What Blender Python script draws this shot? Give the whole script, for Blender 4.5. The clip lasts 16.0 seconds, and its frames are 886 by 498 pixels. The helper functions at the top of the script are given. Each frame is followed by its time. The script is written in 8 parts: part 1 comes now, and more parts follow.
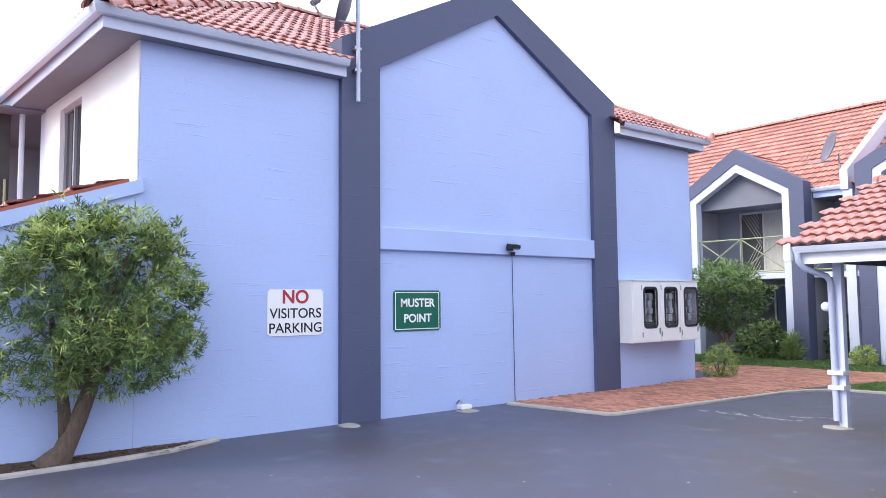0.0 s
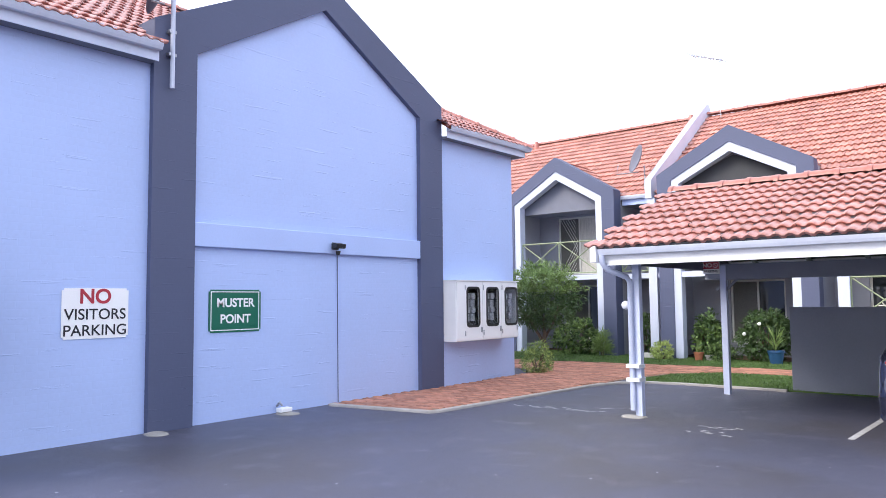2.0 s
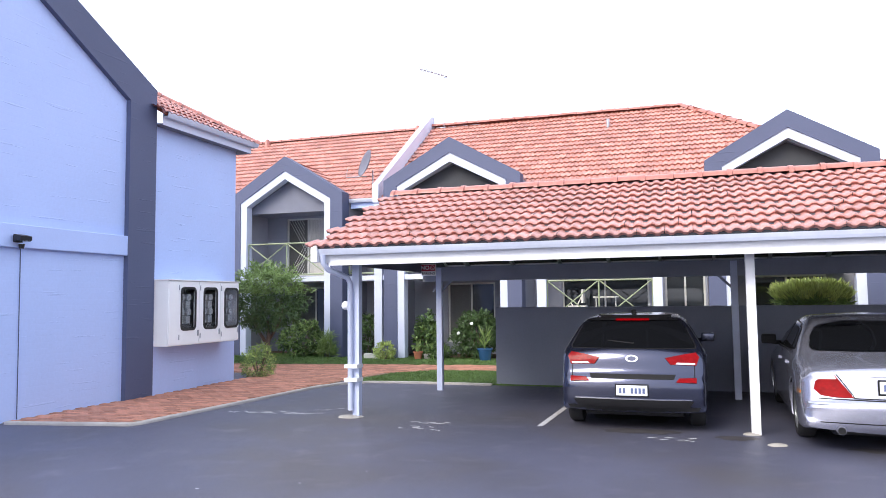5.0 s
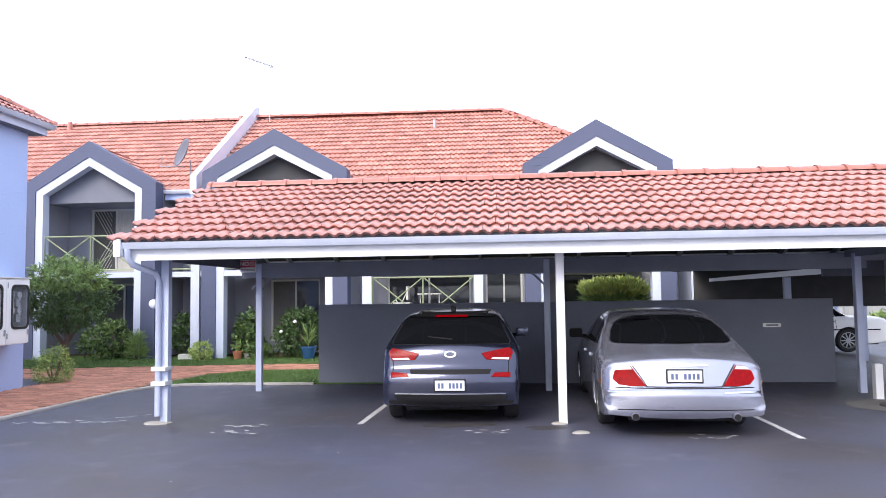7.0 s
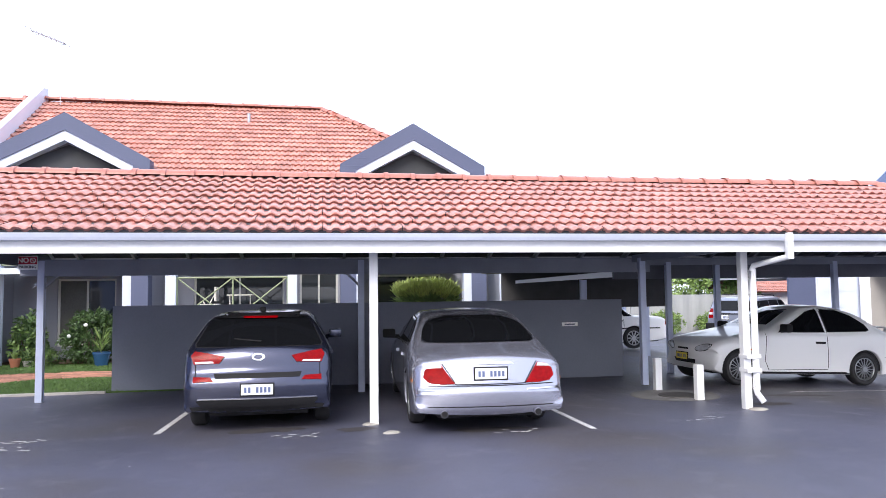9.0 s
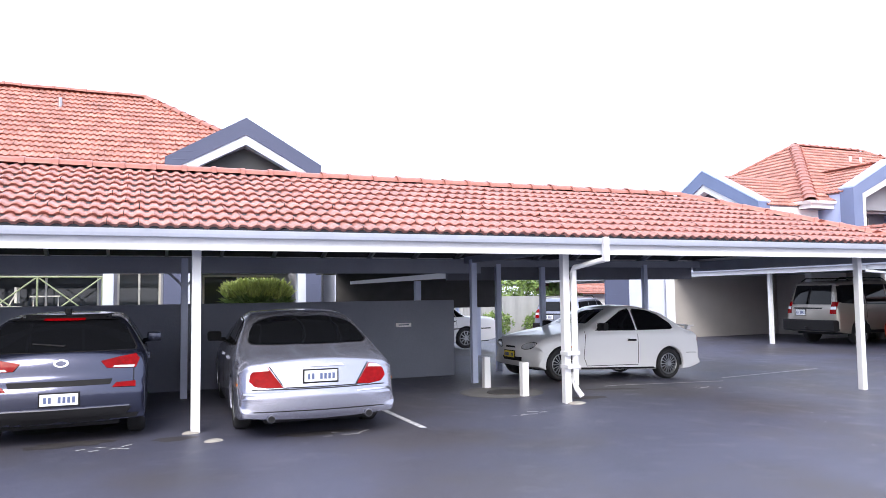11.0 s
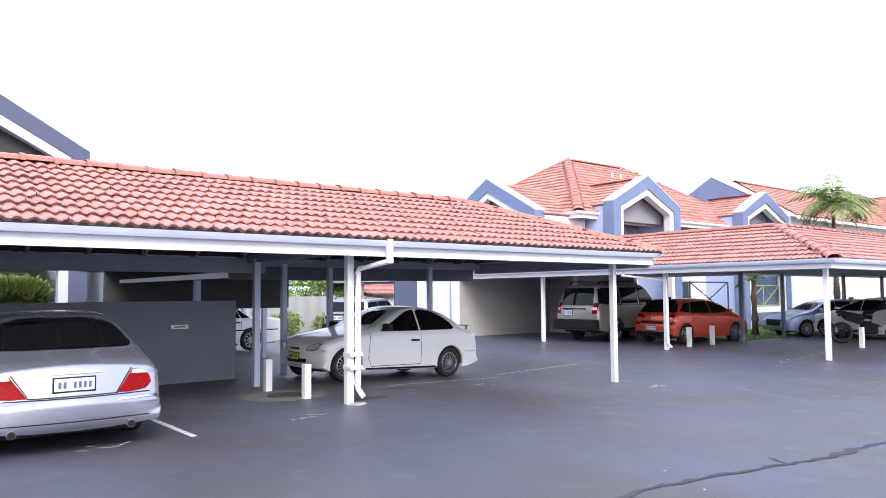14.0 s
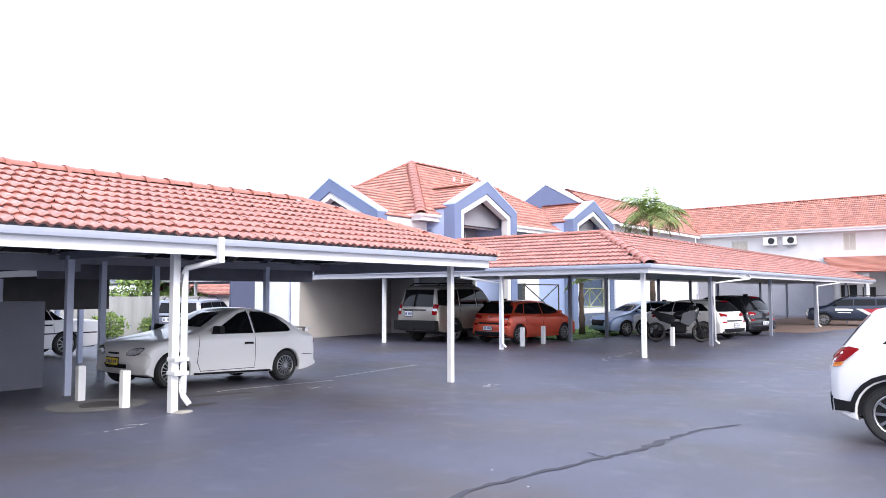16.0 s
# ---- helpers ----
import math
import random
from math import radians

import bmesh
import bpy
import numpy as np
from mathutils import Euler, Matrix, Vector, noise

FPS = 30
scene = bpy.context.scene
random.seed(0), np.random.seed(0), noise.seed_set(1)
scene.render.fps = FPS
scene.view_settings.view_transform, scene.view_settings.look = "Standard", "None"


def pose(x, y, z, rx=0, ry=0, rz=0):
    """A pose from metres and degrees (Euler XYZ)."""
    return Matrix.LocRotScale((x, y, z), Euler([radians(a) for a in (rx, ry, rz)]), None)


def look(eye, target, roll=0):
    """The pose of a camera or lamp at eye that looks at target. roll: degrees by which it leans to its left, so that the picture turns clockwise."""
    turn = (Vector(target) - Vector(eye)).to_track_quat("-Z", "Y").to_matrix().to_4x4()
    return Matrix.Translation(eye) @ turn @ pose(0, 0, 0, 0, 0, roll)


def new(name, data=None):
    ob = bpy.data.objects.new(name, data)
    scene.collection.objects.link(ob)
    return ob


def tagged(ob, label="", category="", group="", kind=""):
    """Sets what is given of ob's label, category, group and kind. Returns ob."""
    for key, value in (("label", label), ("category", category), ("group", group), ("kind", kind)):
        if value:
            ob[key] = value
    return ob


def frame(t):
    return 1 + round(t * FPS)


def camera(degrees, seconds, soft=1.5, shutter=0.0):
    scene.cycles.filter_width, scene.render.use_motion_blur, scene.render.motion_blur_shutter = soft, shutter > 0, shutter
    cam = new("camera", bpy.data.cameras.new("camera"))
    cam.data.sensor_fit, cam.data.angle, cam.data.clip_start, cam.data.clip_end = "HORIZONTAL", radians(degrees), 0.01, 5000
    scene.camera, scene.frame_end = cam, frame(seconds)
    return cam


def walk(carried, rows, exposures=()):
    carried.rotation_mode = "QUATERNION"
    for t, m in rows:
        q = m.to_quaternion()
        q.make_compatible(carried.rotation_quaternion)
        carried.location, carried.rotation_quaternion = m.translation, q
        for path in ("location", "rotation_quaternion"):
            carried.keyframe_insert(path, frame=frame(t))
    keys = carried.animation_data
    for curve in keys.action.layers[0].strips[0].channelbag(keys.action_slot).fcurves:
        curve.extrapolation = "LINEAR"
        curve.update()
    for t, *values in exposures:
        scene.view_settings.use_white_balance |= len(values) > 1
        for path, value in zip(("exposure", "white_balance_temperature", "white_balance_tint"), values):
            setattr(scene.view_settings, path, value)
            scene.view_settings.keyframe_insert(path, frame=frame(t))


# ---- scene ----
cam = camera(63.2, 16.0, soft=0.85)
PATH = [
    (0, (0.355, -0.531, 1.618), (-1.225, 0.687, 1.761), -0.50),
    (0.5, (0.370, -0.489, 1.616), (-1.155, 0.798, 1.756), -0.50),
    (1, (0.387, -0.442, 1.603), (-1.070, 0.921, 1.748), -0.60),
    (1.5, (0.409, -0.390, 1.599), (-0.963, 1.058, 1.742), -0.60),
    (2, (0.428, -0.337, 1.598), (-0.840, 1.203, 1.739), -0.60),
    (2.5, (0.440, -0.286, 1.588), (-0.718, 1.339, 1.731), -0.60),
    (3, (0.446, -0.242, 1.580), (-0.607, 1.452, 1.722), -0.60),
    (3.5, (0.449, -0.204, 1.577), (-0.507, 1.547, 1.717), -0.60),
    (4, (0.448, -0.169, 1.570), (-0.407, 1.633, 1.711), -0.50),
    (6.5, (0.539, 0.013, 1.559), (0.256, 1.988, 1.690), -0.90),
    (7, (0.541, 0.030, 1.564), (0.370, 2.018, 1.691), -0.80),
    (7.5, (0.544, 0.052, 1.564), (0.499, 2.048, 1.690), -0.80),
    (8, (0.551, 0.079, 1.556), (0.638, 2.073, 1.682), -0.70),
    (8.5, (0.566, 0.112, 1.545), (0.777, 2.096, 1.670), -0.80),
    (9, (0.588, 0.137, 1.536), (0.919, 2.105, 1.663), -0.70),
    (9.5, (0.618, 0.151, 1.530), (1.060, 2.097, 1.656), -0.70),
    (12, (0.709, 0.245, 1.507), (1.652, 2.005, 1.633), -0.60),
    (12.5, (0.729, 0.228, 1.515), (1.751, 1.944, 1.638), -0.50),
    (13, (0.755, 0.207, 1.523), (1.852, 1.875, 1.645), -0.50),
    (13.5, (0.785, 0.197, 1.526), (1.961, 1.811, 1.648), -0.40),
    (14, (0.821, 0.196, 1.525), (2.066, 1.756, 1.647), -0.40),
    (14.5, (0.862, 0.200, 1.522), (2.183, 1.697, 1.644), -0.40),
    (15, (0.900, 0.204, 1.521), (2.304, 1.623, 1.642), -0.30),
    (15.5, (0.929, 0.203, 1.525), (2.409, 1.542, 1.649), -0.30),
    (16, (0.955, 0.212, 1.539), (2.505, 1.470, 1.661), -0.10),
]
walk(cam, [(t, look(eye, target, roll)) for t, eye, target, roll in PATH])

# ---- world, sun, exposure ----
SUN_ELEVATION, SUN_AZIMUTH = 38.0, 205.0
world = bpy.data.worlds.new("sky")
scene.world = world
world.use_nodes = True
wn, wl = world.node_tree.nodes, world.node_tree.links
wn.clear()
w_out = wn.new("ShaderNodeOutputWorld")
w_sky = wn.new("ShaderNodeTexSky")
w_sky.sky_type, w_sky.sun_disc = "NISHITA", False
w_sky.sun_elevation, w_sky.sun_rotation = radians(SUN_ELEVATION), radians(SUN_AZIMUTH)
w_sky.dust_density = 4.0
w_b1 = wn.new("ShaderNodeBackground")
w_b1.inputs["Strength"].default_value = 0.06
w_b2 = wn.new("ShaderNodeBackground")      # bright even cloud cover
w_b2.inputs["Color"].default_value = (0.84, 0.90, 1.09, 1)
w_b2.inputs["Strength"].default_value = 1.0
w_add = wn.new("ShaderNodeAddShader")
wl.new(w_sky.outputs["Color"], w_b1.inputs["Color"])
wl.new(w_b1.outputs[0], w_add.inputs[0])
wl.new(w_b2.outputs[0], w_add.inputs[1])
wl.new(w_add.outputs[0], w_out.inputs["Surface"])
sun_data = bpy.data.lights.new("sun", "SUN")
sun_data.energy, sun_data.angle, sun_data.color = 1.6, radians(25), (1.0, 0.95, 0.88)
sun = new("sun", sun_data)
az, el = radians(SUN_AZIMUTH), radians(SUN_ELEVATION)
sun.matrix_world = look((math.sin(az) * math.cos(el) * 60, math.cos(az) * math.cos(el) * 60, math.sin(el) * 60), (0, 0, 0))
scene.view_settings.exposure = 0.7

# ---- building helpers ----
def thing(name, at, label, category, group="", kind=""):
    ob = new(name)
    ob.location = at
    ob.empty_display_size = 0.2
    return tagged(ob, label, category, group, kind)


def part(name, bm, material, parent=None, label="", smooth=False, kind=""):
    """One mesh object in world coordinates, as a part of parent."""
    me = bpy.data.meshes.new(name)
    bmesh.ops.recalc_face_normals(bm, faces=bm.faces)
    bm.to_mesh(me)
    bm.free()
    me.materials.append(material)
    if smooth:
        me.shade_smooth()
        if smooth is not True:
            me.set_sharp_from_angle(angle=radians(smooth))
    ob = new(name, me)
    if parent is not None:
        adopt(ob, parent)
    return tagged(ob, label, kind=kind)


def origin_of(ob):
    m = Matrix.Translation(ob.location)
    while ob.parent is not None:
        m = Matrix.Translation(ob.parent.location) @ ob.matrix_parent_inverse @ m
        ob = ob.parent
    return m


def adopt(ob, parent):
    ob.parent = parent
    ob.matrix_parent_inverse = origin_of(parent).inverted()


def B():
    return bmesh.new()


def box(bm, x0, y0, z0, x1, y1, z1, bevel=0.0):
    m = Matrix.LocRotScale(((x0 + x1) / 2, (y0 + y1) / 2, (z0 + z1) / 2), None, (abs(x1 - x0), abs(y1 - y0), abs(z1 - z0)))
    vs = bmesh.ops.create_cube(bm, size=1, matrix=m)["verts"]
    if bevel:
        es = list({e for v in vs for e in v.link_edges})
        bmesh.ops.bevel(bm, geom=es, offset=bevel, segments=2, affect="EDGES", profile=0.6)
    return bm


def prism(bm, pts, way):
    """A polygon (3D points in one plane) pushed along way."""
    way = Vector(way)
    a = [bm.verts.new(p) for p in pts]
    b = [bm.verts.new(Vector(p) + way) for p in pts]
    n = len(pts)
    bm.faces.new(a)
    bm.faces.new(b[::-1])
    for i in range(n):
        bm.faces.new((a[i], b[i], b[(i + 1) % n], a[(i + 1) % n]))
    return bm


def tube(bm, pts, r, seg=8, caps=True):
    """A round tube along points; r may be a list."""
    pts = [Vector(p) for p in pts]
    rr = r if isinstance(r, (list, tuple)) else [r] * len(pts)
    rings = []
    for i, p in enumerate(pts):
        d = (pts[min(i + 1, len(pts) - 1)] - pts[max(i - 1, 0)]).normalized()
        side = d.cross(Vector((0, 0, 1)))
        if side.length < 1e-3:
            side = Vector((1, 0, 0))
        side.normalize()
        up = side.cross(d)
        rings.append([bm.verts.new(p + rr[i] * (math.cos(a) * side + math.sin(a) * up)) for a in [2 * math.pi * k / seg for k in range(seg)]])
    for a, b in zip(rings, rings[1:]):
        for k in range(seg):
            bm.faces.new((a[k], a[(k + 1) % seg], b[(k + 1) % seg], b[k]))
    if caps:
        bm.faces.new(rings[0][::-1])
        bm.faces.new(rings[-1])
    return bm


def wall_cells(bm, along, d0, d1, u0, u1, z0, z1, holes=()):
    """A wall with openings. along 'x': u is x and the wall spans y d0..d1; along 'y': the other way. holes: (u0, u1, z0, z1)."""
    us = sorted({u0, u1, *[h[0] for h in holes], *[h[1] for h in holes]})
    zs = sorted({z0, z1, *[h[2] for h in holes], *[h[3] for h in holes]})
    for a, b in zip(us, us[1:]):
        run = None
        for c, d in zip(zs, zs[1:]):
            mu, mz = (a + b) / 2, (c + d) / 2
            open_ = any(h[0] < mu < h[1] and h[2] < mz < h[3] for h in holes)
            if not open_:
                if along == "x":
                    box(bm, a, d0, c, b, d1, d)
                else:
                    box(bm, d0, a, c, d1, b, d)
    bmesh.ops.remove_doubles(bm, verts=bm.verts, dist=0.0004)
    return bm


def boxes(name, material, parent, rows, label="", bevel=0.0):
    """One part for each row of box corners."""
    return [part(name, box(B(), *r, bevel), material, parent, label) for r in rows]


def slab_mesh(bm, poly, depth):
    """A flat polygon given by 3D points, thickened downwards along its normal."""
    n = (Vector(poly[1]) - Vector(poly[0])).cross(Vector(poly[-1]) - Vector(poly[0])).normalized()
    if n.z < 0:
        n = -n
    return prism(bm, poly, -n * depth)


def inside(poly, u, v):
    hit = False
    for (a, b), (c, d) in zip(poly, poly[1:] + poly[:1]):
        if (b > v) != (d > v) and u < (c - a) * (v - b) / (d - b) + a:
            hit = not hit
    return hit


TILE_W, TILE_S, TILE_L = 0.30, 0.315, 0.345


def tile_shape():
    """One interlocking roof tile: two waves across, a thick front lip; u across, v up the slope, w off the roof."""
    n = 17
    us = [(-0.5 + i / (n - 1)) * TILE_W * 0.985 for i in range(n)]
    wave = [0.025 * min(1, max(0, 0.62 + 0.95 * math.cos(4 * math.pi * u / TILE_W))) - 0.014 for u in us]
    vs, fs = [], []
    for v, lift in ((0.030, -0.004), (0.0, 0.034), (0.006, 0.046), (0.03, 0.050), (TILE_L, 0.004)):
        vs += [(u, v, w + lift) for u, w in zip(us, wave)]
    for r in range(4):
        for i in range(n - 1):
            a = r * n + i
            fs.append((a, a + 1, a + n + 1, a + n))
    return np.array(vs), fs


TILE_V, TILE_F = tile_shape()


def tile_mesh(name, material):
    me = bpy.data.meshes.new(name)
    me.from_pydata([tuple(v) for v in TILE_V], [], TILE_F)
    me.materials.append(material)
    me.shade_smooth()
    me.set_sharp_from_angle(angle=radians(50))
    return me


TILE_JOBS = []


def roof_plane(house, poly, material, tile_material, singles=0, depth=0.05, name="roof", label="", near=None):
    """A tiled roof plane over poly (eave start, eave end, then upwards). The tiles follow at the end of the script."""
    slab = part(name, slab_mesh(B(), poly, depth), material, house, label)
    TILE_JOBS.append((slab, [Vector(p) for p in poly], tile_material, singles, near))
    return slab


def lay_tiles():
    shared = {}
    for slab, poly, material, singles, near in TILE_JOBS:
        o = poly[0]
        U = (poly[1] - poly[0]).normalized()
        N = U.cross(poly[-1] - poly[0]).normalized()
        if N.z < 0:
            N = -N
        V = N.cross(U)
        if V.z < 0:
            V = -V
        flat = [((p - o).dot(U), (p - o).dot(V)) for p in poly]
        u0, u1 = min(f[0] for f in flat), max(f[0] for f in flat)
        v1 = max(f[1] for f in flat)
        spots = []
        for r in range(int(v1 / TILE_S) + 1):
            for c in range(int((u1 - u0) / TILE_W) + 2):
                u, v = u0 + (c + 0.5 * (r % 2)) * TILE_W, r * TILE_S - 0.03
                if inside(flat, u, v + 0.16) and inside(flat, u, max(v + 0.05, 0.02)):
                    spots.append((u, v))
        rng = random.Random(len(spots))
        own = set()
        if singles:
            mid = flat[0][0] + (near if near is not None else (u1 - u0) / 2)
            order = sorted(range(len(spots)), key=lambda i: abs(spots[i][0] - mid) + 0.3 * spots[i][1])
            own = set(order[:singles])
        vs, fs = [], []
        turn = Matrix((U, V, N)).transposed()
        R = np.array([list(U), list(V), list(N)])
        for i, (u, v) in enumerate(spots):
            p = o + U * u + V * v
            j = Vector((rng.uniform(-0.004, 0.004), rng.uniform(-0.006, 0.006), rng.uniform(-0.003, 0.004)))
            if i in own:
                if material.name not in shared:
                    shared[material.name] = tile_mesh("roof_tile", material)
                ob = new("roof_tile", shared[material.name])
                adopt(ob, slab)
                ob.matrix_basis = Matrix.Translation(p + turn @ j) @ (turn @ Matrix.Rotation(rng.uniform(-0.008, 0.008), 3, "Z")).to_4x4()
            else:
                k = len(vs) * len(TILE_V)
                vs.append((TILE_V + np.array(list(j))) @ R + np.array(list(p)))
                fs += [tuple(a + k for a in f) for f in TILE_F]
        if vs:
            me = bpy.data.meshes.new("roof_tiles")
            me.from_pydata(np.concatenate(vs).tolist(), [], fs)
            me.materials.append(material)
            me.shade_smooth()
            me.set_sharp_from_angle(angle=radians(50))
            ob = new("roof_tiles", me)
            adopt(ob, slab)
            tagged(ob, kind="stuff")


def ridge_caps(house, p0, p1, material, r=0.13):
    """Overlapping half-round caps along a ridge or hip, each a piece of its own."""
    p0, p1 = Vector(p0), Vector(p1)
    n = max(1, round((p1 - p0).length / 0.40))
    d = (p1 - p0) / n
    dn = d.normalized()
    side = dn.cross(Vector((0, 0, 1))).normalized()
    up = side.cross(dn)
    if up.z < 0:
        up = -up
    bm = B()
    rings = []
    for q, k in ((-0.08 * d, 1.10), (-0.08 * d, 1.34), (0.07 * d, 1.34), (0.10 * d, 1.04), (1.0 * d, 0.98)):
        rings.append([bm.verts.new(q + r * k * (math.cos(t) * side * 1.12 + (math.sin(t) * 0.70 - 0.42) * up)) for t in [math.pi * s / 8 for s in range(9)]])
    for x, y in zip(rings, rings[1:]):
        for s in range(8):
            bm.faces.new((x[s], x[s + 1], y[s + 1], y[s]))
    me = bpy.data.meshes.new("ridge_cap")
    bm.to_mesh(me)
    bm.free()
    me.materials.append(material)
    me.shade_smooth()
    me.set_sharp_from_angle(angle=radians(40))
    rng = random.Random(n)
    for i in range(n):
        ob = new("ridge_cap", me)
        adopt(ob, house)
        ob.matrix_basis = Matrix.Translation(p0 + d * i + Vector((0, 0, rng.uniform(-0.006, 0.006))))


def gutter(house, pts, material, r=0.065):
    """A quad-profile gutter swept along points at its outer top edge, with the way inwards given by the path's left side."""
    bm = B()
    prof = [(0, 0), (0.0, -0.035), (-0.012, -0.07), (-0.03, -0.105), (-0.11, -0.105), (-0.115, 0.0), (-0.105, 0.0), (-0.1, -0.09), (-0.04, -0.09), (-0.022, -0.06), (-0.012, -0.01)]
    pts = [Vector(p) for p in pts]
    rings = []
    for i, p in enumerate(pts):
        ds = []
        if i > 0:
            ds.append((p - pts[i - 1]).normalized())
        if i < len(pts) - 1:
            ds.append((pts[i + 1] - p).normalized())
        lefts = [Vector((-d.y, d.x, 0)) for d in ds]
        left = sum(lefts, Vector()) / len(lefts)
        left = left / max(left.dot(lefts[0]), 0.3)
        rings.append([bm.verts.new(p - left * a + Vector((0, 0, b))) for a, b in prof])
    n = len(prof)
    for x, y in zip(rings, rings[1:]):
        for k in range(n):
            bm.faces.new((x[k], x[(k + 1) % n], y[(k + 1) % n], y[k]))
    bm.faces.new(rings[0])
    bm.faces.new(rings[-1][::-1])
    return part("gutter", bm, material, house, "painted metal roof gutter")


def window(house, along, u0, u1, z0, z1, d, out, frame_m, pane_m, panes=2, name="window", bar=0.05, screen=None):
    """A framed window filling an opening. along as in wall_cells; d: plane of the frame's outer face; out: +1 or -1, the way it faces."""
    def bx(bm, a, b, c, e, k0, k1):
        lo, hi = sorted((d - out * k0, d - out * k1))
        if along == "x":
            box(bm, a, lo, c, b, hi, e)
        else:
            box(bm, lo, a, c, hi, b, e)
    step = (u1 - u0) / panes
    lo, hi = sorted((d, d - out * 0.08))
    gaps = [(u0 + i * step + (bar if i == 0 else bar / 2), u0 + (i + 1) * step - (bar if i == panes - 1 else bar / 2), z0 + bar, z1 - bar) for i in range(panes)]
    bm = wall_cells(B(), along, lo, hi, u0, u1, z0, z1, gaps)
    w = part(name, bm, frame_m, house)
    for i in range(panes):
        bm = B()
        bx(bm, u0 + i * step + bar / 2, u0 + (i + 1) * step - bar / 2, z0 + bar * 0.9, z1 - bar * 0.9, 0.035, 0.045)
        p = part("pane", bm, screen if screen is not None and i == 0 else pane_m, w)
    return w


def x_rail(house, p0, p1, z0, z1, bays, material, r=0.022):
    p0, p1 = Vector((*p0, 0)), Vector((*p1, 0))
    up = lambda q, z: q + Vector((0, 0, z))
    rail = part("railing", tube(B(), [up(p0, z1), up(p1, z1)], r, 6), material, house, "olive green metal railing with crossed bars")
    part("bottom_rail", tube(B(), [up(p0, z0), up(p1, z0)], r, 6), material, rail if house.parent is None else house)
    for i in range(bays + 1):
        q = p0.lerp(p1, i / bays)
        part("upright", tube(B(), [up(q, z0), up(q, z1)], r, 6), material, rail)
    for i in range(bays):
        a, b = p0.lerp(p1, i / bays), p0.lerp(p1, (i + 1) / bays)
        part("cross_bar", tube(B(), [up(a, z0), up(b, z1)], r * 0.8, 6), material, rail)
        part("cross_bar", tube(B(), [up(a, z1), up(b, z0)], r * 0.8, 6), material, rail)
    return rail


def words(text, size, at, turn, material, parent, bold=0.0, name="lettering"):
    cu = bpy.data.curves.new(name, "FONT")
    cu.body, cu.size, cu.align_x, cu.align_y = text, size, "CENTER", "CENTER"
    cu.extrude, cu.offset = 0.001, bold
    tmp = bpy.data.objects.new(name, cu)
    scene.collection.objects.link(tmp)
    bpy.context.view_layer.update()
    me = bpy.data.meshes.new_from_object(tmp.evaluated_get(bpy.context.evaluated_depsgraph_get()))
    bpy.data.objects.remove(tmp)
    me.transform(Matrix.Translation(at) @ turn)
    me.materials.clear()
    me.materials.append(material)
    ob = new(name, me)
    adopt(ob, parent)
    return ob

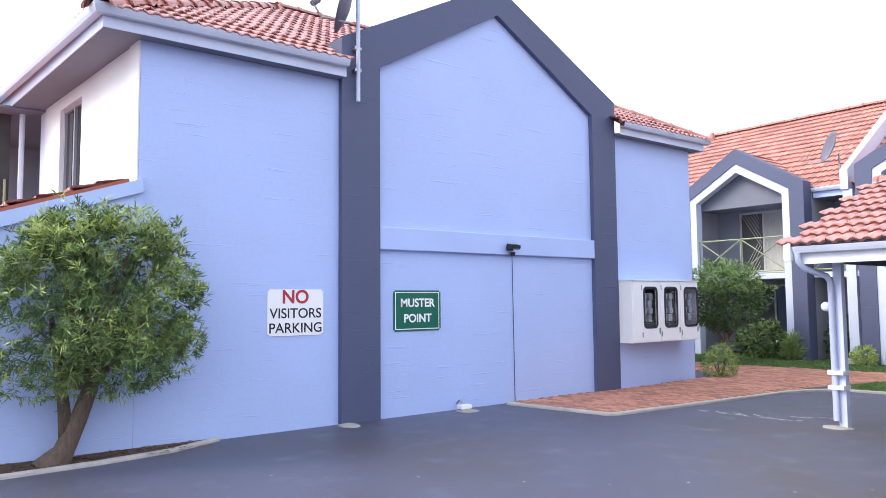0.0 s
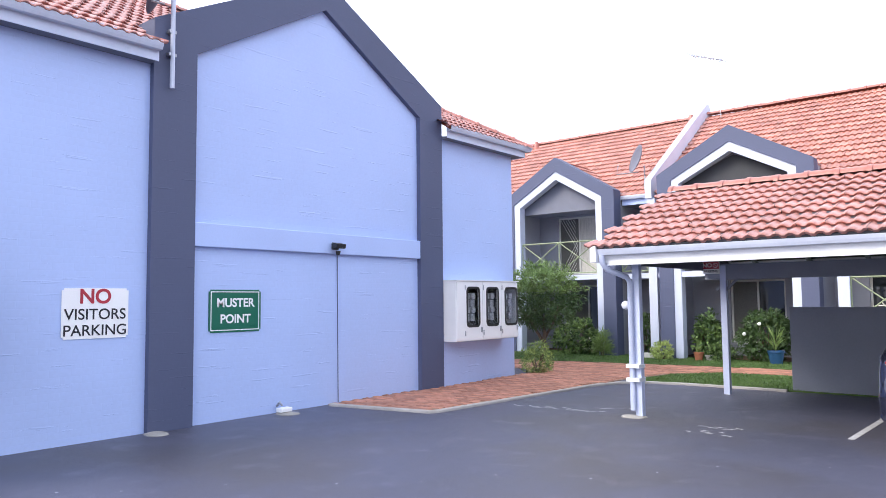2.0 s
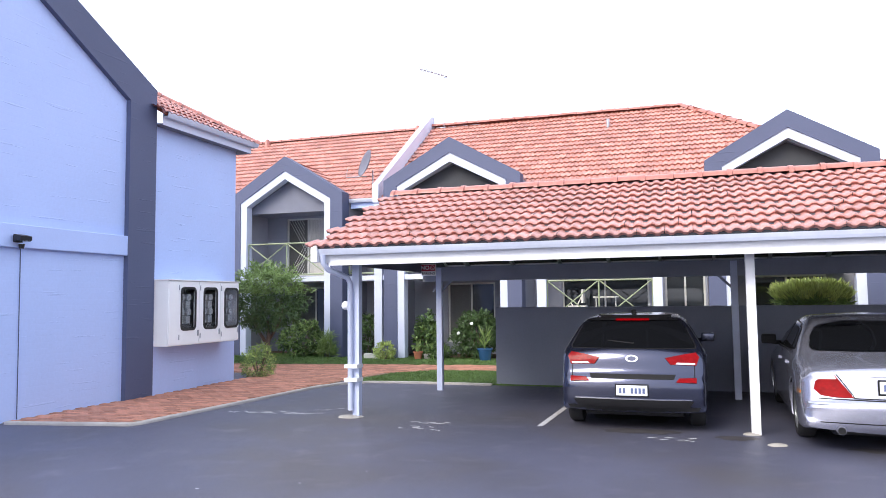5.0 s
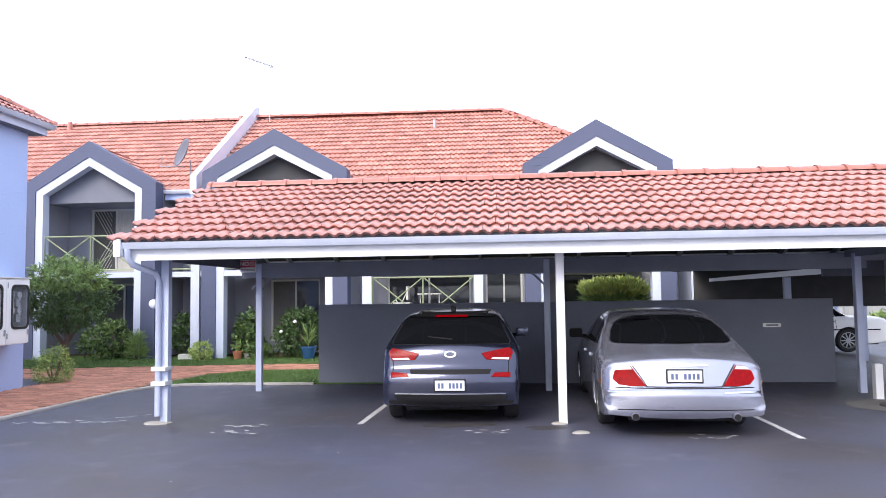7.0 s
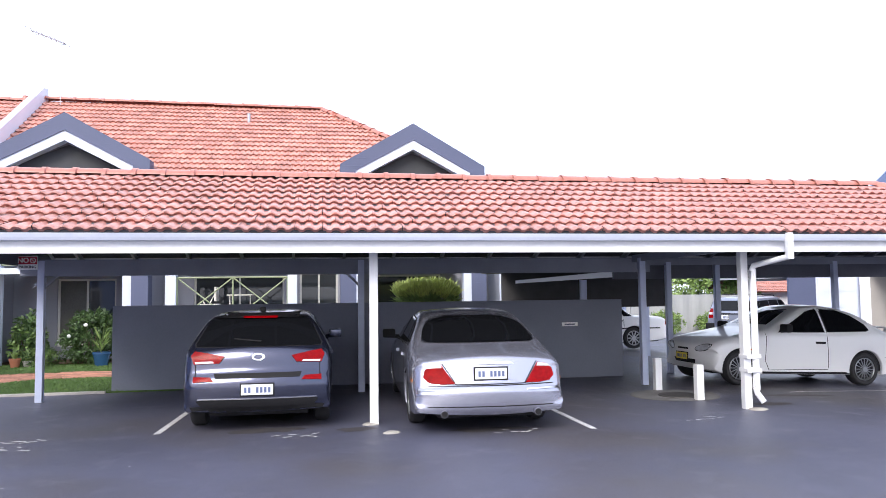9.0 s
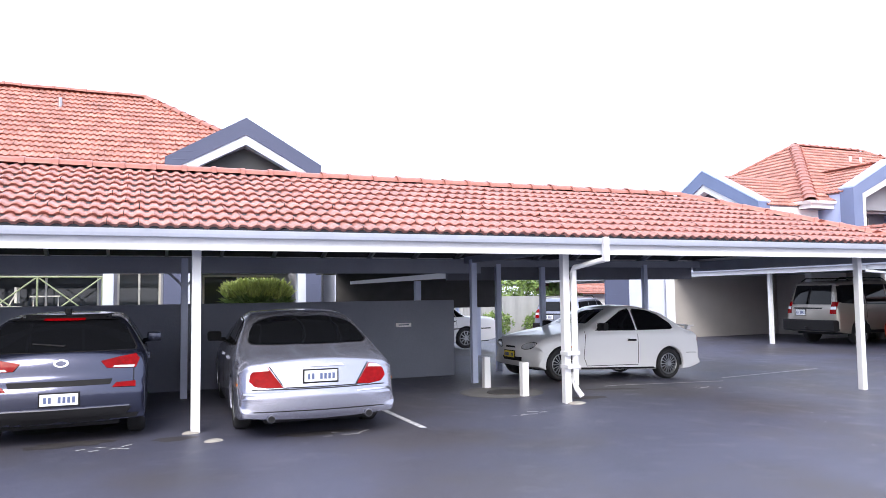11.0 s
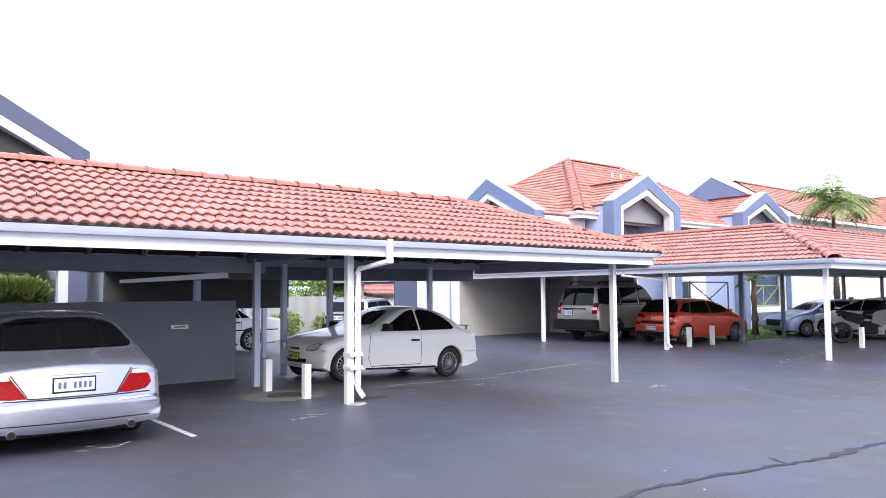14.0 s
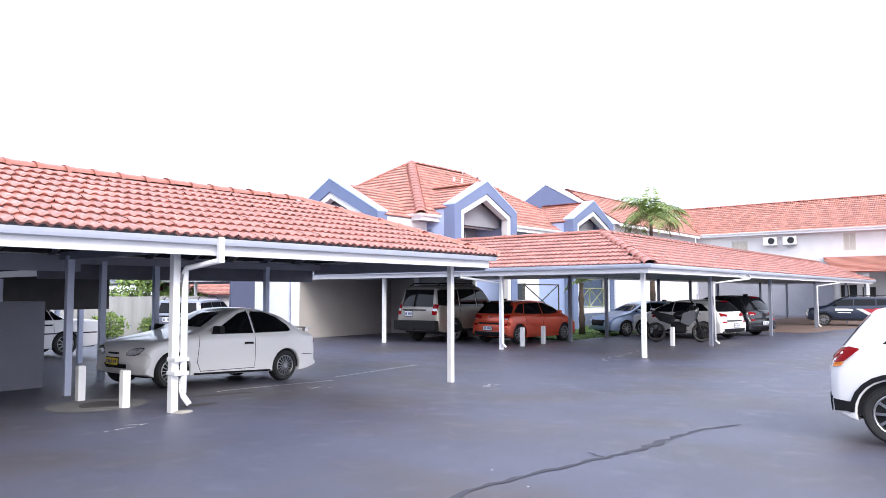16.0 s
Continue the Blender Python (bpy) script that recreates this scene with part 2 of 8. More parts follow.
# ---- materials ----
def mat(name, base, rough=0.6, metal=0.0, var=0.12, scale=3.0, fine=60.0, bump=0.15, spec=0.5, random_hue=0.0, island=False, coat=0.0, streak=None, relief=0.01):
    """A procedural surface: large stains, fine grain, light relief."""
    m = bpy.data.materials.new(name)
    m.use_nodes = True
    nt = m.node_tree
    N, L = nt.nodes, nt.links
    bsdf = N["Principled BSDF"]
    tc = N.new("ShaderNodeTexCoord")
    src = tc.outputs["Object"]
    if streak:
        mp = N.new("ShaderNodeMapping")
        mp.inputs["Scale"].default_value = streak
        L.new(src, mp.inputs["Vector"])
        big_src = mp.outputs[0]
    else:
        big_src = src
    n1 = N.new("ShaderNodeTexNoise")
    n1.inputs["Scale"].default_value, n1.inputs["Detail"].default_value = scale, 5
    n2 = N.new("ShaderNodeTexNoise")
    n2.inputs["Scale"].default_value, n2.inputs["Detail"].default_value = fine, 3
    L.new(big_src, n1.inputs["Vector"])
    L.new(src, n2.inputs["Vector"])
    add = N.new("ShaderNodeMath")
    add.operation = "MULTIPLY_ADD"
    add.inputs[1].default_value = 0.5
    L.new(n2.outputs[0], add.inputs[0])
    L.new(n1.outputs[0], add.inputs[2])
    ramp = N.new("ShaderNodeMapRange")
    ramp.inputs["From Min"].default_value, ramp.inputs["From Max"].default_value = 0.45, 1.05
    ramp.inputs["To Min"].default_value, ramp.inputs["To Max"].default_value = 1 - var, 1 + var
    L.new(add.outputs[0], ramp.inputs["Value"])
    val = ramp.outputs[0]
    if random_hue:
        if island:
            rnd = N.new("ShaderNodeNewGeometry").outputs["Random Per Island"]
        else:
            rnd = N.new("ShaderNodeObjectInfo").outputs["Random"]
        mr = N.new("ShaderNodeMapRange")
        mr.inputs["To Min"].default_value, mr.inputs["To Max"].default_value = 1 - random_hue, 1 + random_hue
        L.new(rnd, mr.inputs["Value"])
        mul = N.new("ShaderNodeMath")
        mul.operation = "MULTIPLY"
        L.new(val, mul.inputs[0])
        L.new(mr.outputs[0], mul.inputs[1])
        val = mul.outputs[0]
    mix = N.new("ShaderNodeVectorMath")
    mix.operation = "SCALE"
    mix.inputs[0].default_value = base
    L.new(val, mix.inputs["Scale"])
    L.new(mix.outputs[0], bsdf.inputs["Base Color"])
    bsdf.inputs["Roughness"].default_value = rough
    bsdf.inputs["Metallic"].default_value = metal
    bsdf.inputs["Specular IOR Level"].default_value = spec
    bsdf.inputs["Coat Weight"].default_value = coat
    bsdf.inputs["Coat Roughness"].default_value = 0.05
    if bump:
        bp = N.new("ShaderNodeBump")
        bp.inputs["Strength"].default_value, bp.inputs["Distance"].default_value = bump, relief
        L.new(n2.outputs[0], bp.inputs["Height"])
        L.new(bp.outputs[0], bsdf.inputs["Normal"])
    return m


def painted_brick(name, base, along):
    """Paint over bagged brickwork: faint courses, knocks and brush marks."""
    m = mat(name, base, 0.62, var=0.06, scale=0.7, fine=25, bump=0.0)
    nt = m.node_tree
    N, L = nt.nodes, nt.links
    bsdf = N["Principled BSDF"]
    tc = N["Texture Coordinate"]
    sep = N.new("ShaderNodeSeparateXYZ")
    L.new(tc.outputs["Object"], sep.inputs[0])
    com = N.new("ShaderNodeCombineXYZ")
    L.new(sep.outputs["X" if along == "x" else "Y"], com.inputs[0])
    L.new(sep.outputs["Z"], com.inputs[1])
    br = N.new("ShaderNodeTexBrick")
    br.inputs["Scale"].default_value = 1.0
    br.inputs["Brick Width"].default_value, br.inputs["Row Height"].default_value = 0.24, 0.086
    br.inputs["Mortar Size"].default_value, br.inputs["Mortar Smooth"].default_value = 0.008, 1.0
    br.inputs["Color1"].default_value = br.inputs["Color2"].default_value = (1, 1, 1, 1)
    br.inputs["Mortar"].default_value = (0, 0, 0, 1)
    L.new(com.outputs[0], br.inputs["Vector"])
    streak = N.new("ShaderNodeTexNoise")
    mp = N.new("ShaderNodeMapping")
    mp.inputs["Scale"].default_value = (0.9, 16, 1)
    L.new(com.outputs[0], mp.inputs["Vector"])
    L.new(mp.outputs[0], streak.inputs["Vector"])
    streak.inputs["Scale"].default_value, streak.inputs["Detail"].default_value = 1.2, 6
    knock = N.new("ShaderNodeMapRange")
    knock.inputs["From Min"].default_value, knock.inputs["From Max"].default_value = 0.635, 0.70
    L.new(streak.outputs[0], knock.inputs["Value"])
    faint = N.new("ShaderNodeMath")
    faint.operation = "MULTIPLY_ADD"
    faint.inputs[1].default_value = 0.05
    L.new(br.outputs["Color"], faint.inputs[0])
    L.new(knock.outputs[0], faint.inputs[2])
    bp = N.new("ShaderNodeBump")
    bp.inputs["Strength"].default_value, bp.inputs["Distance"].default_value = 0.45, 0.012
    L.new(faint.outputs[0], bp.inputs["Height"])
    L.new(bp.outputs[0], bsdf.inputs["Normal"])
    return m


def glass(name, tint=(0.02, 0.022, 0.026), rough=0.03):
    m = mat(name, tint, rough, var=0.03, bump=0.0, spec=0.6)
    return m


def clear_glass(name):
    m = bpy.data.materials.new(name)
    m.use_nodes = True
    b = m.node_tree.nodes["Principled BSDF"]
    b.inputs["Base Color"].default_value = (0.85, 0.87, 0.9, 1)
    b.inputs["Transmission Weight"].default_value = 1.0
    b.inputs["Roughness"].default_value = 0.02
    b.inputs["IOR"].default_value = 1.3
    return m


BLUE = (0.455, 0.565, 0.87)
GREYBLUE = (0.085, 0.10, 0.175)
M_blue_y = painted_brick("blue_painted_brick_y", BLUE, "y")
M_blue_x = painted_brick("blue_painted_brick_x", BLUE, "x")
M_blue = mat("blue_paint", BLUE, 0.55, var=0.05, scale=1.2, fine=40, bump=0.1)
M_dark_y = painted_brick("grey_blue_brick_y", GREYBLUE, "y")
M_dark_x = painted_brick("grey_blue_brick_x", GREYBLUE, "x")
M_pad = mat("old_concrete_pad", (0.15, 0.148, 0.155), 0.85, var=0.2, scale=6, fine=60, bump=0.4)
# white porch trims use this too: the blue is their shade tint
M_trimblue = mat("pale_blue_trim", (0.60, 0.65, 0.79), 0.5, var=0.05, scale=2, fine=30, bump=0.05)
M_nearblack = mat("near_black", (0.05, 0.048, 0.05), 0.7, var=0.25, scale=4, fine=50)
M_white = mat("white_paint", (0.80, 0.81, 0.84), 0.45, var=0.05, scale=2, fine=30, bump=0.05)
M_render = mat("white_render", (0.74, 0.74, 0.76), 0.8, var=0.06, scale=1.5, fine=50, bump=0.2)
M_gutter = mat("pale_blue_gutter", (0.58, 0.62, 0.74), 0.32, var=0.08, scale=1.5, fine=20, bump=0.03)
M_post = mat("pale_blue_post", (0.52, 0.57, 0.74), 0.5, var=0.07, scale=4, fine=40, bump=0.08)
M_tile = mat("terracotta_tile", (0.46, 0.205, 0.172), 0.24, var=0.36, scale=7, fine=120, bump=0.2, random_hue=0.18)
M_tiles = mat("terracotta_tiles", (0.46, 0.205, 0.172), 0.24, var=0.36, scale=7, fine=120, bump=0.2, random_hue=0.18, island=True)
M_tile_old = mat("weathered_terracotta_tiles", (0.48, 0.215, 0.168), 0.32, var=0.38, scale=5, fine=120, bump=0.2, random_hue=0.22, island=True)
# carport roof slabs: the shade underneath is put into a near-black base
M_shaded_slab = mat("shaded_roof_underside", (0.045, 0.047, 0.058), 0.8, var=0.2)
M_slab = mat("tile_bedding", (0.30, 0.085, 0.05), 0.8)
M_ridge = mat("terracotta_ridge", (0.42, 0.165, 0.130), 0.32, var=0.25, scale=9, fine=100, bump=0.2)
M_soffit = mat("soffit_paint", (0.17, 0.18, 0.23), 0.6, var=0.08)
# near-black: the shade inside two porch gables, put into the colour
M_recess_shade = mat("recess_shade_colour", (0.045, 0.048, 0.055), 0.7, var=0.15)
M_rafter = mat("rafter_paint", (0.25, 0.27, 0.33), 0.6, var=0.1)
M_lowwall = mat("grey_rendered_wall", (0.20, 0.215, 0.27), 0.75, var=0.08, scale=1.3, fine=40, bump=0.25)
M_greywall = mat("grey_unit_wall", (0.30, 0.31, 0.36), 0.8, var=0.08, scale=1.5, fine=40, bump=0.25)
M_garage = mat("beige_garage_wall", (0.42, 0.40, 0.385), 0.8, var=0.08, scale=1.5, fine=40, bump=0.2)
M_glass = glass("window_glass", (0.035, 0.04, 0.045))
M_curtain = mat("curtain_cloth", (0.55, 0.53, 0.48), 0.9, var=0.25, scale=9, fine=20, bump=0.3, streak=(6, 6, 0.3))
M_frame = mat("window_frame_paint", (0.62, 0.62, 0.58), 0.4, var=0.04)
M_rail = mat("olive_rail_paint", (0.28, 0.33, 0.20), 0.45, var=0.1)
M_concrete = mat("concrete", (0.36, 0.34, 0.31), 0.85, var=0.2, scale=6, fine=60, bump=0.4)
M_steel = mat("galvanised_steel", (0.45, 0.46, 0.5), 0.35, metal=0.8, var=0.12)
M_black = mat("black_plastic", (0.02, 0.02, 0.022), 0.45, var=0.1)
M_signw = mat("white_sign_enamel", (0.95, 0.94, 0.93), 0.35, var=0.03)
M_red = mat("red_sign_paint", (0.45, 0.03, 0.05), 0.4, var=0.1)
M_blackp = mat("black_sign_paint", (0.015, 0.015, 0.02), 0.4, var=0.1)
M_green = mat("green_sign_paint", (0.012, 0.14, 0.085), 0.35, var=0.06)
M_box = mat("white_powder_coat", (0.95, 0.95, 0.95), 0.35, var=0.03, bump=0.03)
M_mesh = mat("security_screen", (0.10, 0.10, 0.09), 0.5, var=0.3, scale=30, fine=90)
M_cyan = mat("white_road_paint", (0.55, 0.55, 0.57), 0.8, var=0.35, scale=12, fine=90, bump=0.2)
M_soil = mat("garden_soil", (0.12, 0.075, 0.045), 0.95, var=0.4, scale=8, fine=80, bump=0.8, relief=0.03)
M_bark = mat("bark", (0.14, 0.10, 0.075), 0.9, var=0.4, scale=12, fine=70, bump=0.8, relief=0.02, streak=(3, 3, 0.6))
M_kerb = mat("concrete_kerb", (0.48, 0.45, 0.42), 0.85, var=0.18, scale=5, fine=50, bump=0.3)
M_brick = mat("red_paver", (0.48, 0.22, 0.145), 0.8, var=0.2, scale=14, fine=90, bump=0.3, random_hue=0.28)
M_bricks = mat("red_pavers", (0.48, 0.22, 0.145), 0.8, var=0.2, scale=14, fine=90, bump=0.3, random_hue=0.28, island=True)
M_sand = mat("joint_sand", (0.30, 0.20, 0.14), 0.95, var=0.2)


def asphalt(name):
    m = mat(name, (0.091, 0.094, 0.138), 0.72, var=0.22, scale=0.55, fine=160, bump=0.35, relief=0.012)
    nt = m.node_tree
    N, L = nt.nodes, nt.links
    bsdf = N["Principled BSDF"]
    tc = N["Texture Coordinate"]
    v = N.new("ShaderNodeTexVoronoi")
    v.inputs["Scale"].default_value = 90
    L.new(tc.outputs["Object"], v.inputs["Vector"])
    s = N.new("ShaderNodeTexNoise")
    s.inputs["Scale"].default_value, s.inputs["Detail"].default_value = 2.6, 6
    L.new(tc.outputs["Object"], s.inputs["Vector"])
    mr = N.new("ShaderNodeMapRange")
    mr.inputs["From Min"].default_value, mr.inputs["From Max"].default_value = 0.55, 0.75
    mr.inputs["To Min"].default_value, mr.inputs["To Max"].default_value = 0.46, 0.36
    L.new(s.outputs[0], mr.inputs["Value"])
    L.new(mr.outputs[0], bsdf.inputs["Roughness"])
    old = bsdf.inputs["Base Color"].links[0].from_socket
    spk = N.new("ShaderNodeMapRange")
    spk.inputs["From Min"].default_value, spk.inputs["From Max"].default_value = 0.0, 0.5
    spk.inputs["To Min"].default_value, spk.inputs["To Max"].default_value = 1.25, 0.85
    L.new(v.outputs["Distance"], spk.inputs["Value"])
    sc = N.new("ShaderNodeVectorMath")
    sc.operation = "SCALE"
    L.new(old, sc.inputs[0])
    L.new(spk.outputs[0], sc.inputs["Scale"])
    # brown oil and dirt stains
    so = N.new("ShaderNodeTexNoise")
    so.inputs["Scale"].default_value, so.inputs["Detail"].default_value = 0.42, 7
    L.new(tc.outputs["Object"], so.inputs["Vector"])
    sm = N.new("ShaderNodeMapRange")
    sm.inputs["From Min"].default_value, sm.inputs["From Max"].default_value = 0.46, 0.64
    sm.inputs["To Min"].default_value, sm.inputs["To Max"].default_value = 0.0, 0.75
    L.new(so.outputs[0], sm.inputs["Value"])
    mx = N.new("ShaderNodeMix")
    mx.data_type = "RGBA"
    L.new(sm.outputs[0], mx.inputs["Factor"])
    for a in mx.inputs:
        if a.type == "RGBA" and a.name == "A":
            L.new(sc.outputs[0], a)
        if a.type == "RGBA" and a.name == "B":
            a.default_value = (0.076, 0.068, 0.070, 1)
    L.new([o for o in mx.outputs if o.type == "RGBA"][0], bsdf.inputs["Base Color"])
    return m


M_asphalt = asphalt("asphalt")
M_grass_ground = mat("lawn_soil", (0.07, 0.13, 0.025), 0.95, var=0.4, scale=5, fine=120, bump=0.6)
M_grass = mat("grass_blade", (0.10, 0.175, 0.04), 0.6, var=0.25, scale=2, fine=30, bump=0, random_hue=0.3, island=True)

# ---- ground ----
def fall(x):
    """The car park falls a little towards the far carport."""
    t = min(max((x - 6.3) / 5.4, 0), 1)
    return -0.17 * t * t * (3 - 2 * t)


xs = [-900, -300, -100, -40, -20, -12, -6, 0, 4, 6.3] + [6.3 + 0.45 * i for i in range(1, 13)] + [14, 18, 25, 40, 70, 120, 300, 900]
ys = [-900, -300, -100, -40, -20, -10, -4, 0, 4, 8, 12, 16, 24, 40, 70, 120, 300, 900]
bm = B()
grid = [[bm.verts.new((x, y, fall(x))) for y in ys] for x in xs]
for i in range(len(xs) - 1):
    for j in range(len(ys) - 1):
        bm.faces.new((grid[i][j], grid[i + 1][j], grid[i + 1][j + 1], grid[i][j + 1]))
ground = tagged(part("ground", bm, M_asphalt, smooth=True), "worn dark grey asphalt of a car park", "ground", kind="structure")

FARPAVE = [(34.0, 7.6), (41.0, 6.5), (54.0, 6.0), (54.0, 12.9), (35.0, 12.9)]
tagged(part("pavement", prism(B(), [(x, y, -0.25) for x, y in FARPAVE], (0, 0, 0.087)), mat("brown_paving", (0.17, 0.115, 0.095), 0.85, var=0.3, scale=3, fine=40, bump=0.3)), "red brick paving beyond the far carport", "pavement", kind="structure")
# brick pavement between the blue wall and the kerb, running on as a path between the lawns
PAVE = [(-8.13, 7.22), (-6.33, 7.56), (-6.05, 10.4), (-5.98, 12.0), (-5.9, 12.9), (-5.6, 14.3), (-4.9, 15.1), (-3.6, 15.3), (5.4, 15.3), (5.4, 16.5), (-4.0, 16.55), (-9.7, 15.75), (-12.5, 15.6), (-12.5, 13.9), (-8.7, 13.7), (-8.13, 12.9)]
pavement = tagged(part("pavement", prism(B(), [(x, y, -0.05) for x, y in PAVE], (0, 0, 0.06)), M_sand), "path of red clay pavers beside the blue wall", "pavement", kind="structure")


def kerb(pts, w=0.08, h=0.04, label="low concrete kerb edging the asphalt", name="kerb"):
    pts = [Vector((*p, 0)) for p in pts]
    bm = B()
    rings = []
    for i, p in enumerate(pts):
        d = (pts[min(i + 1, len(pts) - 1)] - pts[max(i - 1, 0)]).normalized()
        s = Vector((-d.y, d.x, 0)) * w / 2
        rings.append([bm.verts.new(q) for q in (p - s + Vector((0, 0, -0.05)), p - s + Vector((0, 0, h - 0.012)), p - s * 0.8 + Vector((0, 0, h)), p + s * 0.8 + Vector((0, 0, h)), p + s + Vector((0, 0, h - 0.012)), p + s + Vector((0, 0, -0.05)))])
    for a, b in zip(rings, rings[1:]):
        for k in range(5):
            bm.faces.new((a[k], a[k + 1], b[k + 1], b[k]))
    bm.faces.new(rings[0])
    bm.faces.new(rings[-1][::-1])
    return tagged(part(name, bm, M_kerb), label, "kerb", kind="structure")


kerb([(-8.0, 7.16), (-6.30, 7.50), (-6.25, 7.6), (-6.0, 10.4), (-5.9, 11.6), (-5.7, 12.25), (-5.3, 12.6), (-4.6, 12.72), (-2.9, 12.74)])
kerb([(-7.62, -6.0), (-7.55, 0.2), (-7.62, 1.2), (-7.75, 1.95), (-8.08, 2.6)], h=0.04, label="low concrete kerb round a garden bed")

# lawns
LAWNS = [[(-5.55, 12.55), (-5.0, 12.78), (-2.9, 12.79), (5.4, 12.95), (5.4, 15.24), (-3.6, 15.24), (-4.85, 15.02), (-5.5, 14.2), (-5.8, 13.0)],
         [(-4.0, 16.6), (5.4, 16.56), (5.4, 18.35), (-4.4, 18.35), (-12.9, 19.3), (-14.5, 18.9), (-14.5, 15.7), (-12.5, 15.66), (-9.7, 15.81)]]
for poly in LAWNS:
    tagged(part("lawn", prism(B(), [(x, y, -0.05) for x, y in poly], (0, 0, 0.07)), M_grass_ground), "mown green lawn beside the brick path", "lawn", kind="structure")
FARLAWN = [(23.9, 13.1), (46, 13.1), (46, 18.4), (23.9, 18.4)]
tagged(part("lawn", prism(B(), [(x, y, -0.25) for x, y in FARLAWN], (0, 0, 0.10)), M_grass_ground), "mown green lawn in front of the far apartments", "lawn", kind="structure")


def grass(polys, density, base, name="grass", seed=3):
    rng = random.Random(seed)
    vs, fs = [], []
    for poly in polys:
        x0, x1 = min(p[0] for p in poly), max(p[0] for p in poly)
        y0, y1 = min(p[1] for p in poly), max(p[1] for p in poly)
        for _ in range(int((x1 - x0) * (y1 - y0) * density)):
            x, y = rng.uniform(x0, x1), rng.uniform(y0, y1)
            if not inside(poly, x, y):
                continue
            a, h = rng.uniform(0, 6.28), rng.uniform(0.015, 0.038)
            c, s = math.cos(a) * 0.012, math.sin(a) * 0.012
            lx, ly = rng.uniform(-0.03, 0.03), rng.uniform(-0.03, 0.03)
            k = len(vs)
            vs += [(x - c, y - s, base), (x + c, y + s, base), (x + lx, y + ly, base + h)]
            fs.append((k, k + 1, k + 2))
    me = bpy.data.meshes.new(name)
    me.from_pydata(vs, [], fs)
    me.materials.append(M_grass)
    return tagged(new(name, me), "short green blades of grass on the lawn", "grass", kind="stuff")


grass([[(-5.6, 12.6), (-2.6, 12.82), (-2.6, 15.2), (-4.85, 15.0), (-5.5, 14.2)], [(-14, 15.9), (-9.7, 15.85), (-3.8, 16.62), (-2.4, 16.62), (-2.4, 18.3), (-4.4, 18.3), (-12.8, 19.2)]], 900, 0.018)

# garden bed under the tree by the blue wall, and along the apartments
tagged(part("garden_bed", prism(B(), [(-8.13, -6, -0.05), (-7.66, -6, -0.05), (-7.59, 0.2, -0.05), (-7.66, 1.2, -0.05), (-7.79, 1.93, -0.05), (-8.13, 2.56, -0.05)], (0, 0, 0.075)), M_soil), "narrow bed of bare brown soil and bark", "garden bed", kind="structure")
tagged(part("garden_bed", prism(B(), [(-14, 19.35, -0.05), (-4.4, 18.4, -0.05), (5.3, 18.4, -0.05), (5.3, 19.6, -0.05), (-14, 20.2, -0.05)], (0, 0, 0.08)), M_soil), "dark garden bed along the apartments", "garden bed", kind="structure")


def flat_strip(name, pts, w, material, label, category, z=0.005, kind=""):
    """A thin painted or sealed line on the asphalt."""
    bm = B()
    rings = []
    for i, p in enumerate(pts):
        p = Vector((*p, 0))
        a, b = Vector((*pts[max(i - 1, 0)], 0)), Vector((*pts[min(i + 1, len(pts) - 1)], 0))
        d = (b - a).normalized()
        ww = w[i] if isinstance(w, (list, tuple)) else w
        s = Vector((-d.y, d.x, 0)) * ww / 2
        zz = Vector((0, 0, z + fall(p.x)))
        rings.append((bm.verts.new(p - s + zz), bm.verts.new(p + s + zz)))
    for a, b in zip(rings, rings[1:]):
        bm.faces.new((a[0], b[0], b[1], a[1]))
    return tagged(part(name, bm, material), label, category, kind=kind or "structure")


flat_strip("parking_line", [(3.60, 12.6), (3.595, 9.5), (3.62, 8.0)], 0.075, M_cyan, "worn white parking bay line", "parking line")
flat_strip("parking_line", [(-1.15, 12.6), (-1.20, 10.3), (-1.26, 8.8)], 0.075, M_cyan, "worn white parking bay line", "parking line")
flat_strip("parking_line", [(6.1, 10.07), (8.0, 10.4), (10.6, 10.75)], 0.05, M_cyan, "thin worn white line beside the parked hatchback", "parking line")
flat_strip("parking_line", [(11.0, 11.2), (14.0, 11.6)], 0.05, M_cyan, "thin worn white line behind the parked hatchback", "parking line")
M_seal = mat("bitumen_sealant", (0.056, 0.057, 0.076), 0.95, var=0.2, scale=9)
rc = random.Random(5)
crack = []
for i in range(46):
    t = i / 45
    crack.append((4.4 + 6.2 * t, 3.55 + 0.10 * math.sin(t * 9) - 0.42 * t * t + rc.uniform(-0.03, 0.03)))
cw = [0.02 + 0.035 * abs(math.sin(i * 0.7)) + (0.05 if 26 < i < 31 else 0) + rc.uniform(0, 0.025) for i in range(46)]
flat_strip("crack", crack, cw, M_seal, "dark sealed crack across the asphalt", "crack")
flat_strip("crack", [(7.38, 3.62), (7.36, 3.55), (7.30, 3.48), (7.29, 3.40)], [0.015, 0.03, 0.03, 0.03], M_seal, "short dark branch of the sealed crack", "crack")

# worn numbers and letters painted on the asphalt: broken strokes only
rp = random.Random(9)


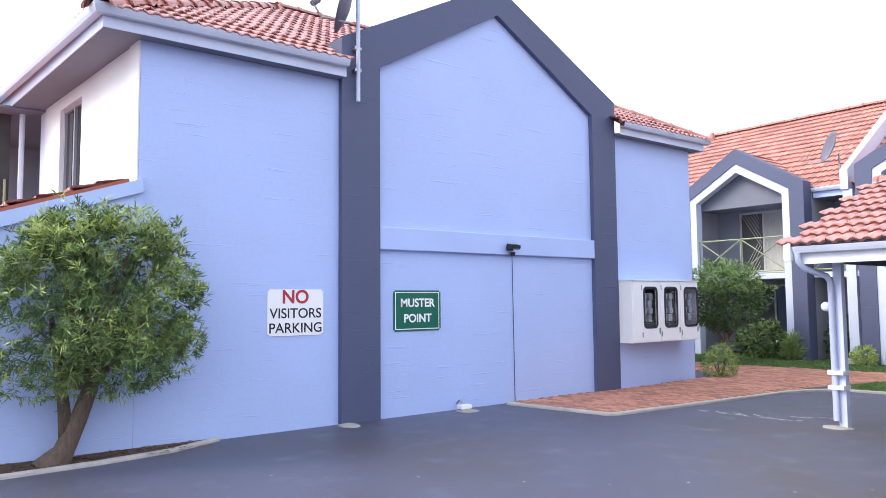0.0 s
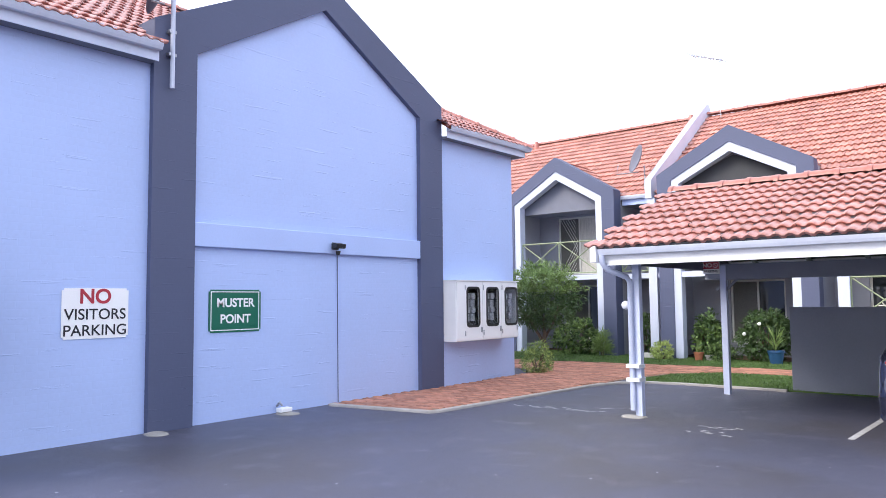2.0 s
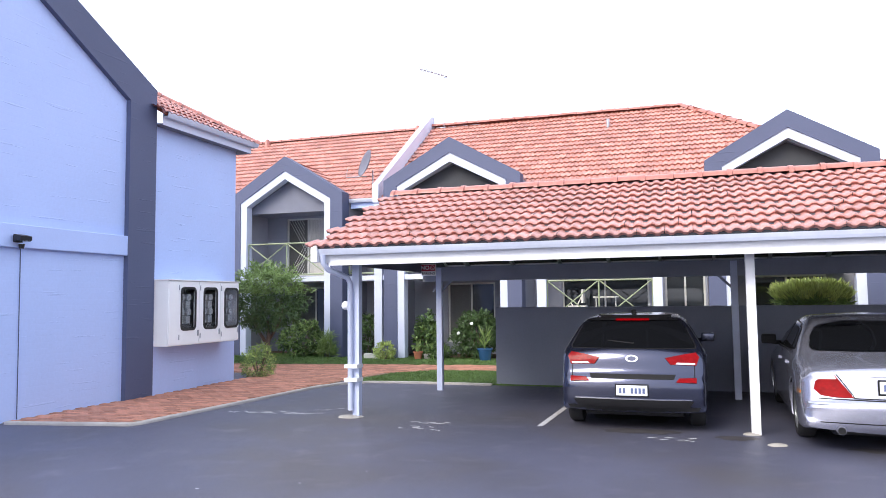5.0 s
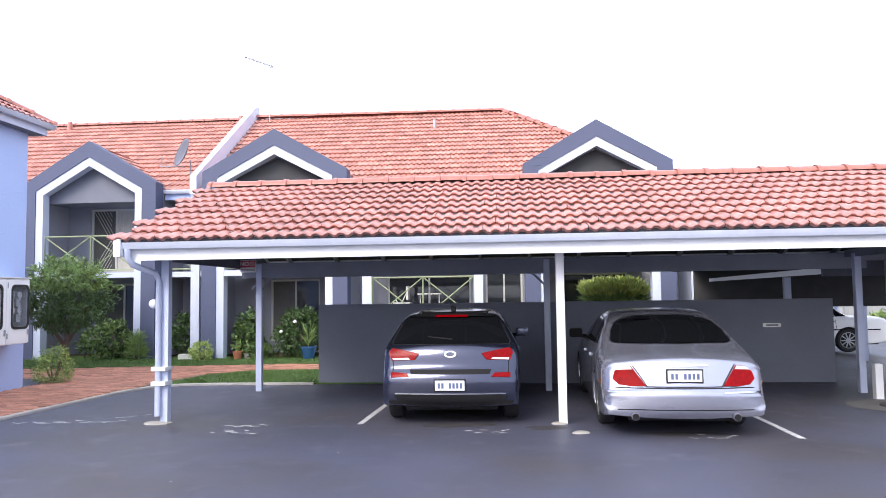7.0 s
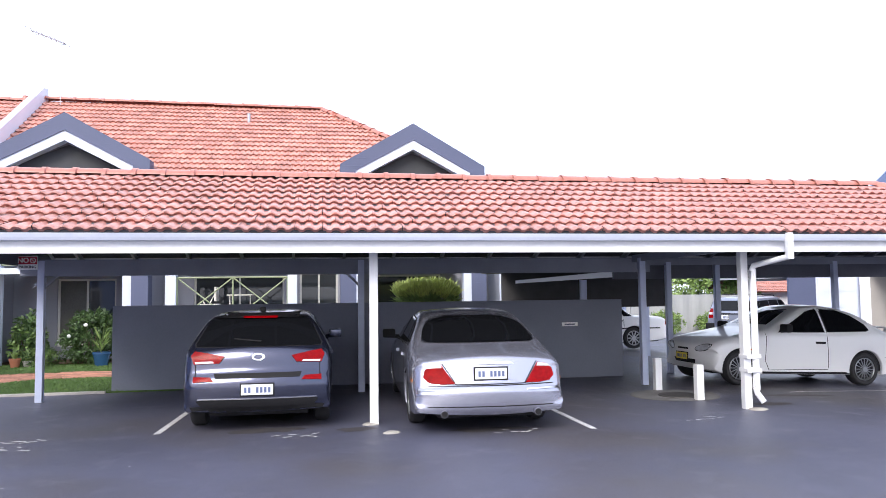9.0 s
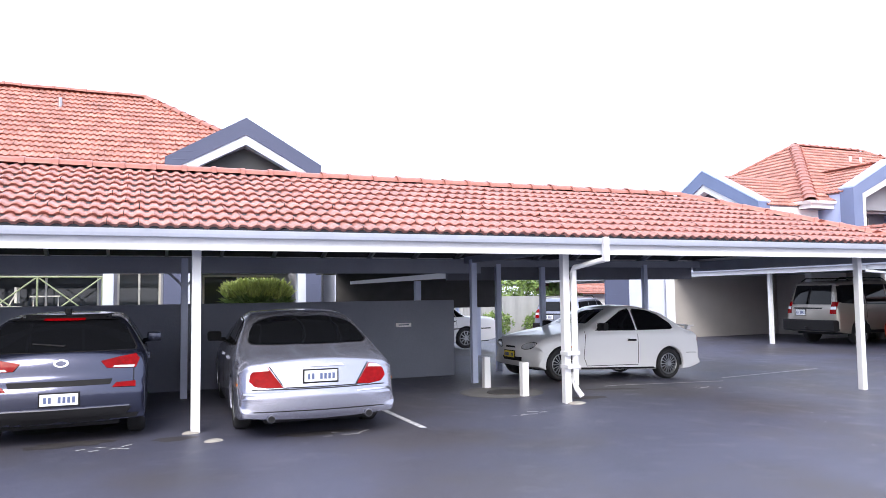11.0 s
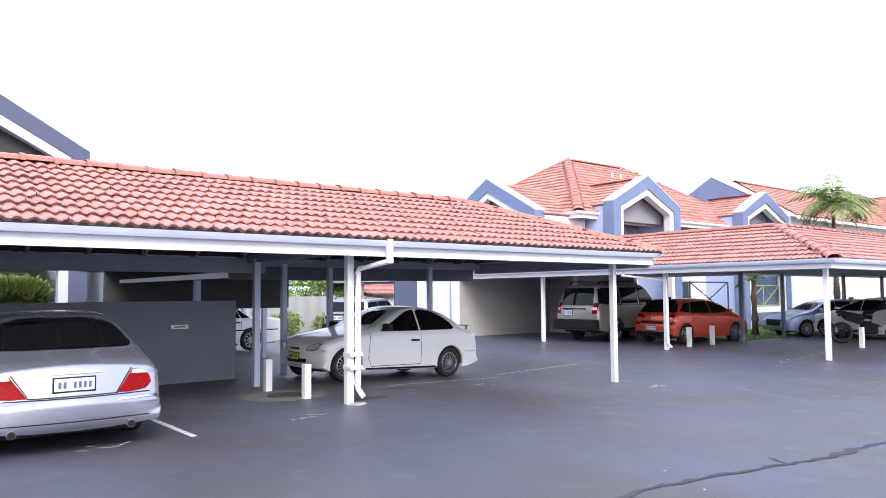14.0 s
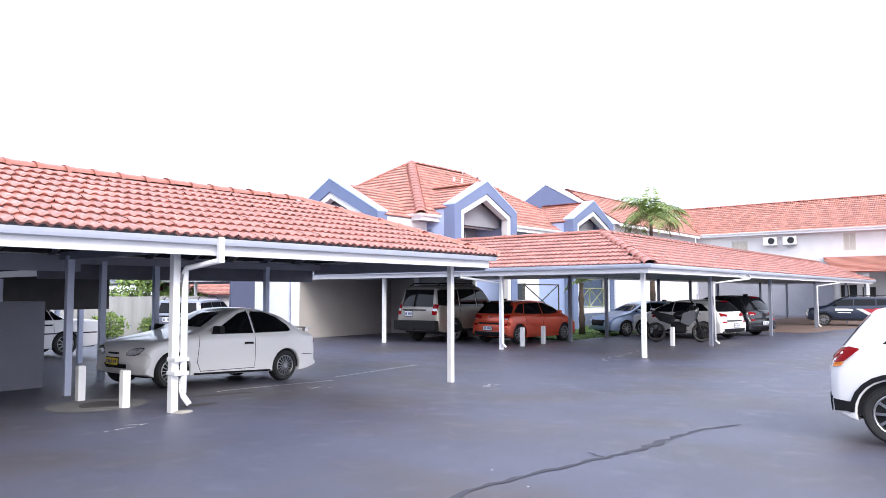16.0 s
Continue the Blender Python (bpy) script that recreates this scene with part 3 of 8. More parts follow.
def scraps(x0, y0, x1, y1, n, size, label):
    bm = B()
    for i in range(n):
        x, y = x0 + (x1 - x0) * (i + rp.uniform(0.1, 0.9)) / n, y0 + (y1 - y0) * (i + 0.5) / n + rp.uniform(-0.10, 0.10)
        a = rp.uniform(-0.7, 0.7)
        l, w = size * rp.uniform(0.5, 1.2), min(0.028, size * 0.6)
        z = 0.005 + fall(x)
        c, s = math.cos(a), math.sin(a)
        q = [(-l / 2, -w / 2), (-l * 0.1, -w * 0.7), (l / 2, -w / 3), (l / 2, w / 2), (0, w * 0.6), (-l / 2, w / 3)]
        bm.faces.new([bm.verts.new((x + c * u - s * v, y + s * u + c * v, z)) for u, v in q])
    return tagged(part("worn_marking", bm, M_cyan), label, "road marking", kind="structure")


scraps(-5.75, 8.85, -4.35, 9.05, 15, 0.17, "worn white painted letters on the asphalt")
scraps(-4.6, 9.35, -4.1, 9.4, 4, 0.2, "worn white painted letters on the asphalt")
for x, y in ((-2.62, 8.72), (0.32, 8.35), (2.75, 8.1), (5.15, 8.35), (9.4, 9.9), (11.9, 8.0), (-2.65, 8.3)):
    scraps(x - 0.25, y, x + 0.25, y, 6, 0.13, "worn white bay number on the asphalt")
scraps(17.5, 8.6, 22.5, 9.4, 14, 0.3, "worn white painted marks by the far carport")
scraps(2.0, -1.5, 9, 7.5, 14, 0.03, "small white paint specks on the asphalt")
scraps(-6.5, 2.0, -1, 7.5, 10, 0.03, "small white paint specks on the asphalt")

# old oil and tyre dirt in the bays and beside the drain
M_oil = mat("oil_stain", (0.062, 0.057, 0.060), 0.55, var=0.3, scale=5, fine=120, bump=0.2)
ro = random.Random(31)
for x, y, rx_, ry_ in ((0.0, 8.75, 0.42, 0.14), (2.5, 8.25, 0.5, 0.12), (7.6, 9.95, 0.55, 0.10), (-0.2, 10.4, 0.55, 0.9), (2.5, 10.2, 0.5, 1.0), (1.0, 8.6, 0.25, 0.12), (6.6, 9.2, 0.3, 0.12)):
    bm = B()
    q = ro.uniform(0, 50)
    pts = []
    for k in range(40):
        a = 2 * math.pi * k / 40
        g = 1 + 0.45 * noise.noise(Vector((math.cos(a) * 1.6, math.sin(a) * 1.6, q))) + 0.2 * noise.noise(Vector((math.cos(a) * 5, math.sin(a) * 5, q)))
        px_, py_ = x + rx_ * g * math.cos(a), y + ry_ * g * math.sin(a)
        pts.append(bm.verts.new((px_, py_, 0.0035 + fall(px_))))
    bm.faces.new(pts)
    tagged(part("oil_stain", bm, M_oil), "dark oil stain soaked into the asphalt", "stain", kind="structure")

# round drain cover on the bare concrete pad
bm = B()
bmesh.ops.create_circle(bm, cap_ends=True, segments=40, radius=0.62, matrix=Matrix.Translation((5.75, 10.25, 0.006)) @ Matrix.Diagonal((1.05, 1.0, 1, 1)))
man = tagged(part("concrete_pad", bm, M_pad), "round pale concrete pad set in the asphalt", "concrete pad", kind="structure")
bm = B()
bmesh.ops.create_cone(bm, cap_ends=True, segments=32, radius1=0.30, radius2=0.29, depth=0.016, matrix=Matrix.Translation((5.8, 10.2, 0.012)))
tagged(part("drain_cover", bm, M_nearblack), "round metal drain cover in a concrete pad", "drain cover")

# footing patches of cement round post feet
for x, y, r in ((-3.85, 8.86, 0.17), (1.15, 8.88, 0.10), (6.17, 8.80, 0.14), (1.35, 8.3, 0.1), (-7.93, 6.28, 0.2), (-7.95, 4.3, 0.18)):
    bm = B()
    bmesh.ops.create_icosphere(bm, subdivisions=3, radius=1, matrix=Matrix.Translation((x, y, 0)) @ Matrix.Diagonal((r, r * 0.75, 0.028, 1)))
    for v in bm.verts:
        v.co += Vector(v.co - Vector((x, y, 0))) * 0.25 * noise.noise(v.co * 9)
    tagged(part("cement_patch", bm, M_concrete, smooth=True), "rough blob of pale cement on the asphalt", "cement patch")

# ---- blue building ----
def askew(x, y):
    """The side of the blue building is not quite square to its front."""
    return y + (0.09 * (x + 8.13) * min(max((6.0 - y) / 3.0, 0), 1) if x < -8.13 else 0.0)


def lean_side(ob):
    for v in ob.data.vertices:
        v.co.y = askew(v.co.x, v.co.y)
    for child in ob.children:
        lean_side(child)


FX = -8.13
blue = thing("apartment_building", (-8.13, 7, 0), "pale blue painted brick building with a red tiled roof", "building")
bm = B()
wall_cells(bm, "y", -8.43, FX, 1.67, 12.38, -0.1, 4.70)
part("wall", bm, M_blue_y, blue, "blue painted brick wall")
bm = B()   # wall below the box steps back a little
box(bm, FX + 0.002, 9.95, 0, FX + 0.07, 11.13, 0.95)
part("plinth", bm, M_blue_y, blue)
bm = B()
wall_cells(bm, "x", 1.67, 1.95, -12.1, -8.43, -0.1, 4.64, [(-11.3, -10.3, 3.2, 4.45)])
box(bm, -8.43, 1.650, -0.1, FX - 0.004, 1.668, 4.64)
bw_ = box(B(), -17, 12.1, -0.1, -8.435, 12.378, 4.7)
part("wall", bw_, M_blue_x, blue)
lean_side(part("wall", bm, M_render, blue, "white rendered side wall"))
lean_side(window(blue, "x", -11.3, -10.3, 3.2, 4.45, 1.72, -1, M_greywall, M_glass, 2))
lean_side(part("reveal", box(B(), -12.4, 1.68, 2.9, -12.11, 1.94, 4.64), M_trimblue, blue))
part("downpipe", tube(B(), [(-12.5, 1.05, 4.6), (-12.5, 1.05, 2.6)], 0.04, 8), M_gutter, blue, "pale blue downpipe")
# gable frame standing proud of the wall
GY0, GY1, GYC = 4.24, 9.95, 7.10
bm = B()
left = [(GY0, -0.1), (GY0, 5.22), (GYC, 6.70), (GYC, 6.20), (4.85, 4.90), (4.85, -0.1)]
right = [(2 * GYC - y if i in (2, 3) else (GY1 if abs(y - GY0) < 0.01 else 9.33), z) for i, (y, z) in enumerate(left)]
for poly in (left, right):
    prism(bm, [(FX + 0.085, y, z) for y, z in poly], (-0.42, 0, 0))
bmesh.ops.remove_doubles(bm, verts=bm.verts, dist=0.0005)
part("gable_frame", bm, M_dark_y, blue, "dark grey-blue painted gable frame with two pilasters")
bm = B()
prism(bm, [(FX - 0.003, y, z) for y, z in ((4.80, 4.6), (9.40, 4.6), (9.40, 4.95), (GYC, 6.25), (4.80, 4.95))], (-0.25, 0, 0))
part("gable_infill", bm, M_blue_y, blue)
bm = B()
box(bm, FX + 0.001, 4.852, 2.335, FX + 0.075, 9.40, 2.655, 0.012)
part("string_course", bm, M_blue, blue, "projecting blue painted band")
# eaves
EX, EY0, EY1, EZ = -7.80, 1.10, 12.72, 4.82
gutter(blue, [(EX, 4.235, EZ + 0.03), (EX, EY0, EZ + 0.03), (-12.6, askew(-13.25, EY0), EZ + 0.03)][::-1], M_gutter)
gutter(blue, [(-16.5, EY1, EZ + 0.03), (EX, EY1, EZ + 0.03), (EX, 9.955, EZ + 0.03)][::-1], M_gutter)
for ob in boxes('fascia', M_trimblue, blue, [(EX - 0.13, EY0 + 0.115, EZ - 0.20, EX - 0.115, 4.237, EZ), (-13.25, EY0 + 0.115, EZ - 0.20, EX - 0.13, EY0 + 0.13, EZ), (EX - 0.13, 9.953, EZ - 0.20, EX - 0.115, EY1 - 0.115, EZ), (-16.5, EY1 - 0.13, EZ - 0.20, EX - 0.13, EY1 - 0.115, EZ)], 'pale blue fascia board'):
    lean_side(ob)
for ob in boxes('soffit', M_soffit, blue, [(FX + 0.002, EY0 + 0.13, EZ - 0.19, EX - 0.131, 4.236, EZ - 0.17), (-13.25, EY0 + 0.13, EZ - 0.19, FX + 0.001, 3.2, EZ - 0.17), (FX + 0.002, 9.955, EZ - 0.19, EX - 0.131, EY1 - 0.131, EZ - 0.17), (-16.5, 12.382, EZ - 0.19, FX + 0.001, EY1 - 0.131, EZ - 0.17)], 'grey-blue eave lining'):
    lean_side(ob)
SL, RX = 0.57, -11.6
rise = (EX - 0.02 - RX) * SL
rx, rz = RX, EZ + rise
e0, e1 = EY0 + 0.04, EY1 - 0.04
ex = EX - 0.03
ridge0, ridge1 = e0 + (ex - rx), e1 - (ex - rx)
roof_plane(blue, [(ex, e0, EZ), (ex, 4.237, EZ), (ex - (4.237 - e0), 4.237, EZ + (4.237 - e0) * SL)], M_slab, M_tiles, singles=0)
roof_plane(blue, [(ex, 9.952, EZ), (ex, e1, EZ), (ex - (e1 - 9.952), 9.952, EZ + (e1 - 9.952) * SL)], M_slab, M_tiles)
roof_plane(blue, [(-8.56, e0 + (ex + 8.56), EZ + (ex + 8.56) * SL), (-8.56, e1 - (ex + 8.56), EZ + (ex + 8.56) * SL), (rx, ridge1, rz), (rx, ridge0, rz)], M_slab, M_tiles, name="roof")
roof_plane(blue, [(-13.25, askew(-13.25, e0), EZ), (ex, e0, EZ), (rx, ridge0, rz)], M_slab, M_tiles)
ridge_caps(blue, (ex, e0, EZ + 0.05), (rx, ridge0, rz + 0.05), M_ridge)
ridge_caps(blue, (ex, e1, EZ + 0.05), (rx, ridge1, rz + 0.05), M_ridge)
ridge_caps(blue, (rx, ridge0, rz + 0.05), (rx, ridge1, rz + 0.05), M_ridge)
# lower wing with a sloping parapet and a lean-to roof
wing = thing("low_wing", (FX, -2, 0), "low blue wing with a sloping parapet and red tiles", "building")
TOP = lambda y: 3.0 - (1.668 - y) * 0.345
bm = B()
prism(bm, [(FX, y, z) for y, z in ((1.668, -0.1), (1.668, TOP(1.668) - 0.34), (-5.5, max(TOP(-5.5) - 0.34, 0.3)), (-5.5, -0.1))], (-0.3, 0, 0))
part("wall", bm, M_blue_y, wing)
bm = B()
prism(bm, [(FX + 0.05, y, z) for y, z in ((1.70, TOP(1.70) - 0.36), (1.70, TOP(1.70)), (-5.5, TOP(-5.5)), (-5.5, TOP(-5.5) - 0.36))], (-0.4, 0, 0))
part("parapet", bm, M_blue, wing, "sloping pale blue painted parapet")
part("parapet_cap", prism(B(), [(FX + 0.10, y, z) for y, z in ((1.70, TOP(1.70) - 0.15), (1.70, TOP(1.70) + 0.004), (-5.5, TOP(-5.5) + 0.004), (-5.5, TOP(-5.5) - 0.15))], (-0.44, 0, 0)), M_blue, wing, "stepped upper band of the parapet")
roof_plane(wing, [(-16.0, -5.5, TOP(-5.5) + 0.07), (-8.35, -5.5, TOP(-5.5) + 0.07), (-8.35, 1.62, TOP(1.62) + 0.07), (-16.0, 0.9, TOP(0.9) + 0.07)], M_slab, M_tiles)
# recessed balcony round the corner of the side wall
balc = thing("balcony", (-14.15, 1.5, 2.7), "shaded upper balcony with a green metal railing", "balcony")
part("slab", box(B(), -17.65, 0.6, 2.50, -12.15, 4.2, 2.68), M_greywall, balc)
part("back_wall", wall_cells(B(), "x", 4.2, 4.4, -17.65, -12.15, 2.5, 4.9, [(-14.25, -13.25, 2.7, 4.3)]), M_greywall, balc, "grey wall in the shade of the balcony")
part("side_wall", box(B(), -12.40, 1.95, 2.68, -12.15, 4.2, 4.62), M_greywall, balc)
window(balc, "x", -14.25, -13.25, 2.7, 4.3, 4.25, -1, M_frame, M_curtain, 2)
part("end_wall", box(B(), -15.6, 0.6, 2.68, -15.4, 4.2, 4.6), M_greywall, balc, "grey wall in the shade of the balcony")
x_rail(balc, (-17.15, 0.85), (-12.60, 0.85), 2.75, 3.55, 4, M_rail)
part("post", box(B(), -12.80, 0.75, 2.68, -12.64, 0.91, 4.6), M_nearblack, balc)
part("ceiling_lining", box(B(), -17.65, 0.5, 4.60, -12.15, 4.4, 4.63), M_soffit, balc)
part("fascia", box(B(), -17.65, 0.38, 4.52, -13.27, 0.42, 4.80), M_trimblue, balc)
gutter(balc, [(-17.65, 0.30, 4.86), (-13.27, 0.30, 4.86)], M_gutter)
roof_plane(balc, [(-17.65, 0.36, 4.84), (-13.27, 0.36, 4.84), (-13.27, 4.2, 7.3), (-17.65, 4.2, 7.3)], M_slab, M_tiles)

# satellite dish on a pole fixed to the pilaster
dish = thing("satellite_dish", (-7.95, 4.45, 4.34), "dark grey satellite dish on a pale pole beside the gable", "satellite dish")
part("pole", tube(B(), [(-7.97, 4.45, 4.33), (-7.97, 4.45, 6.2)], 0.03, 10), M_gutter, dish, "pale blue painted steel pole", smooth=40)
boxes("bracket", M_steel, dish, [(-8.043, 4.40, z, -7.96, 4.50, z + 0.04) for z in (4.75, 5.05)])


def dish_bowl(bm, c, aim, r):
    aim = Vector(aim).normalized()
    q = aim.to_track_quat("Z", "Y").to_matrix()
    rings = []
    for k in range(7):
        t = k / 6
        rings.append([bm.verts.new(Vector(c) + q @ Vector((math.cos(a) * r * t, math.sin(a) * r * 1.08 * t, 0.28 * r * t * t))) for a in [2 * math.pi * i / 24 for i in range(24)]] if k else [bm.verts.new(c)])
    for i in range(24):
        bm.faces.new((rings[0][0], rings[1][i], rings[1][(i + 1) % 24]))
    for a, b in zip(rings[1:], rings[2:]):
        for i in range(24):
            bm.faces.new((a[i], b[i], b[(i + 1) % 24], a[(i + 1) % 24]))
    return bm


M_dishm = mat("grey_dish_paint", (0.14, 0.14, 0.18), 0.5, var=0.1)
ob = part("reflector", dish_bowl(B(), (-7.98, 4.33, 5.62), (-0.55, -0.85, 0.30), 0.36), M_dishm, dish, smooth=True)
ob.modifiers.new("thick", "SOLIDIFY").thickness = 0.008
part("feed_arm", tube(B(), [(-7.98, 4.33, 5.4), (-7.9, 3.85, 5.35), (-7.9, 3.72, 5.52)], 0.014, 6), M_steel, dish)
part("feed_horn", tube(B(), [(-7.9, 3.72, 5.5), (-7.93, 3.82, 5.58)], 0.04, 10), M_dishm, dish)

# flood lamp with its wire on the band
lamp = thing("flood_light", (FX + 0.08, 7.28, 2.45), "small black flood light fixed to the blue band", "light")
bm = B()
box(bm, FX + 0.076, 7.22, 2.40, FX + 0.12, 7.34, 2.50, 0.008)
part("bracket", bm, M_black, lamp)
bm = B()
prism(bm, [(FX + 0.12, 7.19, 2.51), (FX + 0.25, 7.19, 2.48), (FX + 0.24, 7.19, 2.42), (FX + 0.13, 7.19, 2.43)], (0, 0.18, 0))
part("housing", bm, M_black, lamp)
part("lens", box(B(), FX + 0.14, 7.20, 2.412, FX + 0.235, 7.36, 2.418), M_glass, lamp)
part("sensor", tube(B(), [(FX + 0.11, 7.33, 2.38), (FX + 0.11, 7.33, 2.32)], [0.04, 0.03], 10), M_black, lamp)
part("conduit", tube(B(), [(FX + 0.012, 7.40, 2.334), (FX + 0.012, 7.42, 0.02)], 0.006, 6), M_dark_y, lamp, "thin dark cable run down the wall")
bait = thing("bait_box", (-7.95, 6.25, 0.03), "small white tap box on a cement blob", "box")
part("body", box(B(), -8.02, 6.15, 0.03, -7.90, 6.35, 0.09, 0.012), M_box, bait)
part("tap", tube(B(), [(-8.10, 6.22, 0.10), (-8.02, 6.22, 0.16), (-7.98, 6.22, 0.12)], 0.018, 6), M_steel, bait)

# signs
TURN_X = Matrix.Rotation(radians(90), 4, "Z") @ Matrix.Rotation(radians(90), 4, "X")


def sign(name, y0, z0, y1, z1, plate_m, label):
    s = thing(name, (FX + 0.01, (y0 + y1) / 2, z0), label, "sign")
    bm = B()
    box(bm, FX + 0.004, y0, z0, FX + 0.012, y1, z1)
    bmesh.ops.bevel(bm, geom=[e for e in bm.edges if abs(e.verts[0].co.x - e.verts[1].co.x) > 0.004], offset=0.025, segments=3, affect="EDGES")
    part("plate", bm, plate_m, s)
    return s


s1 = sign("parking_sign", 3.229, 1.190, 4.008, 1.778, M_signw, "white enamel sign reading no visitors parking")
words("NO", 0.235, (FX + 0.0145, 3.61, 1.675), TURN_X, M_red, s1, 0.006)
words("VISITORS", 0.178, (FX + 0.0145, 3.618, 1.468), TURN_X, M_blackp, s1, 0.0015)
words("PARKING", 0.178, (FX + 0.0145, 3.618, 1.282), TURN_X, M_blackp, s1, 0.0015)
s2 = sign("muster_sign", 5.112, 1.188, 5.945, 1.768, M_green, "green and white muster point sign on the wall")
bm = B()
for a, b, c, d in ((5.14, 1.212, 5.917, 1.224), (5.14, 1.732, 5.917, 1.744), (5.14, 1.224, 5.152, 1.732), (5.905, 1.224, 5.917, 1.732)):
    box(bm, FX + 0.0125, a, b, FX + 0.0145, c, d)
part("border", bm, M_signw, s2, "thin white border line")
words("MUSTER", 0.165, (FX + 0.0145, 5.53, 1.585), TURN_X, M_signw, s2, 0.0042)
words("POINT", 0.165, (FX + 0.0145, 5.53, 1.365), TURN_X, M_signw, s2, 0.0042)

# meter cabinet
mb = thing("meter_cabinet", (FX, 11, 0.82), "white metal electricity meter cabinet with three windows", "cabinet")
MX, MY0, MY1, MZ0, MZ1 = -7.76, 9.97, 11.97, 0.83, 1.945
bm = B()
wall_cells(bm, "y", MX - 0.03, MX - 0.012, MY0, MY1, MZ0, MZ1, [(10.28, 10.66, 1.10, 1.82), (10.90, 11.28, 1.10, 1.82), (11.52, 11.93, 1.10, 1.82)])
box(bm, FX + 0.005, MY0, MZ1 - 0.02, MX - 0.03, MY1, MZ1)
box(bm, FX + 0.005, MY0, MZ0, MX - 0.03, MY1, MZ0 + 0.02)
box(bm, FX + 0.005, MY0, MZ0 + 0.02, MX - 0.03, MY0 + 0.02, MZ1 - 0.02)
box(bm, FX + 0.005, MY1 - 0.02, MZ0 + 0.02, MX - 0.03, MY1, MZ1 - 0.02)
box(bm, FX + 0.003, MY0 - 0.02, MZ1 + 0.001, MX + 0.03, MY1 + 0.02, MZ1 + 0.018)
part("body", bm, M_box, mb)
part("backing", box(B(), FX + 0.01, MY0 + 0.03, MZ0 + 0.03, FX + 0.03, MY1 - 0.03, MZ1 - 0.03), M_blackp, mb)
M_meter = mat("meter_face", (0.50, 0.51, 0.53), 0.4, var=0.3, scale=20)
rm = random.Random(2)
for k, (a, b, c, d) in enumerate(((MY0 + 0.01, 10.76, 10.28, 10.66), (10.77, 11.38, 10.90, 11.28), (11.39, MY1 - 0.01, 11.52, 11.93))):
    bm = B()
    wall_cells(bm, "y", MX - 0.011, MX + 0.012, a, b, MZ0 + 0.015, MZ1 - 0.015, [(c, d, 1.10, 1.82)])
    door = part("door", bm, M_box, mb)
    def soft_box(y0, y1, z0, z1, q):
        return [(y + q * math.cos(t), z + q * math.sin(t)) for y, z, t0 in ((y1 - q, z1 - q, 0), (y0 + q, z1 - q, 90), (y0 + q, z0 + q, 180), (y1 - q, z0 + q, 270)) for t in [radians(t0 + 22.5 * n) for n in range(5)]]
    def ring(y0, y1, z0, z1, q, inner, x0, x1):
        bm = B()
        o = soft_box(y0, y1, z0, z1, q)
        loops = [[bm.verts.new((x, y, z)) for y, z in line] for x in (x0, x1) for line in (o, inner)]
        n = len(o)
        for i in range(n):
            j = (i + 1) % n
            bm.faces.new((loops[0][i], loops[0][j], loops[2][j], loops[2][i]))
            bm.faces.new((loops[1][j], loops[1][i], loops[3][i], loops[3][j]))
            bm.faces.new((loops[2][i], loops[2][j], loops[3][j], loops[3][i]))
            bm.faces.new((loops[0][j], loops[0][i], loops[1][i], loops[1][j]))
        return bm
    hole = soft_box(c + 0.02, d - 0.02, 1.12, 1.80, 0.07)
    part("gasket", ring(c - 0.02, d + 0.02, 1.08, 1.84, 0.09, hole, MX + 0.0125, MX + 0.02), M_black, door, "black rubber window gasket")
    bm = B()
    box(bm, MX + 0.0125, b - 0.05, 0.98, MX + 0.03, b - 0.02, 1.08, 0.004)
    part("latch", bm, M_steel, door)
    for z in (0.93, 1.78):
        part("hinge", tube(B(), [(MX + 0.018, a + 0.02 if k else a + 0.24, z), (MX + 0.018, a + 0.02 if k else a + 0.24, z + 0.09)], 0.009, 6), M_steel, door)
    for i in range(4):
        y, z = c + 0.1 + 0.18 * (i % 2), 1.66 - 0.26 * (i // 2)
        bm = B()
        tube(bm, [(MX - 0.2, y, z), (MX - 0.05, y, z)], 0.062, 14)
        box(bm, MX - 0.2, y - 0.055, z - 0.2, MX - 0.07, y + 0.055, z - 0.07)
        part("meter", bm, M_meter, mb, "round electricity meter", smooth=40)
    ob = part("pane", box(B(), MX - 0.006, c, 1.10, MX - 0.002, d, 1.82), clear_glass("meter_window"), door)
    ob.visible_shadow = False

# ---- carports ----
def square_post(name, x, y, z0, z1, material, parent, w=0.10, label=""):
    return part(name, box(B(), x - w / 2, y - w / 2, z0, x + w / 2, y + w / 2, z1, 0.006), material, parent, label)


def downpipe(parent, pts, material, w=0.075):
    return part("downpipe", tube(B(), pts, w * 0.5, 10), material, parent, "painted downpipe with wall straps", smooth=40)


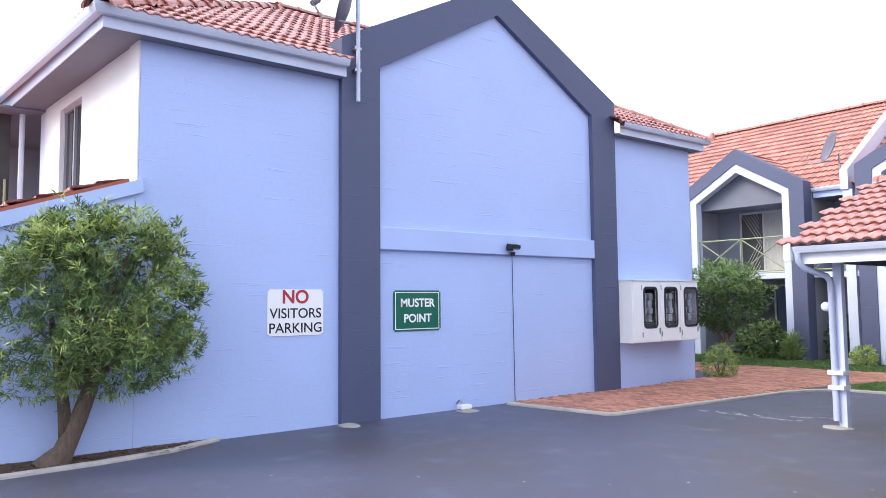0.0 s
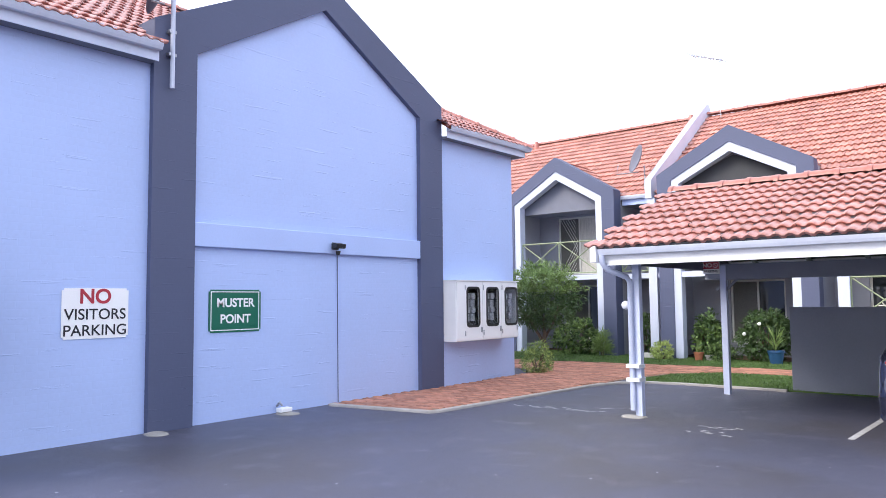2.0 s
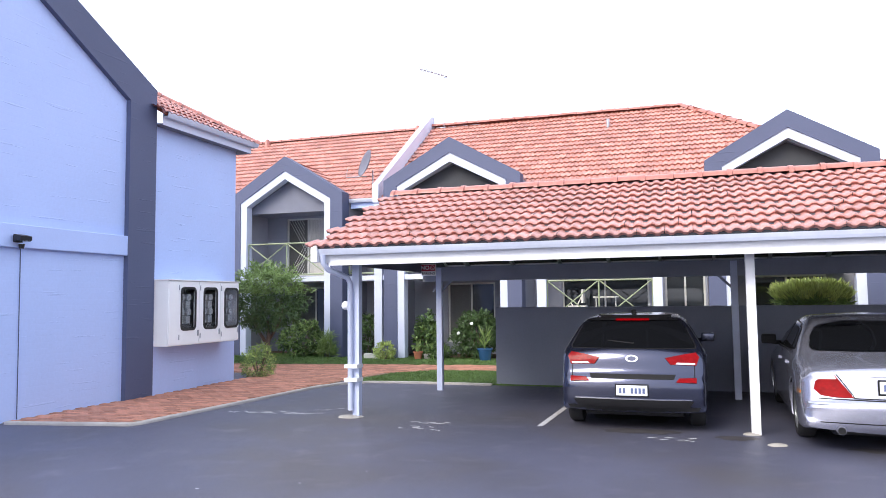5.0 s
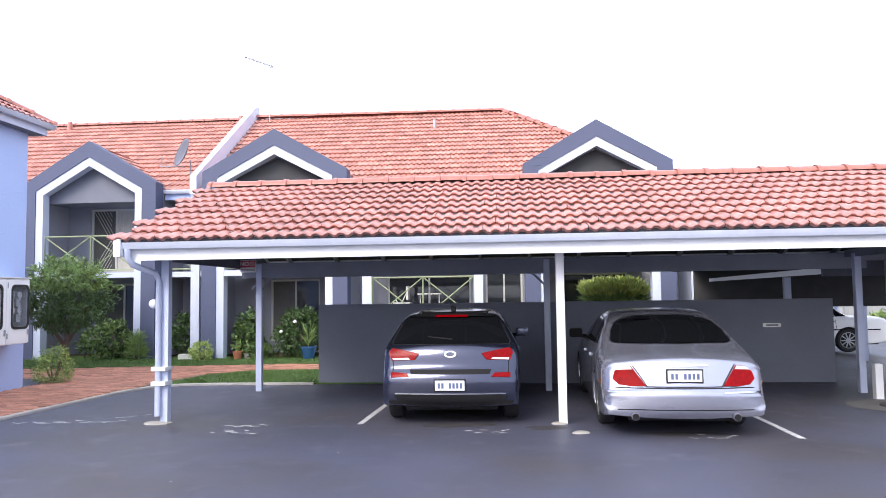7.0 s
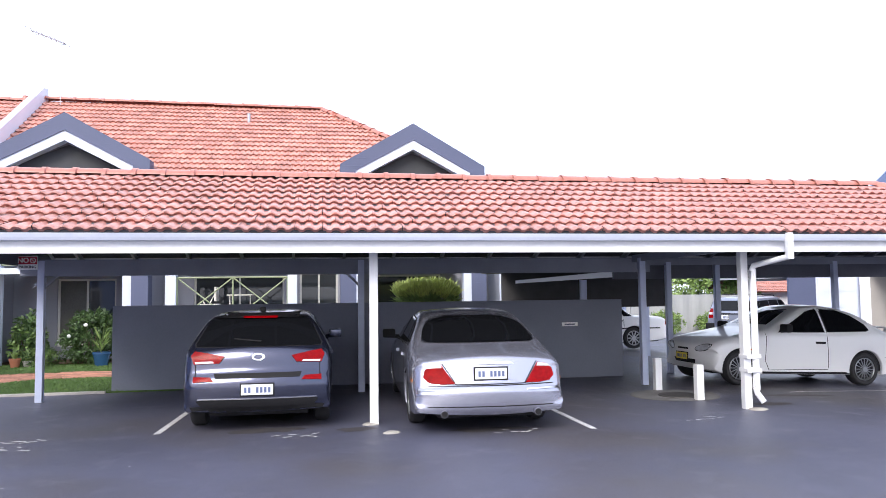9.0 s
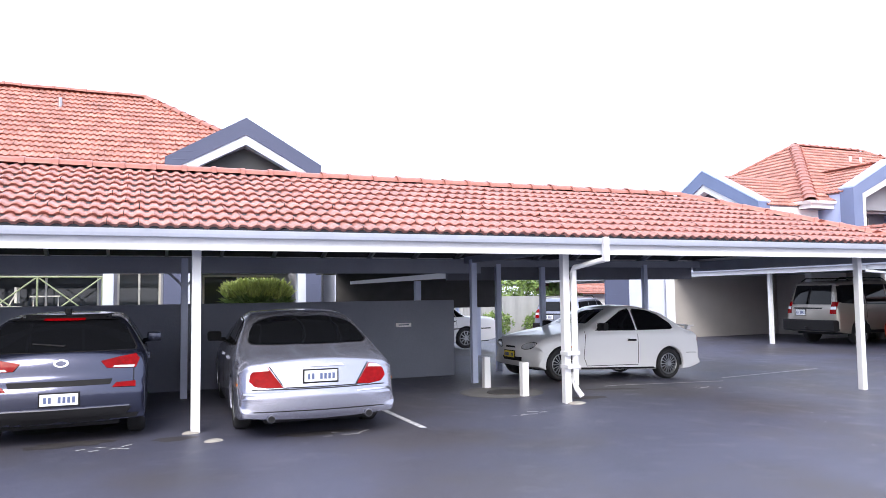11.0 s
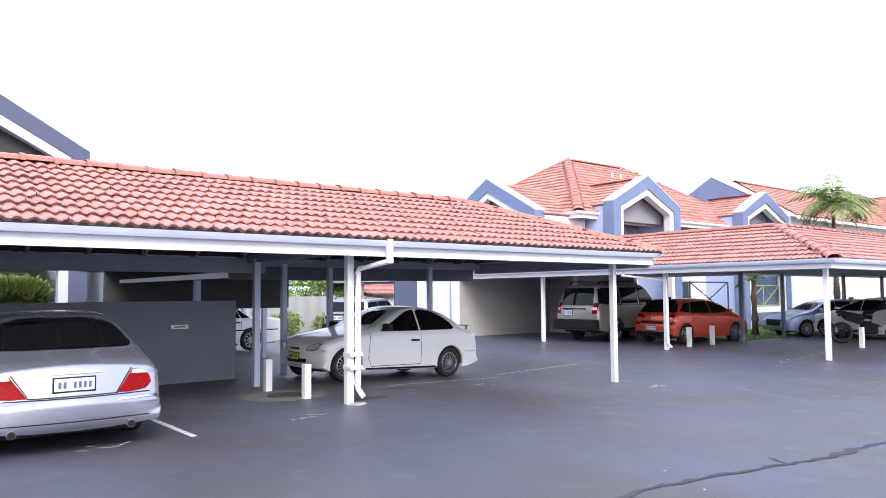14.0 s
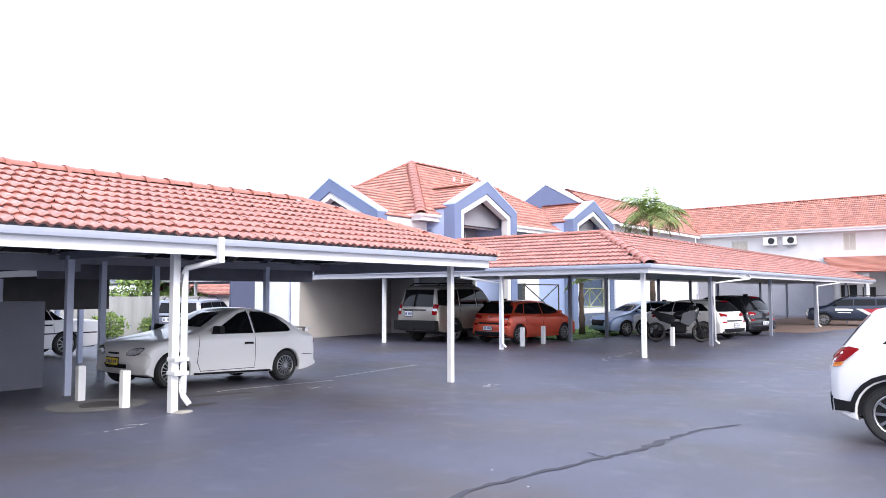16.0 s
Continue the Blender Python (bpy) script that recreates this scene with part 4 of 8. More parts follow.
cp = thing("carport", (4, 11, 0), "open carport with a red tiled roof and white fascia", "carport")
CX0, CX1, CY0, CYR, CY1, CZ, CR = -4.04, 12.62, 8.30, 11.0, 13.7, 2.27, 3.31
for x, y in ((-3.77, 8.90), (1.2, 8.90), (6.08, 8.90), (11.89, 8.90)):
    # left and rear posts are tinted blue to put shade into white paint
    square_post("post", x, y, fall(x) - 0.02, 2.07, M_white if x > 0 else M_post, cp)
for x, y in ((-3.60, 11.91), (1.21, 11.91), (5.9, 11.56), (7.2, 13.2), (8.25, 13.25), (10.8, 13.2)):
    square_post("post", x, y, fall(x) - 0.02, 2.12, M_post, cp)
boxes('fascia', M_white, cp, [(CX0 + 0.02, CY0 + 0.12, 2.03, CX1 - 0.12, CY0 + 0.15, CZ - 0.02), (CX1 - 0.15, CY0 + 0.15, 2.03, CX1 - 0.12, CY1 - 0.12, CZ - 0.02), (CX0 + 0.02, CY1 - 0.15, 2.03, CX1 - 0.15, CY1 - 0.12, CZ - 0.02)], 'white painted fascia board')
bm = B()   # gable end cladding and barge boards
prism(bm, [(CX0 + 0.10, CY0 + 0.16, 2.05), (CX0 + 0.10, CYR, CR - 0.12), (CX0 + 0.10, CY1 - 0.16, 2.05)], (0.03, 0, 0))
part("gable_cladding", bm, M_soffit, cp)
bm = B()
for y0, y1 in ((CY0 + 0.1, CYR), (CY1 - 0.1, CYR)):
    prism(bm, [(CX0 + 0.02, y0, CZ - 0.20), (CX0 + 0.02, y0, CZ - 0.03), (CX0 + 0.02, y1, CR - 0.03), (CX0 + 0.02, y1, CR - 0.20)], (0.03, 0, 0))
part("barge_board", bm, M_white, cp)
gutter(cp, [(CX0 - 0.02, CY0, CZ), (CX1, CY0, CZ), (CX1, CY1, CZ)], M_gutter)
# rafters, beams
bm = B()
x = CX0 + 0.5
while x < CX1 - 0.4:
    top = lambda y: CZ - 0.06 + (min(y, 2 * CYR - y) - CY0) * (CR - CZ) / (CYR - CY0) - 0.05
    end = CYR if x < CX1 - 2.7 else CY0 + (CX1 - x)
    for s in (0, 1):
        a, b = (CY0 + 0.15, end) if s == 0 else (CY1 - 0.15, 2 * CYR - end)
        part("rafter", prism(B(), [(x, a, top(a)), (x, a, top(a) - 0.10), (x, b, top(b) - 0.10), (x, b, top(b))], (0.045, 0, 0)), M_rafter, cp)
    x += 0.9
# the last board is added to darken the white fascia's inner face
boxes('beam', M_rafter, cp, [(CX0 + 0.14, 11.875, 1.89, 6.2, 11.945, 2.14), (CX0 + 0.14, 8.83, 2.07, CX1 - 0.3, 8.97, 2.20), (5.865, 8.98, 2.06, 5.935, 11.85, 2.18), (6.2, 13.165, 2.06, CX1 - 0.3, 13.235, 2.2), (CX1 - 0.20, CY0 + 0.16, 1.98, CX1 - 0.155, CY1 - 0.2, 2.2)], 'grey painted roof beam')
# added beam; its dark colour stands in for the shaded soffit
boxes("beam", mat("shaded_rear_beam", (0.11, 0.115, 0.145), 0.6, var=0.15), cp, [(6.2, 13.44, 1.80, CX1 - 0.3, 13.52, 2.1)], "added rear beam, coloured for the soffit's shade")
for x, s in ((-3.60, 1), (1.21, 1), (1.21, -1), (-3.77, 1)):
    bm = prism(B(), [(x + s * 0.05, 11.89, 1.75), (x + s * 0.05, 11.89, 1.70), (x + s * 0.28, 11.89, 1.93), (x + s * 0.23, 11.89, 1.93)], (0, 0.04, 0))
    part("brace", bm, M_rafter, cp)
tiledir = roof_plane(cp, [(CX0 - 0.02, CY0 - 0.01, CZ + 0.0), (CX1, CY0 - 0.01, CZ + 0.0), (CX1 - (CYR - CY0), CYR, CR), (CX0 - 0.02, CYR, CR)], M_shaded_slab, M_tile, singles=290, near=5.2)
roof_plane(cp, [(CX1, CY0, CZ), (CX1, CY1, CZ), (CX1 - (CYR - CY0), CYR, CR)], M_shaded_slab, M_tiles)
roof_plane(cp, [(CX1, CY1, CZ), (CX0, CY1, CZ), (CX0, CYR, CR), (CX1 - (CYR - CY0), CYR, CR)], M_shaded_slab, M_tiles)
ridge_caps(cp, (CX0, CYR, CR + 0.045), (CX1 - (CYR - CY0), CYR, CR + 0.045), M_ridge)
ridge_caps(cp, (CX1, CY0, CZ + 0.06), (CX1 - (CYR - CY0), CYR, CR + 0.05), M_ridge)
# downpipes at the first and third front posts
bm = B()
box(bm, CX0 - 0.10, CY0 - 0.03, CZ - 0.20, CX0 - 0.01, CY0 + 0.09, CZ + 0.02, 0.01)
part("rain_head", bm, M_white, cp, "small white rainwater head")
downpipe(cp, [(CX0 + 0.04, CY0 + 0.04, CZ - 0.1), (CX0 + 0.04, CY0 + 0.06, 2.06), (CX0 + 0.07, CY0 + 0.12, 1.98), (-3.84, 8.74, 1.88), (-3.83, 8.81, 1.80), (-3.83, 8.81, 0.10)], M_post)
bm = B()
for z in (0.48, 0.66):
    part("strap", box(B(), -3.90, 8.76, z, -3.71, 8.96, z + 0.05, 0.004), M_white, cp, "white pipe strap")
bm = B()
box(bm, 6.31, CY0 - 0.05, 1.93, 6.39, CY0 + 0.02, CZ - 0.01, 0.008)
part("rain_head", bm, M_white, cp)
downpipe(cp, [(6.35, CY0 + 0.0, 1.96), (6.31, CY0 + 0.12, 1.94), (6.17, 8.78, 1.87), (6.16, 8.82, 1.80), (6.16, 8.82, 0.28), (6.17, 8.80, 0.21), (6.215, 8.73, 0.10)], M_white)
part("downpipe_shaft", tube(B(), [(6.175, 8.815, 1.83), (6.175, 8.815, 0.25)], 0.043, 14), M_white, cp, smooth=40)
bm = B()
for z in (0.48, 0.66):
    part("strap", box(B(), 6.02, 8.76, z, 6.22, 8.96, z + 0.05, 0.004), M_white, cp, "white pipe strap")
bulb = thing("globe_light", (-3.92, 8.85, 1.5), "small white globe light on the carport post", "light")
bm = B()
bmesh.ops.create_uvsphere(bm, u_segments=16, v_segments=10, radius=0.06, matrix=Matrix.Translation((-3.92, 8.86, 1.5)))
part("globe", bm, M_white, bulb, smooth=True)
part("holder", tube(B(), [(-3.87, 8.87, 1.5), (-3.82, 8.88, 1.5)], 0.025, 8), M_white, bulb)
# small no parking sign on the second post
TURN_Y = Matrix.Rotation(radians(90), 4, "X")
nps = thing("parking_sign", (-3.78, 11.85, 1.99), "small red and white no parking sign on a post", "sign")
part("plate", box(B(), -3.92, 11.838, 1.985, -3.64, 11.848, 2.195), M_signw, nps)
part("panel", box(B(), -3.91, 11.834, 2.07, -3.65, 11.837, 2.185), M_red, nps, "red upper panel")
words("NO", 0.10, (-3.84, 11.832, 2.127), TURN_Y, M_signw, nps, 0.003)
words("PARKING", 0.058, (-3.78, 11.8365, 2.028), TURN_Y, M_blackp, nps, 0.001)
bm = B()
for k in range(24):
    a, b = 2 * math.pi * k / 24, 2 * math.pi * (k + 1) / 24
    bm.faces.new([bm.verts.new((-3.705 + r * math.cos(t), 11.832, 2.127 + r * math.sin(t))) for r, t in ((0.032, a), (0.042, a), (0.042, b), (0.032, b))])
prism(bm, [(-3.73, 11.832, 2.147), (-3.725, 11.832, 2.153), (-3.68, 11.832, 2.107), (-3.685, 11.832, 2.101)], (0, -0.001, 0))
part("symbol", bm, M_signw, nps)

# low grey wall behind the parking bays
LW = tagged(part("wall_carport", box(B(), -2.84, 12.86, -0.05, 6.09, 13.02, 1.415, 0.006), M_lowwall), "low grey rendered wall behind the parking bays", "wall", kind="structure")
vent = thing("wall_plate", (5.07, 12.85, 0.97), "small white plate on the grey wall", "sign")
part("plate", box(B(), 4.92, 12.846, 0.935, 5.22, 12.858, 1.005, 0.003), M_signw, vent)
part("text_bar", box(B(), 4.97, 12.843, 0.96, 5.17, 12.8455, 0.98), M_dark_x, vent)
# bollards by the drain
for x, y in ((5.87, 9.74), (5.79, 10.865)):
    b = thing("bollard", (x, y, 0), "short pale timber bollard on the asphalt", "bollard", "bollards by the drain")
    square_post("post", x, y, -0.02, 0.50, M_white, b, 0.105)


# ---- far carport, an L with its corner towards the camera ----
cq = thing("carport", (22, 12, -0.17), "long L-shaped carport with a red tiled roof", "carport")
QX, QY, QZ, QH, QW = 18.62, 7.70, 2.29, 3.40, 2.65
FAR_X, FAR_Y = 53.5, 48.0
roof_plane(cq, [(QX, FAR_Y, QZ), (QX, QY, QZ), (QX + QW, QY + QW, QH), (QX + QW, FAR_Y, QH)], M_shaded_slab, M_tiles)
roof_plane(cq, [(QX, QY, QZ), (FAR_X, QY, QZ), (FAR_X - QW, QY + QW, QH), (QX + QW, QY + QW, QH)], M_shaded_slab, M_tiles)
roof_plane(cq, [(QX + 2 * QW, QY + 2 * QW, QZ), (QX + 2 * QW, FAR_Y, QZ), (QX + QW, FAR_Y, QH), (QX + QW, QY + QW, QH)], M_shaded_slab, M_tiles)
roof_plane(cq, [(FAR_X, QY + 2 * QW, QZ), (QX + 2 * QW, QY + 2 * QW, QZ), (QX + QW, QY + QW, QH), (FAR_X - QW, QY + QW, QH)], M_shaded_slab, M_tiles)
roof_plane(cq, [(FAR_X, QY, QZ), (FAR_X, QY + 2 * QW, QZ), (FAR_X - QW, QY + QW, QH)], M_shaded_slab, M_tiles)
ridge_caps(cq, (QX, QY, QZ + 0.06), (QX + QW, QY + QW, QH + 0.05), M_ridge)
ridge_caps(cq, (QX + QW, QY + QW, QH + 0.05), (FAR_X - QW, QY + QW, QH + 0.05), M_ridge)
ridge_caps(cq, (QX + QW, QY + QW, QH + 0.05), (QX + QW, FAR_Y, QH + 0.05), M_ridge)
gutter(cq, [(QX - 0.02, FAR_Y, QZ), (QX - 0.02, QY - 0.02, QZ), (FAR_X, QY - 0.02, QZ)], M_gutter)
boxes('fascia', M_white, cq, [(QX + 0.12, QY + 0.12, 2.05, QX + 0.15, FAR_Y, QZ - 0.02), (QX + 0.15, QY + 0.12, 2.05, FAR_X - 0.1, QY + 0.15, QZ - 0.02), (QX + 2 * QW - 0.15, QY + 2 * QW - 0.12, 2.05, QX + 2 * QW - 0.12, FAR_Y, QZ - 0.02), (QX + 2 * QW - 0.15, QY + 2 * QW - 0.15, 2.05, FAR_X - 0.1, QY + 2 * QW - 0.121, QZ - 0.02)], 'white painted fascia board')
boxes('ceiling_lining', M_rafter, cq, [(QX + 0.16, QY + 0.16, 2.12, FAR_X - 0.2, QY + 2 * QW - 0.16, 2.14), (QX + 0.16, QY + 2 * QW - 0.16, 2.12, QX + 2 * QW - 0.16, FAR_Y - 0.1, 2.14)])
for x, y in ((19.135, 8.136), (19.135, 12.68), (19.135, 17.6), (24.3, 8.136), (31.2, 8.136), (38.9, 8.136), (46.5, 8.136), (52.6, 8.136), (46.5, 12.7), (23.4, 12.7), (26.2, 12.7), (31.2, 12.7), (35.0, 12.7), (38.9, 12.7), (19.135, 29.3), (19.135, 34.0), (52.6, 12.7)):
    # posts past the corner get dark grey, which paints their shade in
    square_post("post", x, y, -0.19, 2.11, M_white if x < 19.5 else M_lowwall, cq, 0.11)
for x, y, g in ((19.05, 12.6, (QX + 0.06, 13.9)), (24.42, 8.05, (27.2, QY + 0.05)), (39.0, 8.05, (42.5, QY + 0.05))):
    downpipe(cq, [(g[0], g[1], QZ - 0.1), (g[0], g[1], 2.02), ((g[0] + x) / 2, (g[1] + y) / 2, 1.93), (x, y, 1.84), (x, y, 0.02), (x + 0.06, y - 0.1, -0.1)], M_white)
for x, y in ((20.57, 12.86), (21.85, 12.86), (23.79, 9.2)):
    b = thing("bollard", (x, y, -0.17), "short pale timber bollard by the far carport", "bollard", "bollards by the far carport")
    square_post("post", x, y, -0.19, 0.43, M_white, b, 0.115)
gw = thing("garage_wall", (21, 21.7, -0.17), "beige rendered end wall of the far carport", "wall", kind="structure")
bm = B()
wall_cells(bm, "x", 21.6, 21.8, 18.55, QX + 2 * QW, -0.2, 2.10)
wall_cells(bm, "y", QX + 2 * QW - 0.2, QX + 2 * QW, 17.2, 21.59, -0.2, 2.10)
part("wall", bm, M_garage, gw)
part("post", box(B(), 18.42, 21.5, -0.2, 18.62, 21.75, 2.1), M_white, gw)
bm = B()
box(bm, 16.9, 21.9, -0.2, 18.54, 22.0, 2.1)
for k in range(4):
    box(bm, 16.96, 21.885, -0.1 + 0.53 * k, 18.40, 21.899, 0.38 + 0.53 * k)
# pale blue rather than white, so the colour carries the door's shade
part("door", bm, M_trimblue, gw, "white panelled garage door")
part("side_panel", box(B(), 15.9, 21.9, -0.2, 16.89, 22.0, 2.1), M_dark_x, gw, "dark blue-grey painted panel")

# ---- two-storey apartments behind the low wall ----
PORCH_Y, WALL_Y = 18.0, 19.7
un = thing("apartment_block", (-2, 20, 0), "grey two-storey apartments with gabled porches and a red tiled roof", "building")
HOLES = [(-11.3, -9.1, 2.35, 4.15), (-6.0, -4.6, 0.35, 2.05), (-6.1, -4.2, 2.6, 4.2), (-2.7, -0.4, 0.9, 2.1), (0.0, 1.0, 0.9, 2.3), (2.0, 3.8, 0.9, 2.1), (1.9, 3.9, 2.5, 4.2), (-11.0, -9.6, 0.0, 2.0)]
bm = B()
wall_cells(bm, "x", WALL_Y, WALL_Y + 0.25, -16.0, 5.3, -0.1, 4.42, HOLES)
box(bm, 5.05, WALL_Y + 0.25, -0.1, 5.3, 27.5, 4.42)
part("wall", bm, M_greywall, un, "grey rendered wall")
M_dim = mat("room_interior", (0.18, 0.16, 0.14), 0.9, var=0.3, scale=2)
part("interior", box(B(), -15.9, WALL_Y + 1.2, -0.1, 5.0, WALL_Y + 1.25, 4.4), M_dim, un)
for k, h in enumerate(HOLES):
    window(un, "x", *h, WALL_Y + 0.06, -1, M_frame, M_curtain if k in (0, 2) else M_glass, 3 if k == 0 else 2, screen=M_mesh if k in (0, 1, 7) else None)
bm = B()
for x0, x1 in ((-9.0, -8.2), (-11.35, -11.0)):
    box(bm, x0, WALL_Y + 0.30, 2.4, x1, WALL_Y + 0.32, 4.1)
part("curtain", bm, M_curtain, un)
# dark lattice of the security screen door on the first balcony
bm = B()
for i in range(14):
    for s in (-1, 1):
        u = -11.22 + i * 0.09
        a, b = (u, u + 1.0) if s > 0 else (u + 1.0, u)
        lo, hi = -11.25, -10.62
        n = 12
        seg = [(a + (b - a) * k / n, 2.42 + 1.66 * k / n) for k in range(n + 1)]
        seg = [q for q in seg if lo <= q[0] <= hi]
        if len(seg) > 1:
            tube(bm, [(x, WALL_Y + 0.055, z) for x, z in seg], 0.008, 4, False)
part("lattice", bm, M_frame, un, "diamond lattice of a security screen")
# floor slabs and soffits of the porches
def porch(x0, x1, apex, shoulder, lining):
    """A gabled porch: grey-blue outer frame, white inner frame, balcony floor and side walls."""
    p = thing("porch", ((x0 + x1) / 2, PORCH_Y, 0), "gabled two-storey porch framed in grey-blue and white", "porch", "gabled porches")
    xc = (x0 + x1) / 2
    w, t = 0.38, 0.20
    def frame_half(bm, x_out, x_in, apex_o, sh_o, apex_i, sh_i, y0, y1):
        prism(bm, [(x_out, y0, 0.0), (x_out, y0, sh_o), (xc, y0, apex_o), (xc, y0, apex_i), (x_in, y0, sh_i), (x_in, y0, 0.0)], (0, y1 - y0, 0))
    bm = B()
    for s, xa in ((1, x0), (-1, x1)):
        frame_half(bm, xa, xa + s * w, apex, shoulder, apex - 0.42, shoulder - 0.16, PORCH_Y, PORCH_Y + 0.42)
    bmesh.ops.remove_doubles(bm, verts=bm.verts, dist=0.0005)
    part("outer_frame", bm, M_dark_x, p, "grey-blue painted brick frame")
    bm = B()
    for s, xa in ((1, x0), (-1, x1)):
        frame_half(bm, xa + s * w, xa + s * (w + t), apex - 0.42, shoulder - 0.16, apex - 0.66, shoulder - 0.27, PORCH_Y + 0.03, PORCH_Y + 0.30)
    bmesh.ops.remove_doubles(bm, verts=bm.verts, dist=0.0005)
    part("inner_frame", bm, M_trimblue, p, "white painted inner frame")
    part("slab", box(B(), x0 + w + t, PORCH_Y + 0.05, 2.13, x1 - w - t, WALL_Y - 0.002, 2.27), M_trimblue, p, "pale balcony floor edge")
    for s, xa in ((1, x0), (-1, x1)):
        part("side_wall", box(B(), xa + s * 0.02, PORCH_Y + 0.421, 0, xa + s * 0.25, WALL_Y - 0.002, shoulder - 0.05), M_greywall, p)
    lin = lambda y: 4.46 + (y - 18.5) * 0.667 - 0.10
    part("ceiling_lining", slab_mesh(B(), [(x0 + 0.26, 18.44, lin(18.44)), (x1 - 0.26, 18.44, lin(18.44)), (x1 - 0.26, 20.6, lin(20.6)), (x0 + 0.26, 20.6, lin(20.6))], 0.02), M_soffit, p)
    # flat panel closes the open gable; its tone stands in for the shade inside
    part("gable_back", prism(B(), [(x0 + 0.28, 18.36, 4.16), (x0 + 0.28, 18.36, shoulder - 0.30), (xc, 18.36, apex - 0.68), (x1 - 0.28, 18.36, shoulder - 0.30), (x1 - 0.28, 18.36, 4.16)], (0, 0.03, 0)), lining, p, "added panel closing the gable, coloured for its shade")
    part("ceiling_beam", box(B(), x0 + 0.26, 18.40, 4.30, x1 - 0.26, 18.438, 4.50), M_soffit, p)
    for s, xa in ((1, x0), (-1, x1)):
        bm = B()
        prism(bm, [(xa + s * 0.3, PORCH_Y + 0.305, shoulder - 0.32), (xc, PORCH_Y + 0.305, apex - 0.70), (xc, PORCH_Y + 0.305, apex - 0.64), (xa + s * 0.3, PORCH_Y + 0.305, shoulder - 0.26)], (0, 2.6, 0))
        part("ceiling_lining", bm, M_soffit, p)
    x_rail(p, (x0 + w + t, PORCH_Y + 0.15), (x1 - w - t, PORCH_Y + 0.15), 2.34, 3.24, 2, M_rail)
    # roof over the porch, dying into the main slope
    ztop, zsh = apex - 0.12, shoulder - 0.12
    m = 0.667
    yr = 18.5 + (ztop - 4.46) / m
    ys = 18.5 + (zsh - 4.46) / m
    for s, xa in ((1, x0 + 0.05), (-1, x1 - 0.05)):
        roof_plane(p, [(xa, PORCH_Y + 0.42, zsh), (xa, max(ys, PORCH_Y + 0.5), zsh), (xc, yr, ztop), (xc, PORCH_Y + 0.42, ztop)], M_slab, M_tile_old)
    return p


porch(-12.22, -8.52, 5.76, 4.62, M_soffit)
porch(-7.27, -3.45, 5.92, 4.84, M_recess_shade)
porch(1.03, 4.70, 5.88, 4.81, M_recess_shade)
boxes('pier', M_trimblue, un, [(-7.69, PORCH_Y + 0.3, 0, -7.46, PORCH_Y + 0.5, 4.3), (-3.09, PORCH_Y + 0.1, 0, -2.85, PORCH_Y + 0.35, 4.3), (-0.24, PORCH_Y + 0.1, 0, -0.02, PORCH_Y + 0.35, 4.3), (5.14, PORCH_Y + 0.4, 0, 5.37, WALL_Y - 0.01, 4.4)], 'white painted pier')
boxes('slab', M_trimblue, un, [(-8.5, PORCH_Y + 0.35, 2.13, -7.28, WALL_Y - 0.002, 2.27), (-2.84, PORCH_Y + 0.12, 2.35, -0.25, WALL_Y - 0.002, 2.5), (-2.84, PORCH_Y + 0.12, 0.75, -0.25, WALL_Y - 0.002, 0.92)], 'white painted floor edge')
x_rail(un, (-2.84, PORCH_Y + 0.2), (-0.25, PORCH_Y + 0.2), 0.98, 2.02, 2, M_rail)
x_rail(un, (-8.5, PORCH_Y + 0.4), (-7.7, PORCH_Y + 0.4), 2.34, 3.24, 1, M_rail)
M_cream = mat("cream_plastic", (0.7, 0.68, 0.62), 0.5)
fc = thing("folding_chair", (-2.1, 18.9, 0.92), "white folding chair on the landing", "chair")
bm = B()
tube(bm, [(-2.4, 18.7, 0.92), (-2.0, 18.9, 1.75)], 0.015, 6)
tube(bm, [(-2.0, 18.7, 0.92), (-2.35, 18.9, 1.45)], 0.015, 6)
part("frame", bm, M_cream, fc)
part("seat", box(B(), -2.4, 18.7, 1.35, -1.95, 19.1, 1.38), M_cream, fc)
part("backrest", box(B(), -2.05, 18.7, 1.45, -2.0, 19.1, 1.8), M_cream, fc)
ft = thing("folding_table", (-1.4, 18.9, 0.92), "small white table on the landing", "table")
part("tabletop", box(B(), -1.75, 18.7, 1.58, -1.15, 19.2, 1.61), M_cream, ft)
for x in (-1.7, -1.2):
    part("leg", tube(B(), [(x, 18.9, 0.92), (x, 18.9, 1.58)], 0.015, 6), M_cream, ft)
# main roof: a long ridge with a hip at one end, parted by a white fire wall
E_Y, E_Z, R_Y, R_Z, FWX = 18.5, 4.46, 23.0, 7.46, -7.62
RD = roof_plane(un, [(-17.5, E_Y, E_Z), (FWX - 0.1, E_Y, E_Z), (FWX - 0.1, R_Y, R_Z), (-17.5, R_Y, R_Z)], M_slab, M_tile_old)
roof_plane(un, [(FWX + 0.1, E_Y, E_Z), (5.1, E_Y, E_Z), (0.6, R_Y, R_Z), (FWX + 0.1, R_Y, R_Z)], M_slab, M_tile_old, singles=0)
roof_plane(un, [(5.1, E_Y, E_Z), (5.1, 27.5, E_Z), (0.6, R_Y, R_Z)], M_slab, M_tile_old)
bm = B()
slab_mesh(bm, [(5.1, 27.5, E_Z), (-17.5, 27.5, E_Z), (-17.5, R_Y, R_Z), (0.6, R_Y, R_Z)], 0.05)
part("roof", bm, M_slab, un)
ridge_caps(un, (-17.5, R_Y, R_Z + 0.04), (FWX - 0.1, R_Y, R_Z + 0.04), M_ridge)
